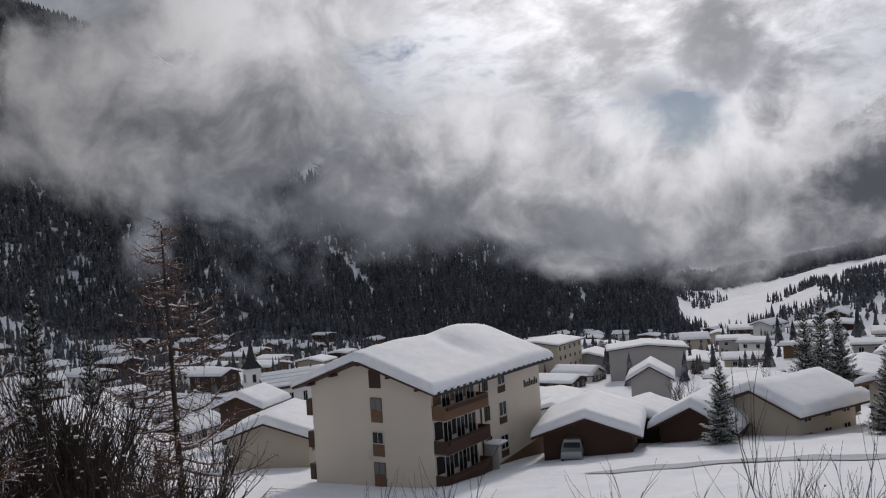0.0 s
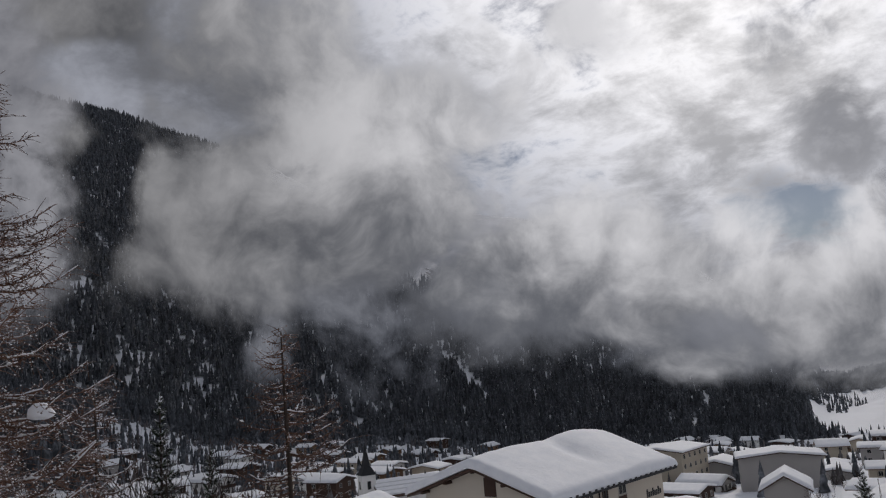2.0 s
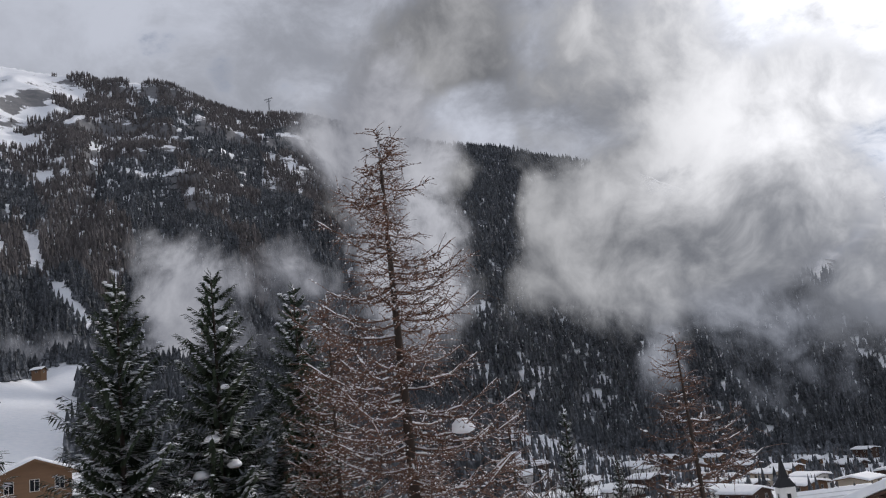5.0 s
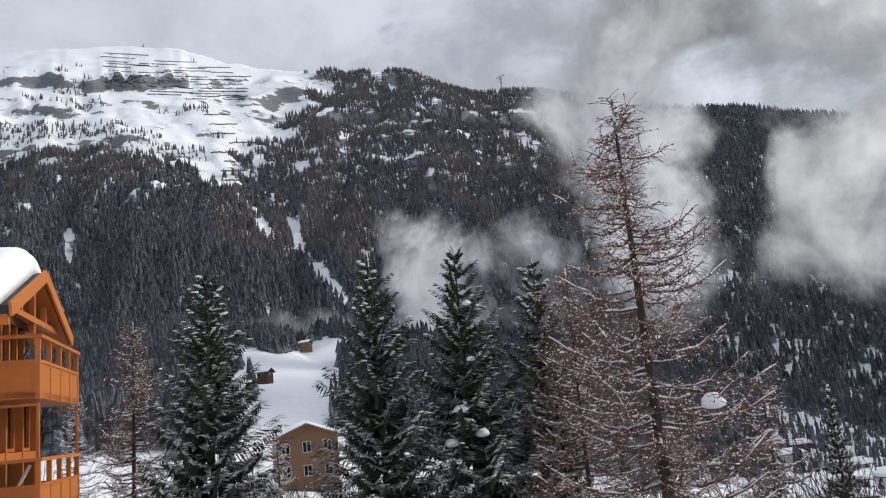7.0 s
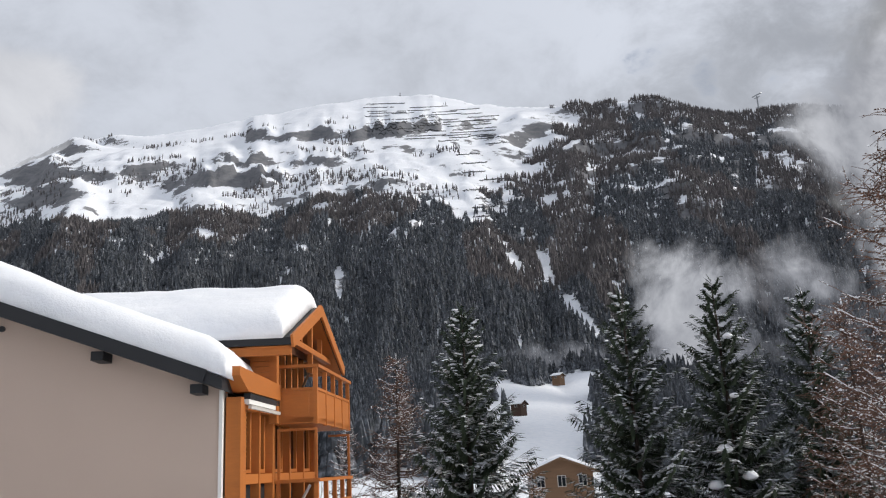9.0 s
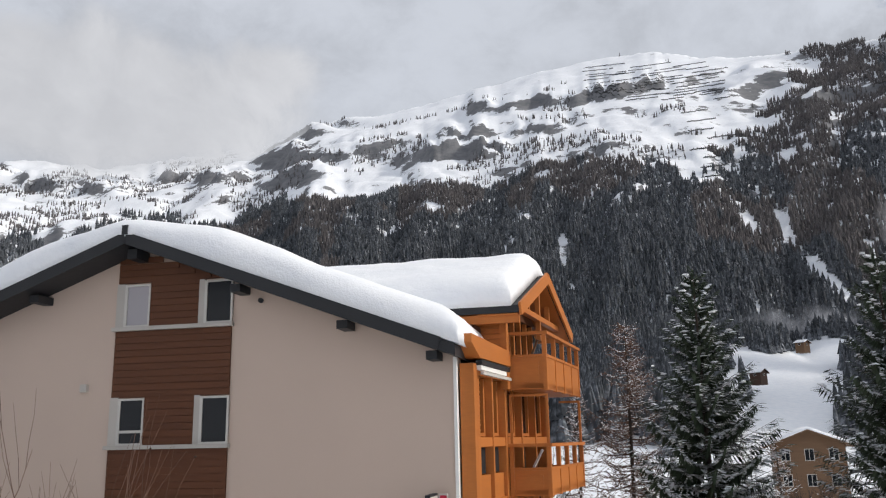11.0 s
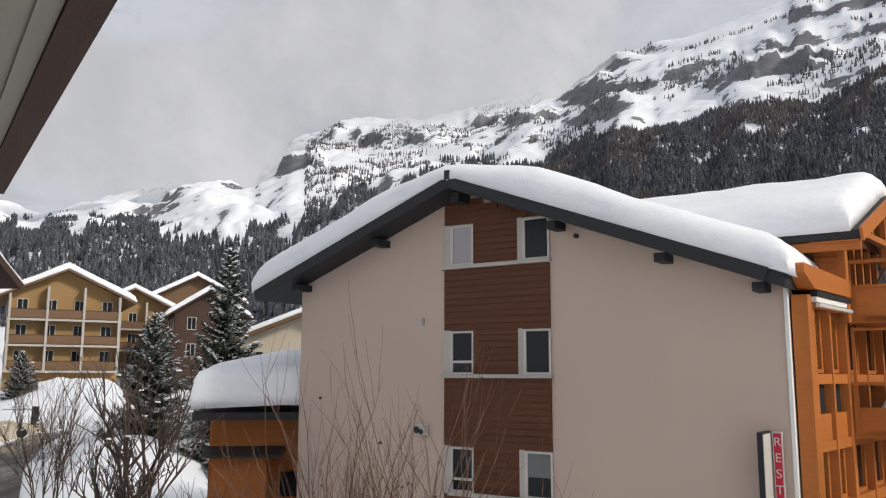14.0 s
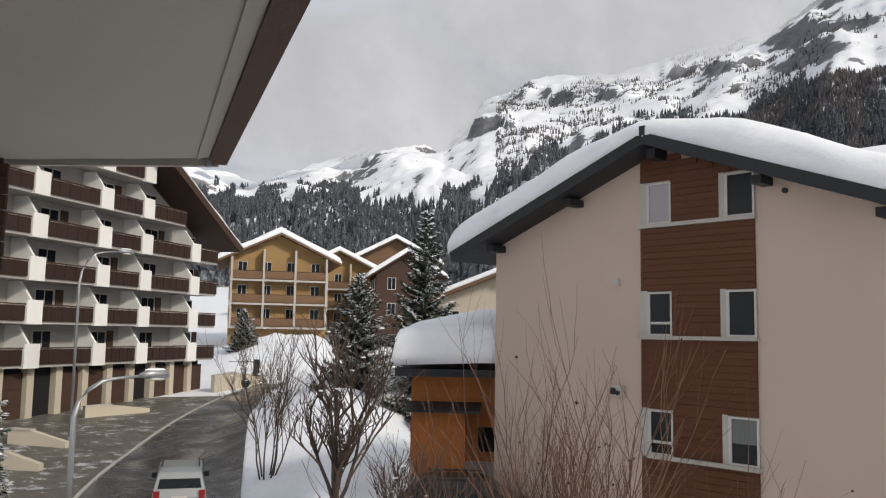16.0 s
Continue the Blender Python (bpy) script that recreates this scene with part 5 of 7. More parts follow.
            part("pane", Shape().box(x + 0.7, x + 1.2, -0.075, -0.062, z + 0.3, z + 2.1), GLASS, w)
    part("downpipe", Shape().tube([(7.4, -0.08, 0.5), (7.4, -0.08, roof_at(0) - 0.2)], [0.07, 0.07], 6), BLACK, t)
    for x, up, w, h in ((8.4, -12.0, 0.9, 1.25), (8.5, -14.6, 0.9, 1.25), (8.6, -17.3, 0.9, 1.25), (11.3, -12.5, 1.35, 1.9), (11.3, -15.3, 1.35, 1.9), (11.3, -18.3, 1.35, 1.9)):
        win = window_part(t, x, -0.0, Z(up) + (0.6 if h > 1.5 else 0), w, h - (0.6 if h > 1.5 else 0), "y-", frame=BROWN if h < 1.5 else FRAME)
        if h > 1.5:
            part("panel", Shape().box(x - w / 2, x + w / 2, -0.05, -0.004, Z(up) - 0.1, Z(up) + 0.52), BROWN, t)
    # unreadable lettering on the side wall
    for k in range(8):
        part("letter_bar", Shape().box(15.6 + k * 0.36, 15.86 + k * 0.36, -0.03, -0.004, Z(-12.9), Z(-12.45 if k % 3 else -12.2)), BLACK, t)
    part("plinth", Shape().prism([(8.8, -3), (L + 0.04, -3), (L + 0.04, Z(-18.1)), (8.8, Z(-18.9))], -0.06, -0.004), OLD_WOOD, t, "ochre stone plinth")
    porch = part("porch", Shape().box(7.6, 9.0, -1.5, -0.05, Z(-16.6), Z(-16.45)), METAL, t)
    part("porch_snow", snow_cap(7.5, 9.1, -1.6, -0.1, lambda x, y: Z(-16.44), 0.2, 5, 10, 10), SNOW, porch, "", True)
    part("porch_wall", Shape().box(7.65, 7.75, -1.4, -0.07, 0, Z(-16.61)), GREY_WALL, porch)
    for k, up in enumerate((-11.9, -14.7, -17.5)):
        part("side_balcony", Shape().box(-0.1, 1.0, B + 0.02, B + 0.6, Z(up) - 1.2, Z(up) + 0.2), BROWN, t)
    return t


flats()


# ---- trees ----
def trunk_path(height, bend, seed, n=9):
    rnd = random.Random(seed)
    ph = rnd.uniform(0, 6.28)
    return [(bend * math.sin(k / (n - 1) * 2.2 + ph) - bend * math.sin(ph), bend * math.cos(k / (n - 1) * 1.7 + ph) - bend * math.cos(ph), height * k / (n - 1)) for k in range(n)]


def on_path(path, t):
    f = t * (len(path) - 1)
    i = min(int(f), len(path) - 2)
    return Vector(path[i]).lerp(Vector(path[i + 1]), f - i)


def twig_leaf(s, p, d, length, width, up):
    """A slim four-sided spray of needles along d."""
    side = d.cross(up)
    if side.length < 1e-4:
        side = Vector((1, 0, 0))
    side = side.normalized() * width / 2
    i = len(s.v)
    s.v += [tuple(p), tuple(p + d * length * 0.45 + side), tuple(p + d * length), tuple(p + d * length * 0.45 - side)]
    s.f.append((i, i + 1, i + 2, i + 3))


def crumb(s, p, r, rnd):
    """A small lump of snow or a cone."""
    i = len(s.v)
    h = r * rnd.uniform(0.6, 1.0)
    a = rnd.uniform(0, 3)
    for q in range(4):
        b = a + q * math.pi / 2
        s.v.append((p.x + r * math.cos(b), p.y + r * math.sin(b), p.z + rnd.uniform(-0.2, 0.2) * r))
    s.v += [(p.x, p.y, p.z + h), (p.x, p.y, p.z - h * 0.6)]
    for q in range(4):
        s.f.append((i + q, i + (q + 1) % 4, i + 4))
        s.f.append((i + (q + 1) % 4, i + q, i + 5))


def larch(az, dist, tip_up, width, seed, whorls=46, twigs=13, snow=0.6, first=0.10, label="bare larch with brown twigs and snow crumbs on its branches", name="larch", trunk_r=0.2, crumbs=2):
    rnd = random.Random(seed)
    base = foot(az, dist, 0.3)
    height = EYE + tip_up - base.z
    t = thing(name, Matrix.Translation(base), label, "tree", "larches")
    path = trunk_path(height, 0.12, seed)
    part("trunk", Shape().tube(path, [trunk_r * (1 - 0.93 * (k / 8) ** 0.9) + 0.012 for k in range(9)], 8), BARK, t, smooth=True)
    crown, fall, buds = Shape(), Shape(), Shape()
    n = whorls * 4
    for b in range(n):
        u = first + (0.985 - first) * (b + rnd.random()) / n
        p = on_path(path, u)
        reach = width / 2 * (1 - u) ** 0.68 * rnd.uniform(0.5, 1.12) + 0.12
        if rnd.random() < 0.12:
            reach *= rnd.uniform(0.3, 0.6)
        a = rnd.uniform(0, 2 * math.pi)
        out = Vector((math.cos(a), math.sin(a), 0))
        side = Vector((-out.y, out.x, 0))
        droop = rnd.uniform(-0.18, 0.12) + 0.14 * u
        pts, wob = [], rnd.uniform(-0.15, 0.15)
        for k in range(6):
            s_ = k / 5
            pts.append(p + out * reach * s_ + side * reach * wob * s_ * s_ + Vector((0, 0, reach * (droop * s_ + 0.15 * s_ ** 3 - 0.09 * math.sin(s_ * 3.1)))))
        r0 = 0.010 + 0.010 * reach ** 0.8
        crown.tube(pts, [r0 * (1 - 0.8 * k / 5) + 0.004 for k in range(6)], 4)
        m = max(2, int(twigs * (reach / (width / 2)) ** 0.75 + 2))
        for q in range(m):
            s_ = rnd.uniform(0.12, 1.0)
            o = on_path(pts, s_)
            d = (out * rnd.uniform(-0.1, 0.8) + side * rnd.choice((-1, 1)) * rnd.uniform(0.3, 1.0) + Vector((0, 0, rnd.uniform(-0.55, 0.45)))).normalized()
            ln = rnd.uniform(0.22, 0.95) * (0.5 + 0.5 * reach / (width / 2)) * (width / 6) ** 0.5
            mid, end = o + d * ln * 0.5 + Vector((0, 0, 0.03)), o + d * ln
            crown.tube([o, mid, end], [0.011, 0.009, 0.006], 3)
            for c in range(crumbs):
                w = rnd.random()
                at = o.lerp(end, w) + Vector((0, 0, 0.02))
                if rnd.random() < snow:
                    crumb(fall, at, rnd.uniform(0.014, 0.036), rnd)
                else:
                    crumb(buds, at, rnd.uniform(0.018, 0.040), rnd)
        # lines of snow along the upper side of the branch
        for k in range(5):
            if rnd.random() < snow * 1.15:
                lift = Vector((0, 0, r0 * (0.9 - 0.12 * k) + 0.004))
                a_, b_ = pts[k] + lift, pts[k + 1] + lift
                fat = r0 * rnd.uniform(0.7, 1.25) * (1 - 0.12 * k) + 0.004
                fall.tube([a_, a_.lerp(b_, 0.5) + Vector((0, 0, 0.012)), b_], [fat * 0.5, fat, fat * 0.6], 4)
        # lumps on the thicker part of the branch
        if reach > width * 0.15:
            for q in range(2):
                o = on_path(pts, rnd.uniform(0.1, 0.9)) + Vector((0, 0, r0 + 0.015))
                fall.blob(o, rnd.uniform(0.04, 0.09), rnd.uniform(0.04, 0.09), rnd.uniform(0.02, 0.05), b * 7 + q, 3, 5)
    part("crown", crown, TWIG, t)
    part("cone", buds, TWIG, t, kind="stuff")
    if fall.v:
        part("branch_snow", fall, SNOW, t, kind="stuff")
    return t


def spruce(az, dist, tip_up, width, seed, name="spruce", label="dark green spruce with snow on its drooping branches", tiers=34, per=9, first=0.06, snow=0.35, mat=None, base_up=None, fine=1.0):
    rnd = random.Random(seed)
    base = foot(az, dist, 0.3) if base_up is None else spot(az, dist, base_up)
    height = EYE + tip_up - base.z
    t = thing(name, Matrix.Translation(base), label, "tree", "spruces")
    path = trunk_path(height, 0.06, seed)
    part("trunk", Shape().tube(path, [0.011 * height * (1 - 0.93 * k / 8) + 0.012 for k in range(9)], 7), BARK, t, smooth=True)
    crown, fall = Shape(), Shape()
    up = Vector((0, 0, 1))
    for w in range(tiers):
        u = first + (0.97 - first) * (w / (tiers - 1)) ** 0.92
        reach0 = width / 2 * (1 - u) ** 0.76 + 0.012 * width
        off = rnd.uniform(0, 6.28)
        k_n = max(5, int(per * (1 - 0.4 * u)))
        for k in range(k_n):
            uu = u + rnd.uniform(-0.012, 0.012)
            p = on_path(path, min(0.985, uu))
            a = off + 2 * math.pi * k / k_n + rnd.uniform(-0.25, 0.25)
            reach = reach0 * rnd.choice((rnd.uniform(0.55, 0.9), rnd.uniform(0.85, 1.2)))
            out = Vector((math.cos(a), math.sin(a), 0))
            side = Vector((-out.y, out.x, 0))
            drop = -0.50 + 0.80 * u
            pts = [p + out * reach * s_ + up * reach * (drop * s_ + 0.34 * s_ ** 2.5) for s_ in (0, 0.25, 0.5, 0.75, 1.0)]
            crown.tube([pts[0], pts[2], pts[4]], [0.02, 0.014, 0.006], 3)
            m = int((14 + 62 * reach / (width / 2)) * fine)
            for q in range(m):
                s_ = 0.12 + 0.88 * (q + rnd.random()) / m
                o = on_path(pts, min(1.0, s_))
                sgn = 1 if q % 2 else -1
                ln = reach * 0.30 * (1.15 - s_ * 0.75) * rnd.uniform(0.7, 1.2) + 0.10
                d = (out * rnd.uniform(0.5, 1.0) + side * sgn * rnd.uniform(0.5, 1.0) + up * rnd.uniform(-0.35, 0.1)).normalized()
                twig_leaf(crown, o, d, ln * 1.1, 0.10 + 0.08 * ln, up + side * rnd.uniform(-0.4, 0.4))
                if q % 2 == 0:
                    twig_leaf(crown, o, (out * 0.35 + side * sgn * 0.35 - up * rnd.uniform(0.6, 1.2)).normalized(), ln * 0.8, 0.11, out)
            twig_leaf(crown, pts[3], (pts[4] - pts[3]).normalized(), reach * 0.36, 0.10, up)
            if rnd.random() < snow:
                for q in range(5):
                    s_ = rnd.uniform(0.35, 1.0)
                    o = on_path(pts, s_) + up * 0.04
                    fall.blob(o, rnd.uniform(0.04, 0.12) * (width / 5), rnd.uniform(0.04, 0.09) * (width / 5), rnd.uniform(0.02, 0.05), w * 31 + k * 3 + q, 3, 6)
    for k in range(8):
        a = k * 0.8
        twig_leaf(crown, on_path(path, 0.95 + 0.006 * k), Vector((math.cos(a), math.sin(a), 1.2)).normalized(), 0.22 * width / 5, 0.05, Vector((0.3, 0.2, 0)))
    part("crown", crown, mat or NEEDLES, t)
    if fall.v:
        part("branch_snow", fall, SNOW, t, kind="stuff")
    return t


def bare_bush(base, height, spread, seed, stems=7, wide=0.62, mat=None, name="bush", label="bare leafless bush with thin upright twigs", category="bush", r=0.022, snow=0.0, forks=(4, 4, 3), lean=0.5, group="bushes", buds=0.0):
    """Leafless stems that fork three times."""
    rnd = random.Random(seed)
    t = thing(name, Matrix.Translation(base), label, category, group)
    wood, fall, pods = Shape(), Shape(), Shape()

    def grow(p, d, length, rad, level):
        pts = [p]
        q = p
        dd = d
        for k in range(3):
            dd = (dd + Vector((rnd.uniform(-0.18, 0.18), rnd.uniform(-0.18, 0.18), rnd.uniform(-0.02, 0.12)))).normalized()
            q = q + dd * length / 3
            pts.append(q)
        wood.tube(pts, [rad, rad * 0.85, rad * 0.7, rad * 0.5], 5 if level == 0 else 3)
        if snow and level > 0 and rnd.random() < snow:
            o = on_path(pts, rnd.uniform(0.2, 0.9))
            fall.blob(o + Vector((0, 0, rad)), rnd.uniform(0.03, 0.09), rnd.uniform(0.03, 0.06), 0.03, rnd.randrange(9999), 3, 5)
        if buds and level == 3 and rnd.random() < buds:
            crumb(pods, q, rnd.uniform(0.02, 0.04), rnd)
        if level < len(forks):
            for k in range(forks[level]):
                s_ = rnd.uniform(0.35, 1.0)
                o = on_path(pts, s_)
                v = Vector((rnd.uniform(-1, 1), rnd.uniform(-1, 1), rnd.uniform(0.1, 0.9)))
                nd = (dd + v * wide).normalized()
                grow(o, nd, length * rnd.uniform(0.45, 0.8), rad * 0.55, level + 1)
    for k in range(stems):
        a = rnd.uniform(0, 6.28)
        d = Vector((math.cos(a) * lean * rnd.uniform(0.2, 1), math.sin(a) * lean * rnd.uniform(0.2, 1), 1)).normalized()
        o = Vector((math.cos(a) * spread * 0.15, math.sin(a) * spread * 0.15, 0))
        grow(o, d, height * rnd.uniform(0.42, 0.6), r, 0)
    part("branchwork", wood, mat or BUSH, t)
    if fall.v:
        part("branch_snow", fall, SNOW, t, kind="stuff")
    if pods.v:
        part("seed_pod", pods, DARK_POD, t, kind="stuff")
    return t


big_larch = larch(74.3, 23, 8.45, 10.8, 7, whorls=46, twigs=70, snow=0.55, trunk_r=0.27, first=0.16, crumbs=3)
larch(55.8, 30, 1.95, 9.6, 8, whorls=30, twigs=34, snow=0.2, trunk_r=0.17, first=0.15)
larch(108.6, 36, 4.9, 6.2, 9, whorls=46, twigs=40, snow=0.5, trunk_r=0.16, first=0.15, label="pale bare larch powdered with snow")
larch(112.0, 52, 3.0, 5.5, 10, whorls=34, twigs=14, snow=0.8, trunk_r=0.15, first=0.15, label="pale bare larch powdered with snow")
larch(79.4, 29, 4.6, 7.0, 12, whorls=40, twigs=46, snow=0.3, trunk_r=0.12, first=0.1)
larch(67.5, 28, 0.4, 5.0, 13, whorls=28, twigs=26, trunk_r=0.12, first=0.1)
larch(99.5, 60, 0.4, 5.0, 14, whorls=26, twigs=12, snow=0.85, trunk_r=0.12, first=0.1, label="pale bare larch powdered with snow")
spruce(92.6, 32, 6.25, 9.0, 21, tiers=36, snow=0.5)
dark_spruce = spruce(86.7, 33, 6.5, 9.2, 22, tiers=38, snow=0.25, label="tall dark green spruce with a few snow lumps")
spruce(81.4, 35, 6.1, 7.8, 23, tiers=36)
spruce(103.8, 33, 6.3, 8.8, 24, tiers=38, snow=0.6, label="spruce heavily dusted with snow")
spruce(156.8, 48, 7.2, 6.2, 25, snow=0.8, label="spruce heavily dusted with snow beside the annexe")
spruce(161.2, 56, 4.0, 6.5, 26, snow=0.7, label="spruce dusted with snow beside the street")
spruce(168.9, 88, 2.2, 4.0, 29, snow=0.6, tiers=20)
spruce(184.3, 21, -0.3, 2.6, 30, snow=0.95, tiers=20, label="small spruce thick with snow by the courtyard")
spruce(64.0, 44, -0.2, 3.4, 41, snow=0.5, tiers=22)
spruce(19.9, 72, -10.1, 3.4, 42, snow=0.25, tiers=22, fine=0.7)
for a, d, up, w, s in ((14.6, 118, -9.6, 5.5, 43), (13.6, 122, -8.4, 6.0, 44), (12.6, 116, -9.8, 5.5, 45), (9.8, 75, -8.2, 4.5, 46), (61.0, 60, -4.0, 3.6, 47)):
    spruce(a, d, up, w, s, snow=0.2, tiers=28, fine=1.0)


def snow_lump(tree, az, el, dist, rx, rz, seed):
    p = spot(az, dist, dist * math.tan(radians(el))) - tree.matrix_world.translation
    part("snow_lump", Shape().blob(p, rx, rx * 0.8, rz, seed, 6, 10, 0.12), SNOW, tree, "round lump of snow caught on a branch", True)


snow_lump(big_larch, 70.9, -0.9, 21.5, 0.36, 0.26, 1)
for k, (a, e, w) in enumerate(((86.2, 7.3, 0.22), (86.3, 3.5, 0.2), (87.3, 0.2, 0.34), (88.1, -2.0, 0.36), (86.0, -1.5, 0.34))):
    snow_lump(dark_spruce, a, e, 31.4, w, w * 0.6, 5 + k)

# thicket of bare trees on the slope
for k, (a, d, h) in enumerate(((58.2, 24, 7.2), (62.8, 27, 8.6), (67.4, 28, 8.8), (53.6, 25, 5.0), (51.0, 30, 5.2), (63.6, 36, 9.6), (57.0, 34, 8.0), (77.0, 24, 7.5), (83.5, 28, 6.5), (61.5, 30, 9.0), (59.0, 40, 9.5), (66.0, 42, 10.5), (70.5, 40, 10.5), (73.0, 36, 10), (54.5, 38, 7.5), (80.0, 40, 9.0), (89.5, 30, 6.0), (94.5, 40, 7.0), (98.0, 46, 8.0), (101.0, 50, 8.5), (106.0, 48, 8.5), (110.5, 42, 9.0), (112.5, 34, 8.5), (84.5, 44, 9.0), (59.6, 19, 8.2))):
    bare_bush(foot(a, d, 0.2), h * (0.86 if 55 < a < 68 else 0.62), 2.2, 60 + k, stems=3, mat=THICKET, name="bare_tree", label="bare brown tree with seed pods and a little snow", category="tree", r=0.05, snow=0.05, forks=(5, 4, 3), lean=0.42, group="thicket", buds=0.25)
protos = [bare_bush(foot(a, d, 0.2), 5.6, 2.4, 200 + k, stems=4, mat=THICKET, name="bare_tree", label="bare brown tree powdered with snow in the thicket", category="tree", r=0.06, snow=0.06, forks=(5, 4, 3), lean=0.4, group="thicket", buds=0.2) for k, (a, d) in enumerate(((76.0, 44), (82.8, 50), (96.0, 52), (106.8, 60)))]
spread = random.Random(12)
for k in range(34):
    a = spread.choice((spread.uniform(53, 72), spread.uniform(62, 90), spread.uniform(90, 114)))
    if 69 < a < 73:
        a -= 4.5
    d = spread.uniform(27, 40) if a < 72 else spread.uniform(38, 64)
    tall = (0.8 if a < 55 else 1.35 if a < 72 else 1.25) * spread.uniform(0.8, 1.15)
    copy_thing(protos[k % 4], Matrix.Translation(foot(a, d, 0.2)) @ Matrix.Rotation(spread.uniform(0, 6.28), 4, "Z") @ Matrix.Scale(tall, 4))
# bushes on the slope below the balcony
for k, (a, d, h) in enumerate(((43.8, 17, 3.3), (40.8, 18, 3.0), (46.5, 19, 2.8), (38.6, 17, 2.4), (25.6, 17, 3.2), (23.4, 19, 3.0), (28.2, 18, 2.6), (20.8, 17, 2.9), (14.2, 17.5, 3.6), (12.0, 19, 3.0), (17.2, 18, 2.6))):
    bare_bush(foot(a, d, 0.3), h * 1.75, 1.2, 90 + k, stems=7, r=0.036, forks=(4, 4, 3), lean=0.5, label="bare bush with thin twigs on the snowy slope", mat=THICKET, buds=0.04)
# garden trees by the street
bare_bush(foot(163.4, 21.5, 0.2), 6.6, 2.2, 131, stems=1, wide=0.95, r=0.12, forks=(8, 5, 4, 3), lean=0.1, name="garden_tree", label="bare garden tree with spreading branches beside the street", category="tree", snow=0.06, group="garden trees")
bare_bush(foot(159.4, 19.5, 0.2), 5.0, 1.6, 133, stems=2, wide=0.85, r=0.05, forks=(6, 5, 4), lean=0.4, name="garden_tree", label="slim bare garden tree in deep snow", category="tree", snow=0.06, group="garden trees")
bare_bush(foot(167.0, 36.0, 0.2), 6.2, 1.6, 134, stems=7, wide=0.7, r=0.04, forks=(5, 4, 4), lean=0.5, name="garden_tree", label="bare thicket at the edge of the street", category="bush", snow=0.05, group="garden trees")
for k, (a, d, h) in enumerate(((146.0, 14.0, 5.2), (143.6, 14.6, 4.6), (148.6, 15.0, 4.8), (151.6, 15.4, 4.3))):
    bare_bush(foot(a, d, 0.2), h * 1.45, 1.1, 140 + k, stems=10, r=0.030, forks=(4, 4, 2), lean=0.28, mat=TWIG, label="thin reddish bare shrub before the beige wall", buds=0.05)

# bare trees before the house below the meadow
for k, (a, d) in enumerate(((95.6, 66), (96.7, 74), (97.6, 62), (98.7, 70), (99.6, 76), (100.6, 64))):
    copy_thing(protos[k % 4], Matrix.Translation(foot(a, d, 0.2)) @ Matrix.Rotation(spread.uniform(0, 6.28), 4, "Z") @ Matrix.Scale(spread.uniform(0.9, 1.1), 4))
# close thicket at the foot of the slim larch
for k in range(3):
    a, d = spread.uniform(57.5, 64.5), spread.uniform(26, 33)
    copy_thing(protos[k % 4], Matrix.Translation(foot(a, d, 0.2)) @ Matrix.Rotation(spread.uniform(0, 6.28), 4, "Z") @ Matrix.Scale(spread.uniform(1.15, 1.5), 4))


# ---- the street ----
def asphalt_material(name, colour, wet, snow):
    m = bpy.data.materials.new(name)
    m.use_nodes = True
    k = Nodes(m.node_tree)
    at = k.add("ShaderNodeNewGeometry").outputs["Position"]
    big, fine = k.noise(at, 0.35, 5, 0.6), k.noise(at, 9.0, 5, 0.65)
    col = k.vmath("SCALE", colour)
    k.tree.links.new(k.math("MULTIPLY_ADD", fine, 0.8, 0.6), col.node.inputs["Scale"])
    slush = k.smooth(k.math("ADD", k.math("MULTIPLY", k.noise(at, 1.1, 6, 0.65), 0.7), k.math("MULTIPLY", fine, 0.3)), 1 - snow, 1.06 - snow)
    col = k.mix(slush, col, (0.45, 0.46, 0.48))
    b = k.add("ShaderNodeBump", {"Height": fine, "Strength": 0.3, "Distance": 0.02})
    rough = k.smooth(big, 0.38, 0.72, 0.72 - 0.60 * wet, 0.62)
    bs = k.add("ShaderNodeBsdfPrincipled", {"Base Color": col, "Roughness": rough, "Specular IOR Level": 0.5, "Normal": b.outputs[0]})
    k.add("ShaderNodeOutputMaterial", {0: bs.outputs[0]})
    return m


ASPHALT = asphalt_material("wet_asphalt", (0.050, 0.050, 0.052), 0.95, 0.40)
YARD = asphalt_material("gritty_courtyard", (0.105, 0.098, 0.080), 0.5, 0.46)


def ground_strip(name, rs, left, right, lift, mat, label, n=14):
    """A strip of paving laid on the land between two bearings that change with distance."""
    s = Shape()
    for r in rs:
        a0, a1 = left(r), right(r)
        for k in range(n + 1):
            a = a0 + (a1 - a0) * k / n
            s.v.append(tuple(spot(a, r, float(land(np.array([a]), np.array([r]))[0]) + lift)))
    for i in range(len(rs) - 1):
        for k in range(n):
            p = i * (n + 1) + k
            s.f.append((p, p + 1, p + n + 2, p + n + 1))
    return tagged(new(name, s.mesh(name, mat, True)), label, name, kind="structure")


road_left = lambda r: float(np.interp(r, [12, 24, 34, 44, 52, 62, 72, 84], [196, 184.5, 178.7, 175.4, 173.3, 170.8, 168.2, 164.5]))
road_right = lambda r: float(np.interp(r, [12, 24, 34, 50, 66, 74, 84], [166.5, 168.2, 168.6, 168.3, 167.4, 165.6, 162.5]))
ground_strip("courtyard", list(np.linspace(14, 66, 34)), lambda r: 204.0, lambda r: road_left(r) - 0.15, 0.05, YARD, "gritty grey courtyard before the garages", 20)
ground_strip("road", list(np.linspace(12, 73, 40)), road_left, road_right, 0.075, ASPHALT, "wet asphalt street curving between snow banks")
kerb = Shape()
rs = np.linspace(24, 70, 60)
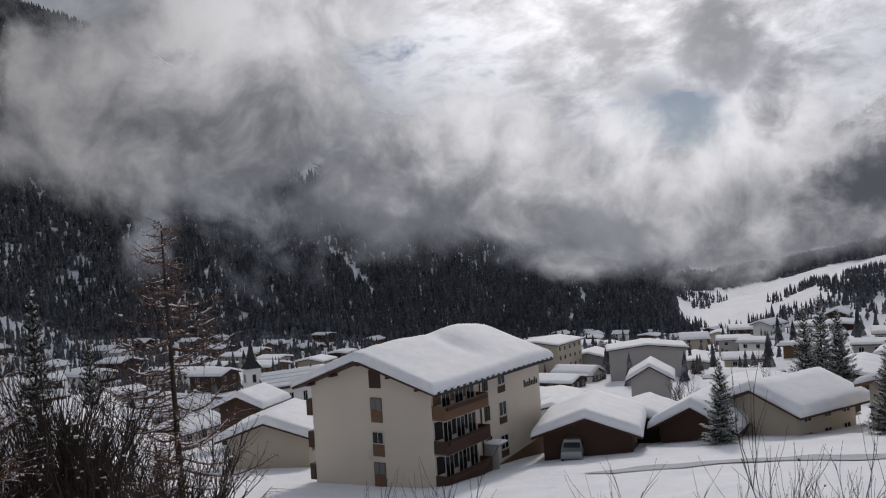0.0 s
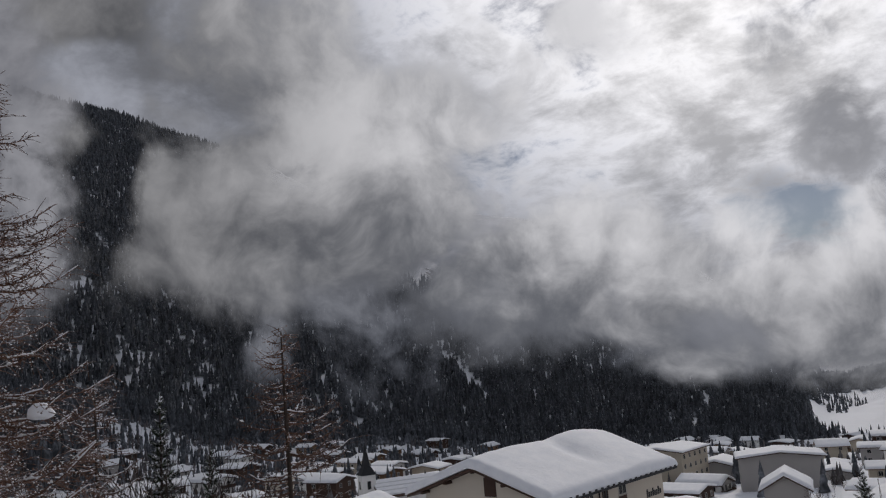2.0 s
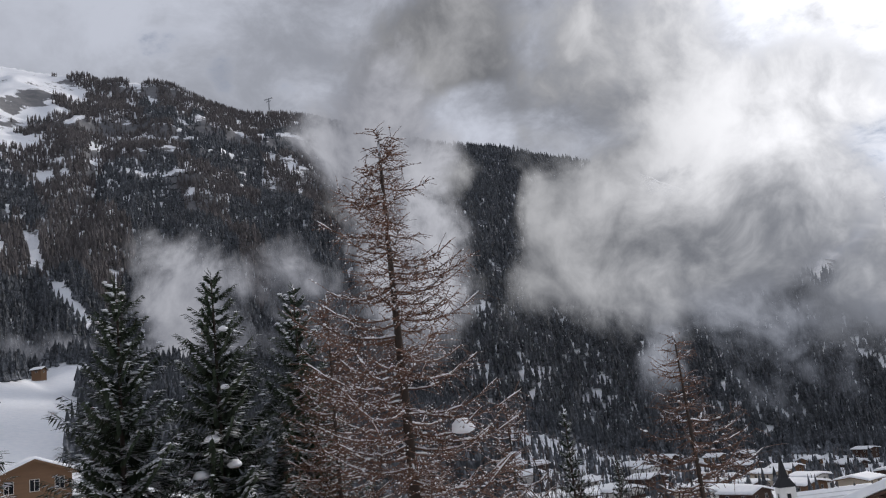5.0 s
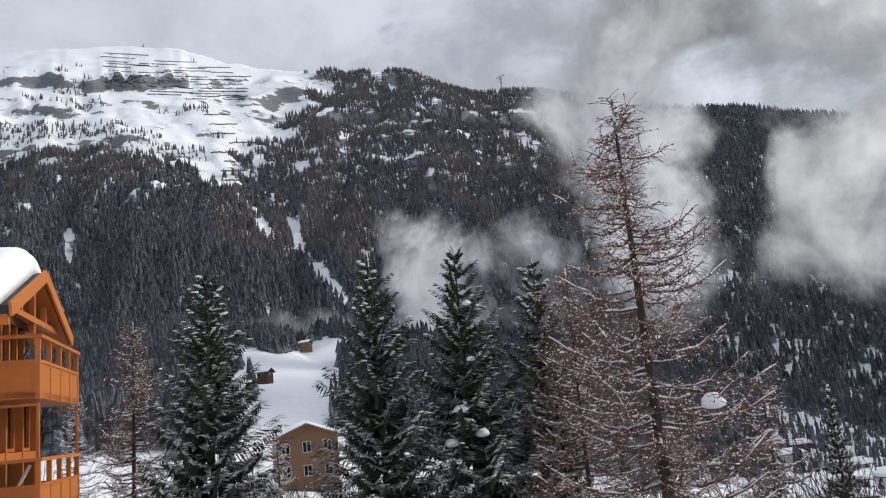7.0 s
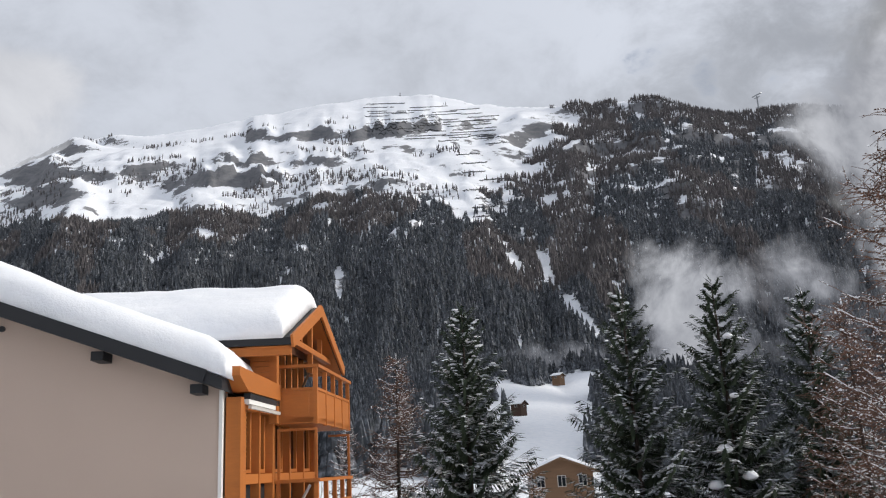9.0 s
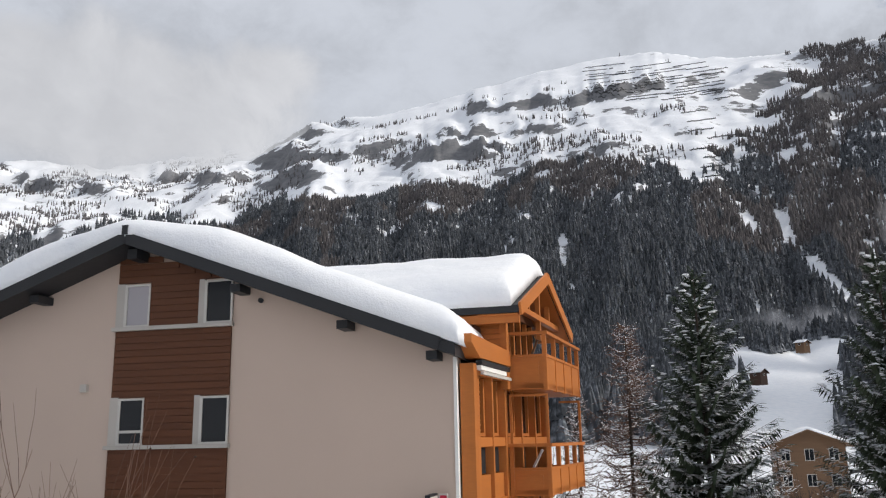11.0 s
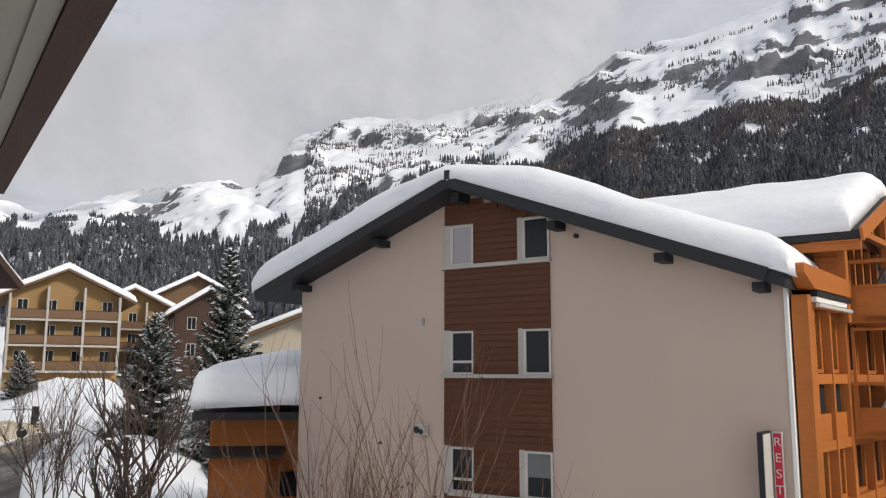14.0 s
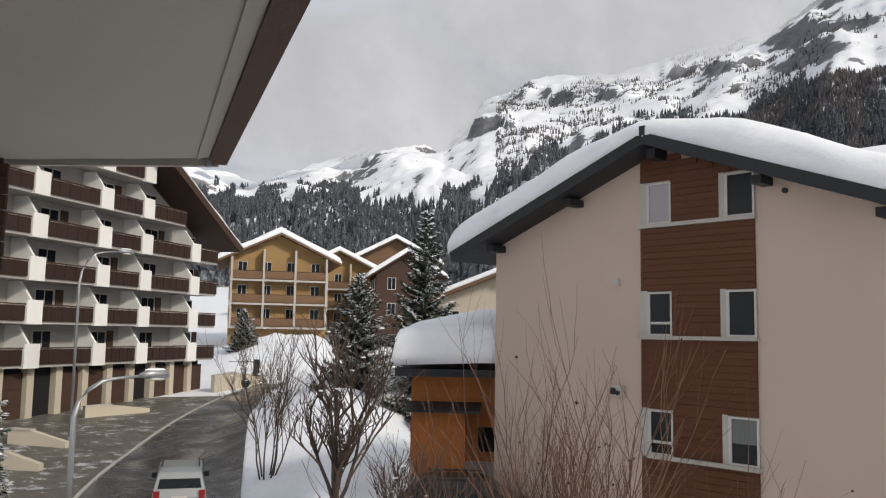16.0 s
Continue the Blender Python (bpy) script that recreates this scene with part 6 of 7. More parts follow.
for r0, r1 in zip(rs[:-1], rs[1:]):
    a0, a1 = road_left(r0), road_left(r1)
    kerb.beam(spot(a0, r0, ground_at(a0, r0) + 0.09), spot(a1, r1, ground_at(a1, r1) + 0.09), 0.12, 0.10)
tagged(new("kerb", kerb.mesh("kerb", GREY_WALL)), "low stone kerb edged with old snow", "kerb", kind="structure")


TRODDEN = material("trodden_snow", (0.42, 0.44, 0.47), 0.85, grain=(3, 0.2), patch=(0.4, 0.15), bump=(6, 0.5, 0.1))
ground_strip("track", [57.5, 58.4, 59.3, 60.2], lambda r: 27.5 + (r - 58) * 0.8, lambda r: 2.0, 0.06, TRODDEN, "trodden grey track across the snow slope", 60)


def low_wall(az0, r0, az1, r1, h, w=0.35):
    a, b = foot(az0, r0), foot(az1, r1)
    m = Matrix.Translation(a) @ Matrix.Rotation(math.atan2(b.y - a.y, b.x - a.x), 4, "Z")
    t = thing("low_wall", m, "low pale yellow wall at the courtyard", "wall", "courtyard walls")
    ln = (b - a).length
    part("wall", Shape().prism([(0, -0.5), (ln, -0.5 + b.z - a.z), (ln, h * 0.45 + b.z - a.z), (ln * 0.4, h + (b.z - a.z) * 0.4), (0, h)], -w / 2, w / 2), SANDY, t)
    part("coping", Shape().beam((0, 0, h + 0.04), (ln * 0.4, 0, h + 0.04 + (b.z - a.z) * 0.4), w + 0.08, 0.07), STONE, t)
    return t


low_wall(182.4, 47.5, 179.2, 45.5, 0.75)
low_wall(183.6, 41.5, 180.6, 40.0, 0.75)
low_wall(178.4, 56, 174.6, 58, 0.7)
low_wall(184.6, 37, 182.6, 36, 0.7)
low_wall(170.7, 68.5, 167.4, 74, 1.3)


def street_lamp(az, r, height, arm, toward, label):
    base = foot(az, r)
    a = radians(toward)
    m = Matrix.Translation(base) @ Matrix.Rotation(a + math.pi / 2, 4, "Z")
    t = thing("street_lamp", m, label, "street lamp", "street lamps")
    bend = [(0, 0, 0), (0, 0, height * 0.82)] + [(arm * (1 - math.cos(q)) * 0.6, 0, height * 0.82 + height * 0.17 * math.sin(q)) for q in (0.4, 0.8, 1.2, 1.5)] + [(arm, 0, height)]
    part("pole", Shape().tube(bend, [0.085, 0.075, 0.06, 0.055, 0.05, 0.045, 0.04], 8), METAL, t, smooth=True)
    part("base", Shape().tube([(0, 0, -0.3), (0, 0, 0.5)], [0.13, 0.13], 10), METAL, t)
    head = part("head", Shape().tube([(arm - 0.1, 0, height), (arm + 0.15, 0, height + 0.04), (arm + 0.55, 0, height + 0.03), (arm + 0.72, 0, height - 0.02)], [0.06, 0.13, 0.14, 0.05], 10), METAL, t, smooth=True)
    part("lens", Shape().blob((arm + 0.38, 0, height - 0.1), 0.26, 0.13, 0.08, 3, 4, 8, 0.0), FRAME, head)
    part("head_snow", Shape().blob((arm + 0.35, 0, height + 0.15), 0.3, 0.12, 0.06, 3, 4, 8, 0.1), SNOW, head)
    return t


street_lamp(178.9, 23.5, 5.6, 1.75, 108, "grey street lamp with a curved arm beside the street")
street_lamp(179.1, 46.0, 9.9, 2.0, 110, "tall thin grey street lamp in the courtyard")


def road_sign():
    t = thing("road_sign", Matrix.Translation(foot(168.6, 62)) @ Matrix.Rotation(radians(170), 4, "Z"), "round road sign and small plate in the snow bank", "sign")
    part("pole", Shape().tube([(0, 0, -0.3), (0, 0, 3.3)], [0.04, 0.04], 6), METAL, t)
    part("disc", Shape().tube([(0, -0.03, 1.4), (0, 0.03, 1.4)], [0.32, 0.32], 14), BLACK, t)
    part("plate", Shape().box(0.5, 0.95, -0.03, 0.03, 1.9, 3.1), BLACK, t)
    part("arm", Shape().box(-1.2, 0.5, -0.03, 0.03, 2.9, 2.96), METAL, t)


road_sign()


def car(az, r, heading, paint, label, length=4.4, width=1.8, height=1.65, snow=False):
    """A parked car. heading: the bearing that its front points to."""
    base = foot(az, r) + Vector((0, 0, 0.08))
    m = Matrix.Translation(base) @ Matrix.Rotation(radians(heading), 4, "Z")
    t = thing("car", m, label, "car", "cars")
    L, w = length / 2, width / 2
    # profile along local y (front is +y)
    prof = [(-L, 0.35), (-L + 0.02, 0.75), (-L + 0.12, 0.98), (-L + 0.42, height - 0.08), (-L + 0.75, height), (0.35, height), (1.05, 1.05), (L - 0.25, 0.88), (L, 0.68), (L, 0.35), (L - 0.5, 0.25), (-L + 0.5, 0.25)]

    def shell(points, w_low, w_high, z_split):
        s = Shape()
        n_ = len(points)
        wid = lambda z: w_low if z <= z_split else w_low + (w_high - w_low) * (z - z_split) / (height - z_split)
        s.v = [(-wid(z), y, z) for y, z in points] + [(wid(z), y, z) for y, z in points]
        s.f.append(tuple(range(n_)))
        s.f.append(tuple(range(2 * n_ - 1, n_ - 1, -1)))
        s.f += [(i, i + n_, (i + 1) % n_ + n_, (i + 1) % n_) for i in range(n_)]
        return s
    part("body", shell(prof, w, w * 0.78, 0.98), paint, t, soft=0.05)
    # windows a little proud of the shell
    part("rear_window", Shape().poly([(-w * 0.80, -L + 0.13, 1.04), (w * 0.80, -L + 0.13, 1.04), (w * 0.70, -L + 0.39, height - 0.16), (-w * 0.70, -L + 0.39, height - 0.16)]), GLASS, t)
    part("windscreen", Shape().poly([(w * 0.82, 1.03, 1.09), (-w * 0.82, 1.03, 1.09), (-w * 0.72, 0.42, height - 0.07), (w * 0.72, 0.42, height - 0.07)]), GLASS, t)
    for sg in (-1, 1):
        part("side_window", Shape().poly([(sg * (w * 0.985), -L + 0.35, 1.03), (sg * (w * 0.985), 0.85, 1.03), (sg * w * 0.83, 0.32, height - 0.12), (sg * w * 0.83, -L + 0.6, height - 0.12)]), GLASS, t)
        part("mirror", Shape().box(sg * (w + 0.02) - 0.1, sg * (w + 0.02) + 0.1, 0.65, 0.8, 0.98, 1.15), BLACK, t)
        part("tail_light", Shape().box(sg * (w - 0.16) - 0.1, sg * (w - 0.16) + 0.1, -L - 0.015, -L + 0.1, 0.72, 0.98), RED, t)
        part("roof_rail", Shape().beam((sg * w * 0.70, -L + 0.75, height + 0.06), (sg * w * 0.70, 0.3, height + 0.06), 0.05, 0.05), BLACK, t)
        for y in (-L + 0.85, L - 0.85):
            wh = part("wheel", Shape().tube([(sg * (w - 0.2), y, 0.32), (sg * (w + 0.01), y, 0.32)], [0.33, 0.33], 16), BLACK, t)
            part("rim", Shape().tube([(sg * (w + 0.012), y, 0.32), (sg * (w + 0.03), y, 0.32)], [0.2, 0.17], 12), METAL, wh)
    part("bumper", Shape().box(-w * 0.96, w * 0.96, -L - 0.06, -L + 0.1, 0.38, 0.62), BLACK, t, soft=0.03)
    part("plate", Shape().box(-0.26, 0.26, -L - 0.02, -L + 0.01, 0.68, 0.79), FRAME, t)
    part("wiper", Shape().beam((0.0, -L + 0.12, 1.06), (0.35, -L + 0.2, 1.16), 0.03, 0.02), BLACK, t)
    if snow:
        part("car_snow", snow_cap(-w * 0.7, w * 0.7, -L + 0.6, 0.4, lambda x, y: height, 0.15, 4, 10, 10), SNOW, t, "", True)
    return t


RED = material("tail_light_red", (0.25, 0.02, 0.02), 0.3)
PAINT_SILVER = material("silver_car_paint", (0.30, 0.31, 0.31), 0.35, 0.6, grain=(40, 0.03), patch=(1, 0.05))
PAINT_DARK = material("black_car_paint", (0.02, 0.021, 0.024), 0.3, 0.2, grain=(40, 0.03), patch=(1, 0.08))
car(172.4, 32.6, 172.0, PAINT_SILVER, "silver estate car with roof rails driving up the wet street")
car(153.4, 22.6, 62.0, PAINT_DARK, "black car parked between snow banks before the annexe", height=1.5, length=3.9)
car(29.7, 72.0, 205.0, PAINT_SILVER, "pale small car parked by the dark barn", length=3.9)


# ---- the house that the camera stands on ----
def own_house():
    h = 1.2
    t = thing("balcony_roof", Matrix.Translation((0, 0, EYE + h)), "white soffit of a balcony roof with dark brown fascia", "roof")
    out = [(-0.07, 4.0), (-0.91, -5.99), (0.46, -6.82), (5.0, -9.2), (5.0, 4.0)]
    s = Shape()
    s.v = [(x, y, 0.0) for x, y in out] + [(x, y, 0.22) for x, y in out]
    n_ = len(out)
    s.f = [tuple(range(n_ - 1, -1, -1)), tuple(range(n_, 2 * n_))] + [(i, (i + 1) % n_, (i + 1) % n_ + n_, i + n_) for i in range(n_)]
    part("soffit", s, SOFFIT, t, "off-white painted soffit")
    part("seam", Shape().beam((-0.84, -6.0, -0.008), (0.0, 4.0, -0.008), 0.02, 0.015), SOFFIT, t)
    a, b = Vector((-0.142, 4.0, 0.08)), Vector((-0.985, -6.1, 0.08))
    part("fascia", Shape().beam(a, b, 0.13, 0.2), FASCIA, t, "dark red-brown fascia board")
    part("end_board", Shape().beam((-0.98, -6.06, 0.09), (5.0, -9.25, 0.09), 0.05, 0.26), SOFFIT, t)
    part("gutter_hook", Shape().box(-0.93, -0.90, -6.08, -5.98, -0.05, -0.002), METAL, t)
    part("roof_cover", Shape().box(0.15, 5.0, -6.0, 4.2, 0.23, 0.4), BROWN, t)
    # plain walls and floor that close the place behind the camera
    w = Shape().box(1.9, 2.2, -9.3, 6.0, 0, EYE + h - 0.01)
    tagged(new("wall_house", w.mesh("wall_house", WHITE)), "plain white house wall behind the balcony", "wall", kind="structure")
    f = Shape().box(-0.45, 1.895, -5.5, 4.0, EYE - 1.78, EYE - 1.6)
    tagged(new("floor_balcony", f.mesh("floor_balcony", GREY_WALL)), "grey concrete balcony floor", "floor", kind="structure")
    p = thing("screen", Matrix.Translation((0.0, 0.0, EYE)), "brown boarded screen at the end of the balcony", "screen")
    for k in range(7):
        part("board", Shape().beam((0.36, -6.55, 0.42 + k * 0.11), (1.9, -7.3, 0.42 + k * 0.11), 0.03, 0.1), BROWN, p)
    part("post", Shape().box(0.40, 0.48, -6.70, -6.62, -1.6, 1.18), BROWN, p)


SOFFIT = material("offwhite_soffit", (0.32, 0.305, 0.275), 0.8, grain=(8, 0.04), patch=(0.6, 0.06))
FASCIA = material("red_brown_fascia", (0.050, 0.020, 0.012), 0.5, grain=(6, 0.2), patch=(0.8, 0.15), stretch=(5, 1, 5))
own_house()


# ---- the village in the valley ----
HOUSE_LOOKS = [(WHITE, BROWN), (CREAM, BROWN), (SANDY, OLD_WOOD), (GREY_WALL, BROWN), (BROWN, BROWN), (OLD_WOOD, BROWN), (BROWN, BROWN), (GREY_WALL, BROWN), (OLD_WOOD, BROWN)]
chalet("barn", 28.3, 77, 112, 7.6, 9, 2.6, 1.3, BROWN, "dark red wooden barn with rounded roof snow", "barn", snow=0.7, storeys=1, cols=1, trim=BROWN, over=0.9, up=-18.6, seed=51, side_cols=1)
chalet("house", 24.9, 84, 100, 4.4, 6, 2.2, 0.7, BROWN, "brown wooden shed beside the barn under snow", "shed", snow=0.8, storeys=1, cols=1, trim=BROWN, over=0.7, up=-19.0, seed=52, side_cols=1)
chalet("house", 21.0, 80, 96, 6.0, 7, 3.0, 1.6, BROWN, "brown wooden house with steep snowy roof", "house", snow=0.8, storeys=1, cols=2, trim=BROWN, over=0.9, up=-19.4, seed=53)
chalet("house", 15.8, 82, 70, 7.6, 8.5, 3.3, 1.4, SANDY, "grey chalet with dark balcony under deep snow", "house", snow=0.8, storeys=2, cols=3, trim=BROWN, over=1.1, up=-18.4, seed=54, balconies=1)
chalet("house", 6.6, 80, 60, 8, 10, 3.9, 1.2, SANDY, "pale house with a snowy roof edge", "house", snow=0.6, storeys=2, cols=2, trim=OLD_WOOD, over=0.8, up=-17.0, seed=55)
chalet("house", 49.4, 95, 120, 9.0, 9, 3.0, 1.5, SANDY, "grey house with a broad smooth snow roof", "house", snow=0.8, storeys=1, cols=3, trim=BROWN, over=1.0, up=-21.0, seed=56)
chalet("house", 64.6, 46, 130, 9, 12, 3.4, 1.9, OLD_WOOD, "low house behind the thicket with a broad snow roof", "house", snow=0.9, storeys=1, cols=2, trim=BROWN, over=1.0, up=-13.6, seed=57)
chalet("house", 51.2, 125, 110, 6.5, 6.5, 3.0, 1.3, BROWN, "dark wooden house with a snow-capped chimney", "house", snow=0.8, storeys=1, cols=2, trim=BROWN, over=0.9, up=-22.4, seed=58)
chalet("hotel", 24.4, 213, 118, 18, 10, 7.2, 1.0, GREY_WALL, "large grey hotel with rows of windows", "hotel", snow=0.4, storeys=3, cols=7, trim=BROWN, over=0.8, up=-33.0, seed=59, side_cols=3)
chalet("house", 24.2, 150, 112, 6.5, 8, 3.6, 1.9, GREY_WALL, "grey house with steep snowy gable", "house", snow=0.6, storeys=2, cols=3, trim=BROWN, over=0.8, up=-26.6, seed=60)
chalet("house", 31.0, 235, 95, 14, 16, 7.5, 0.8, SANDY, "pale flat-roofed block with snow", "house", snow=0.4, storeys=3, cols=4, trim=BROWN, over=0.6, up=-33.4, seed=61, side_cols=5)
chalet("house", 97.9, 118, 12, 8.2, 9, 6.0, 1.6, OLD_WOOD, "wooden chalet with a half snowy roof below the meadow", "house", snow=0.35, storeys=2, cols=3, trim=OLD_WOOD, over=1.0, up=-7.2, seed=62)
chalet("barn", 100.2, 330, 70, 4.6, 4.4, 2.0, 1.2, BROWN, "small dark barn on the snow meadow", "barn", snow=0.5, storeys=1, cols=1, trim=BROWN, over=0.7, seed=63, up=20.5, side_cols=1)
chalet("barn", 97.4, 395, 70, 5.0, 4, 1.8, 0.9, OLD_WOOD, "long low barn at the top of the meadow", "barn", snow=0.4, storeys=1, cols=1, trim=BROWN, over=0.6, seed=64, up=37.0, side_cols=1)
chalet("house", 62.4, 105, 100, 9, 9, 5, 2.0, WHITE, "white house among bare trees with a snowy roof", "house", snow=0.8, storeys=2, cols=2, trim=BROWN, over=0.9, seed=65)


def church():
    m = Matrix.Translation(spot(50.6, 186, -31.0)) @ Matrix.Rotation(radians(-20 + 90), 4, "Z")
    t = thing("church", m, "white village church with a dark pointed spire", "church")
    part("nave", Shape().prism_x([(-4.4, -2), (4.4, -2), (4.4, 5.2), (0, 7.6), (-4.4, 5.2)], 0, 14), WHITE, t)
    roof = Shape()
    for sg in (-1, 1):
        pts = [(0, 7.6), (sg * 5.1, 4.85), (sg * 5.1, 5.1), (0, 7.9)]
        roof.prism_x(pts if sg > 0 else pts[::-1], -0.6, 14.6)
    part("roof", roof, BROWN, t)
    for sg in (-1, 1):
        for k in range(4):
            y0, y1 = 0.15 + k * 1.2, 1.05 + k * 1.2
            s = Shape()
            for yy, zz in ((y0, 7.85 - y0 * 0.56), (y1, 7.85 - y1 * 0.56)):
                s.v += [(-0.5, sg * yy, zz), (14.5, sg * yy, zz), (-0.5, sg * yy, zz + 0.45), (14.5, sg * yy, zz + 0.45)]
            s.f = [(0, 1, 3, 2), (4, 6, 7, 5), (2, 3, 7, 6), (0, 2, 6, 4), (1, 5, 7, 3), (0, 4, 5, 1)]
            part("roof_snow", s, SNOW, t)
    for k in range(4):
        for sg, fc in ((-1, "y-"), (1, "y+")):
            window_part(t, 2.2 + k * 3.2, sg * 4.4, 1.2, 1.0, 2.6, fc, sill=False)
    tw = part("tower", Shape().box(-3.2, -0.1, -1.5, 1.5, -2, 9.6), WHITE, t)
    sp = Shape()
    c = (-1.65, 0)
    ring = [(c[0] + 1.75 * sx, c[1] + 1.75 * sy, 9.6) for sx, sy in ((-1, -1), (1, -1), (1, 1), (-1, 1))]
    mid = [(c[0] + 0.75 * sx, c[1] + 0.75 * sy, 11.4) for sx, sy in ((-1, -1), (1, -1), (1, 1), (-1, 1))]
    sp.v = ring + mid + [(c[0], c[1], 16.4)]
    for q in range(4):
        sp.f += [(q, (q + 1) % 4, (q + 1) % 4 + 4, q + 4), (q + 4, (q + 1) % 4 + 4, 8)]
    sp.f.append((3, 2, 1, 0))
    part("spire", sp, BLACK, t)
    for sx, sy, fc in ((-1.65, -1.5, "y-"), (-3.2, 0, "x-"), (-1.65, 1.5, "y+")):
        window_part(tw, sx, sy, 6.6, 0.9, 1.8, fc, bars=0, sill=False)
    return t


church()

fill = random.Random(77)
taken = [(28.3, 77), (25, 82), (21, 80), (15.8, 82), (5.8, 62), (49.6, 92), (51.2, 120), (24.4, 213), (25.2, 150), (31, 235), (49, 186), (39.5, 74), (62.4, 105), (64.6, 46)]
made = 0
tries = 0
while made < 150 and tries < 4000:
    tries += 1
    a = fill.uniform(3, 68)
    d = 118 * (4.9 ** fill.random())
    if (a > 60 and d < 150) or (a < 12 and d > 230) or (d > 430 and not 17 < a < 58) or (19 < a < 29 and d < 205) or (30 < a < 49 and d < 105):
        continue
    if any(math.hypot((a - b) * 0.01745 * d, d - e) < 11 + d * 0.022 for b, e in taken):
        continue
    taken.append((a, d))
    wall, trim = fill.choice(HOUSE_LOOKS)
    w, dep = fill.uniform(6.5, 10), fill.uniform(7, 12)
    st = 1 if d < 230 else fill.choice((1, 1, 2, 2))
    chalet("house", a, d, fill.choice((95, 100, 8, 20, 110, 75)) + fill.uniform(-8, 8), w, dep, 2.5 * st, fill.uniform(0.4, 1.4), wall,
           "%s house with %s snow on its roof in the village" % ({WHITE: "white", CREAM: "cream", SANDY: "sand-coloured", GREY_WALL: "grey", BROWN: "dark wooden", OLD_WOOD: "weathered wooden"}[wall], fill.choice(("thick", "smooth", "deep"))),
           "house", snow=fill.uniform(0.45, 0.85), storeys=st, cols=3 if d < 220 else 2, trim=trim, over=fill.uniform(0.6, 1.1), seed=100 + made, group="village houses", side_cols=3 if d < 220 else 2, balconies=1 if fill.random() < 0.3 else 0)
    made += 1

# conifers and bare trees between the houses
for k in range(46):
    for go in range(30):
        a, d = fill.uniform(11, 68), fill.uniform(92, 215)
        if all(math.hypot((a - b) * 0.01745 * d, d - e) > 8.5 for b, e in taken) and not (a < 34 and d < 105):
            break
    copy_thing(protos[k % 4], Matrix.Translation(foot(a, d, 0.2)) @ Matrix.Rotation(fill.uniform(0, 6.28), 4, "Z") @ Matrix.Scale(fill.uniform(0.5, 0.95), 4))
az, r, rng = scatter(2600, 2, 72, 190, 640, 15)
keep = (r > 260) | (rng.uniform(0, 1, len(az)) < 0.5)
for b, e in taken:
    keep &= np.hypot(np.radians(az - b) * r, r - e) > 9
keep &= ~((az > 9) & (az < 26) & (r > 260) & (rng.uniform(0, 1, len(az)) < 0.7))
az, r = az[keep], r[keep]
h = rng.uniform(4, 10, len(az))
woods("village_conifers", FOREST, az, r, h, h * rng.uniform(0.13, 0.2, len(az)), "dark conifers scattered between the village houses", 7, 3, seed=16)
az, r, rng = scatter(3600, 2, 74, 210, 600, 25)
keep = rng.uniform(0, 1, len(az)) < np.where(az < 26, 0.35, 0.9)
for b, e in taken:
    keep &= np.hypot(np.radians(az - b) * r, r - e) > 8.5
az, r = az[keep], r[keep]
h = rng.uniform(2.5, 6, len(az))
woods("village_bare_trees", LARCH_WOOD, az, r, h, h * rng.uniform(0.15, 0.3, len(az)), "bare trees and hedges between the village houses", 5, 2, seed=26)
az, r, rng = scatter(9000, 0, 23, 430, 1300, 17)
band = (fbm(az / 2.6, r / 110, 3, 61) > 0.20) | ((az < 16) & (np.abs(r - 120 - az * 4) < 14))
az, r = az[band], r[band]
h = rng.uniform(5, 10, len(az))
woods("hillside_trees", FOREST, az, r, h, h * rng.uniform(0.12, 0.2, len(az)), "dark tree rows across the snowy hillside", 6, 2, seed=18)
az, r, rng = scatter(260, 93, 112, 150, 420, 19)
band = (fbm(az / 2.0, r / 45, 3, 63) > 0.16) & ((az < 96) | (az > 102))
az, r = az[band], r[band]
h = rng.uniform(6, 14, len(az))
woods("meadow_conifers", FOREST, az, r, h, h * rng.uniform(0.12, 0.18, len(az)), "conifers along the edge of the snow meadow", 7, 3, seed=20)


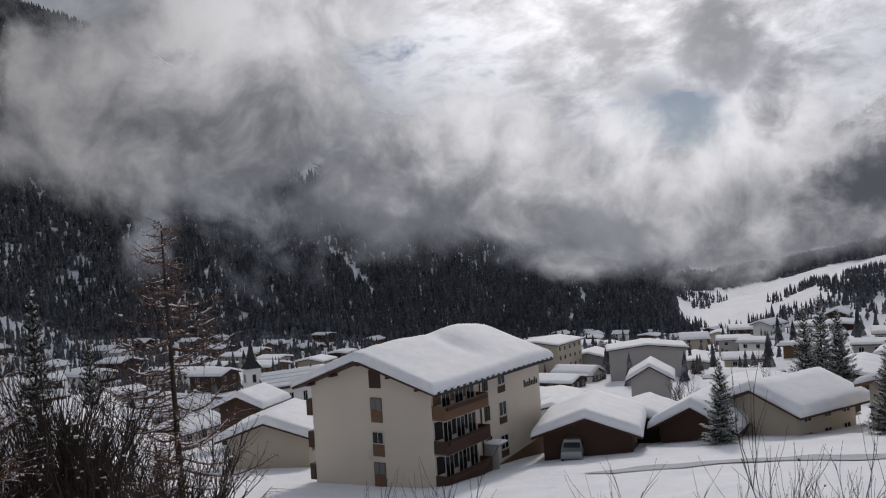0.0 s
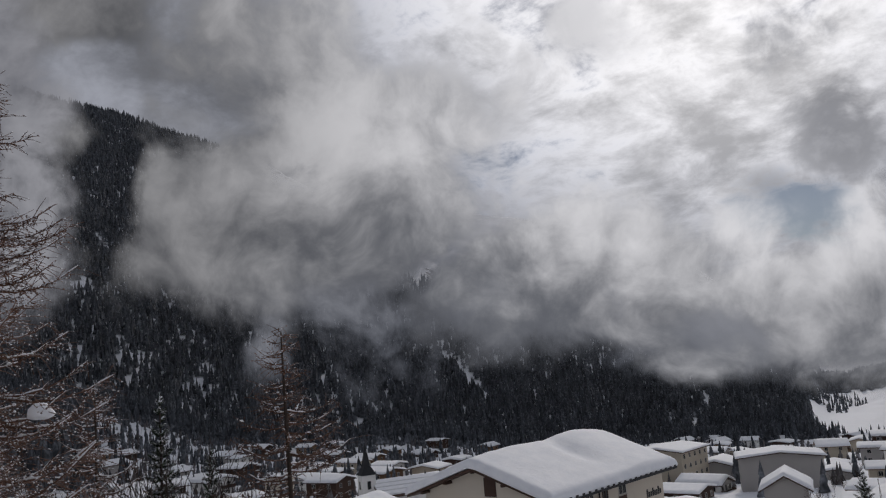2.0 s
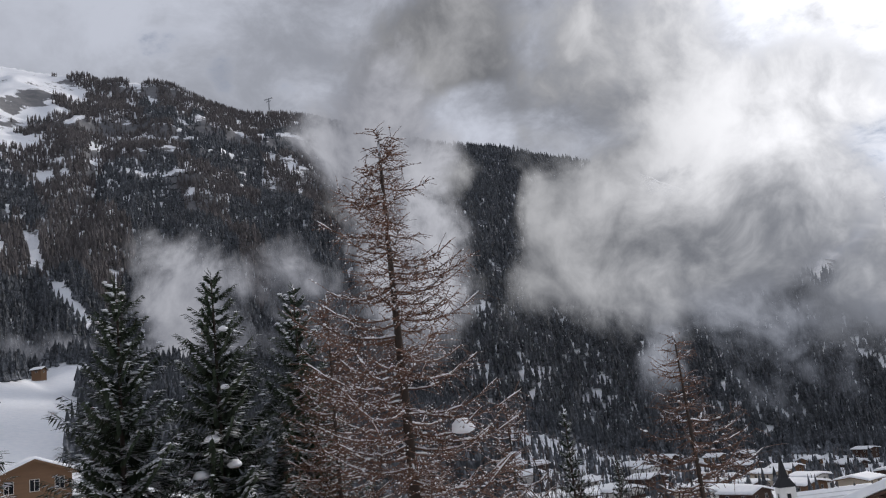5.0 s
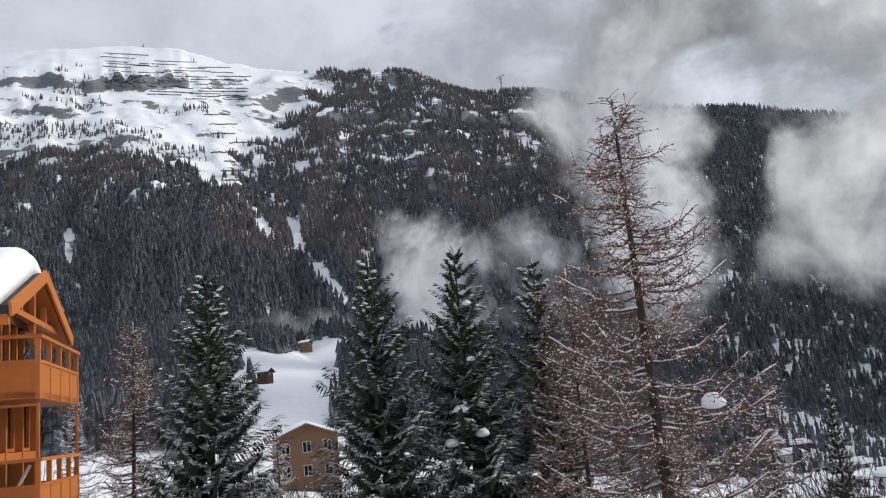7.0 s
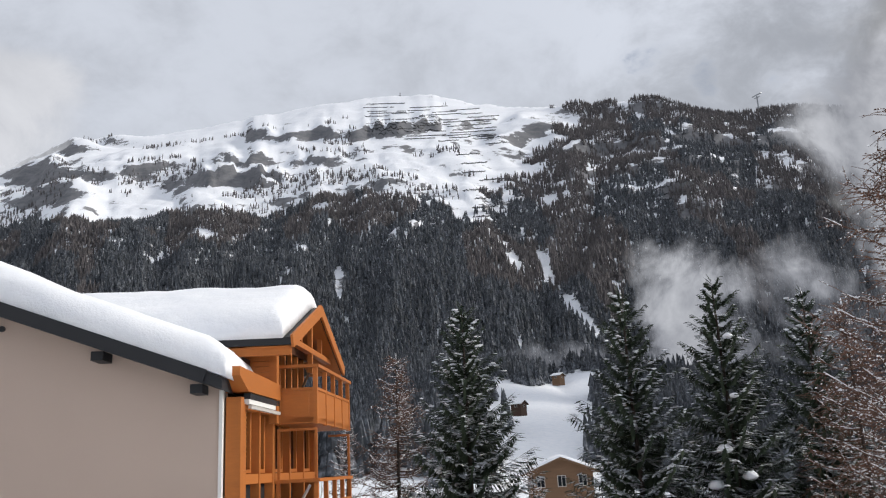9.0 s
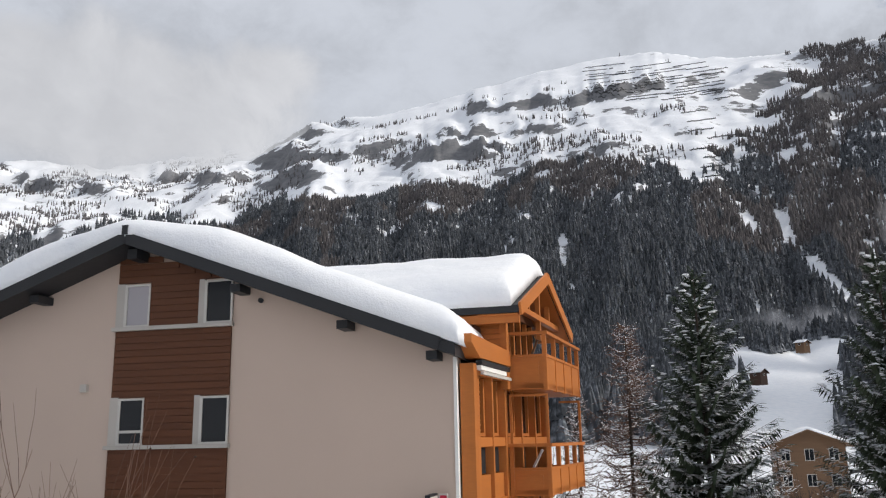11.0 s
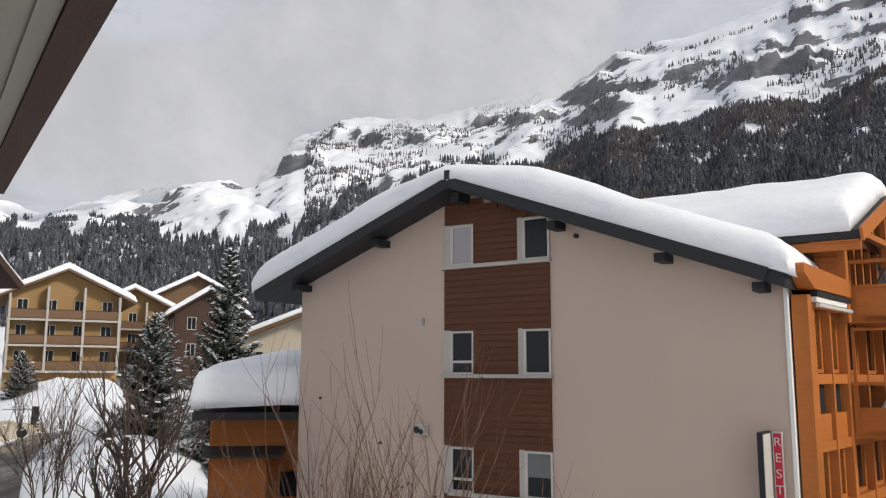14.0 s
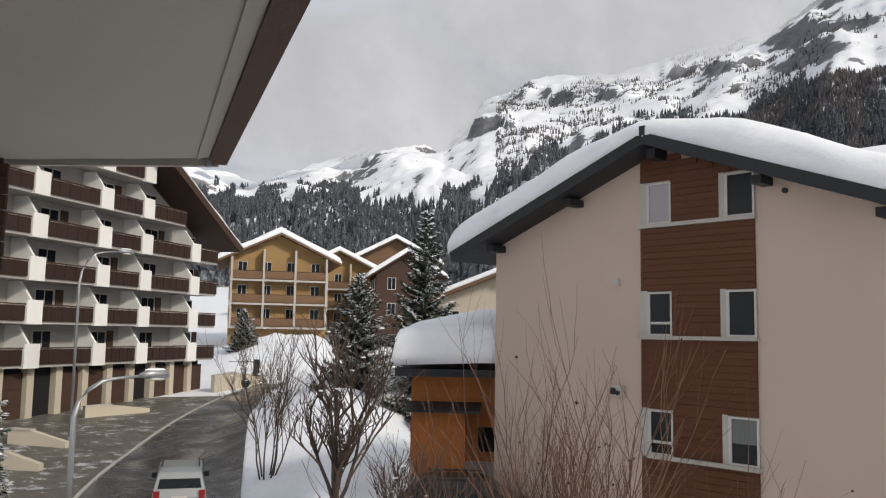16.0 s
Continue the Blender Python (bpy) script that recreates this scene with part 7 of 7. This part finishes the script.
# ---- avalanche fences on the summit slope and the cable mast on the ridge ----
def fence_row(az0, az1, el, seed):
    """One snow fence following the slope at a constant height of sight."""
    az = np.linspace(az0, az1, max(3, int((az1 - az0) / 0.12)))
    rr = np.linspace(900, 2300, 500)
    pts = []
    for a in az:
        zz = land(np.full(500, a), rr)
        e = np.degrees(np.arctan2(zz, rr))
        hit = np.argmax(e > el)
        if e[hit] > el:
            pts.append(spot(a, rr[hit], zz[hit]))
    if len(pts) < 3:
        return
    t = thing("snow_fence", Matrix.Translation(pts[0]), "dark avalanche fence on the snowy summit slope", "fence", "avalanche fences")
    s = Shape()
    for p, q in zip(pts[:-1], pts[1:]):
        p, q = p - pts[0], q - pts[0]
        if (p - q).length < 30:
            s.poly([p + Vector((0, 0, 0.5)), q + Vector((0, 0, 0.5)), q + Vector((0, 0, 1.9)), p + Vector((0, 0, 1.9))])
            s.beam(p + Vector((0, 0, -1)), p + Vector((0, 0, 2.8)), 0.4, 0.4, (1, 0, 0))
    part("panel", s, BLACK, t)


rows_rnd = random.Random(5)
for k in range(11):
    e = 24.75 - k * 0.21
    a0 = 110.2 - rows_rnd.uniform(0, 0.5)
    for seg in range(4):
        b1 = a0 - rows_rnd.uniform(1.2, 3.4)
        if b1 < 98.5 + k * 0.1:
            break
        fence_row(b1, a0, e - (110.2 - a0) * 0.105 + rows_rnd.uniform(-0.05, 0.05), k)
        a0 = b1 - rows_rnd.uniform(0.1, 0.4)
for k in range(10):
    e = 22.3 - k * 0.62
    c = 101.6 + rows_rnd.uniform(-1.5, 1.2)
    fence_row(c - rows_rnd.uniform(0.5, 1.2), c + rows_rnd.uniform(0.4, 1.2), e, 50 + k)
for k in range(8):
    fence_row(88.5 + k * -0.05, 89.6 - k * 0.02, 17.4 - k * 0.42, 80 + k)


def cable_mast(az, el):
    rr = np.linspace(900, 2300, 700)
    z = land(np.full(700, az), rr)
    k = int(np.argmax(np.arctan2(z, rr)))
    t = thing("cable_mast", Matrix.Translation(spot(az, rr[k], z[k])), "small steel cable car mast on the wooded ridge", "mast")
    part("pole", Shape().beam((0, 0, -3), (0, 0, 32), 2.2, 2.2, (1, 0, 0)), METAL, t)
    part("crossbar", Shape().beam((-7, -7, 31), (7, 7, 31), 1.4, 1.4), METAL, t)
    part("saddle", Shape().beam((-4, -4, 26), (4, 4, 26), 1.0, 1.0), METAL, t)


cable_mast(82.1, 21.7)
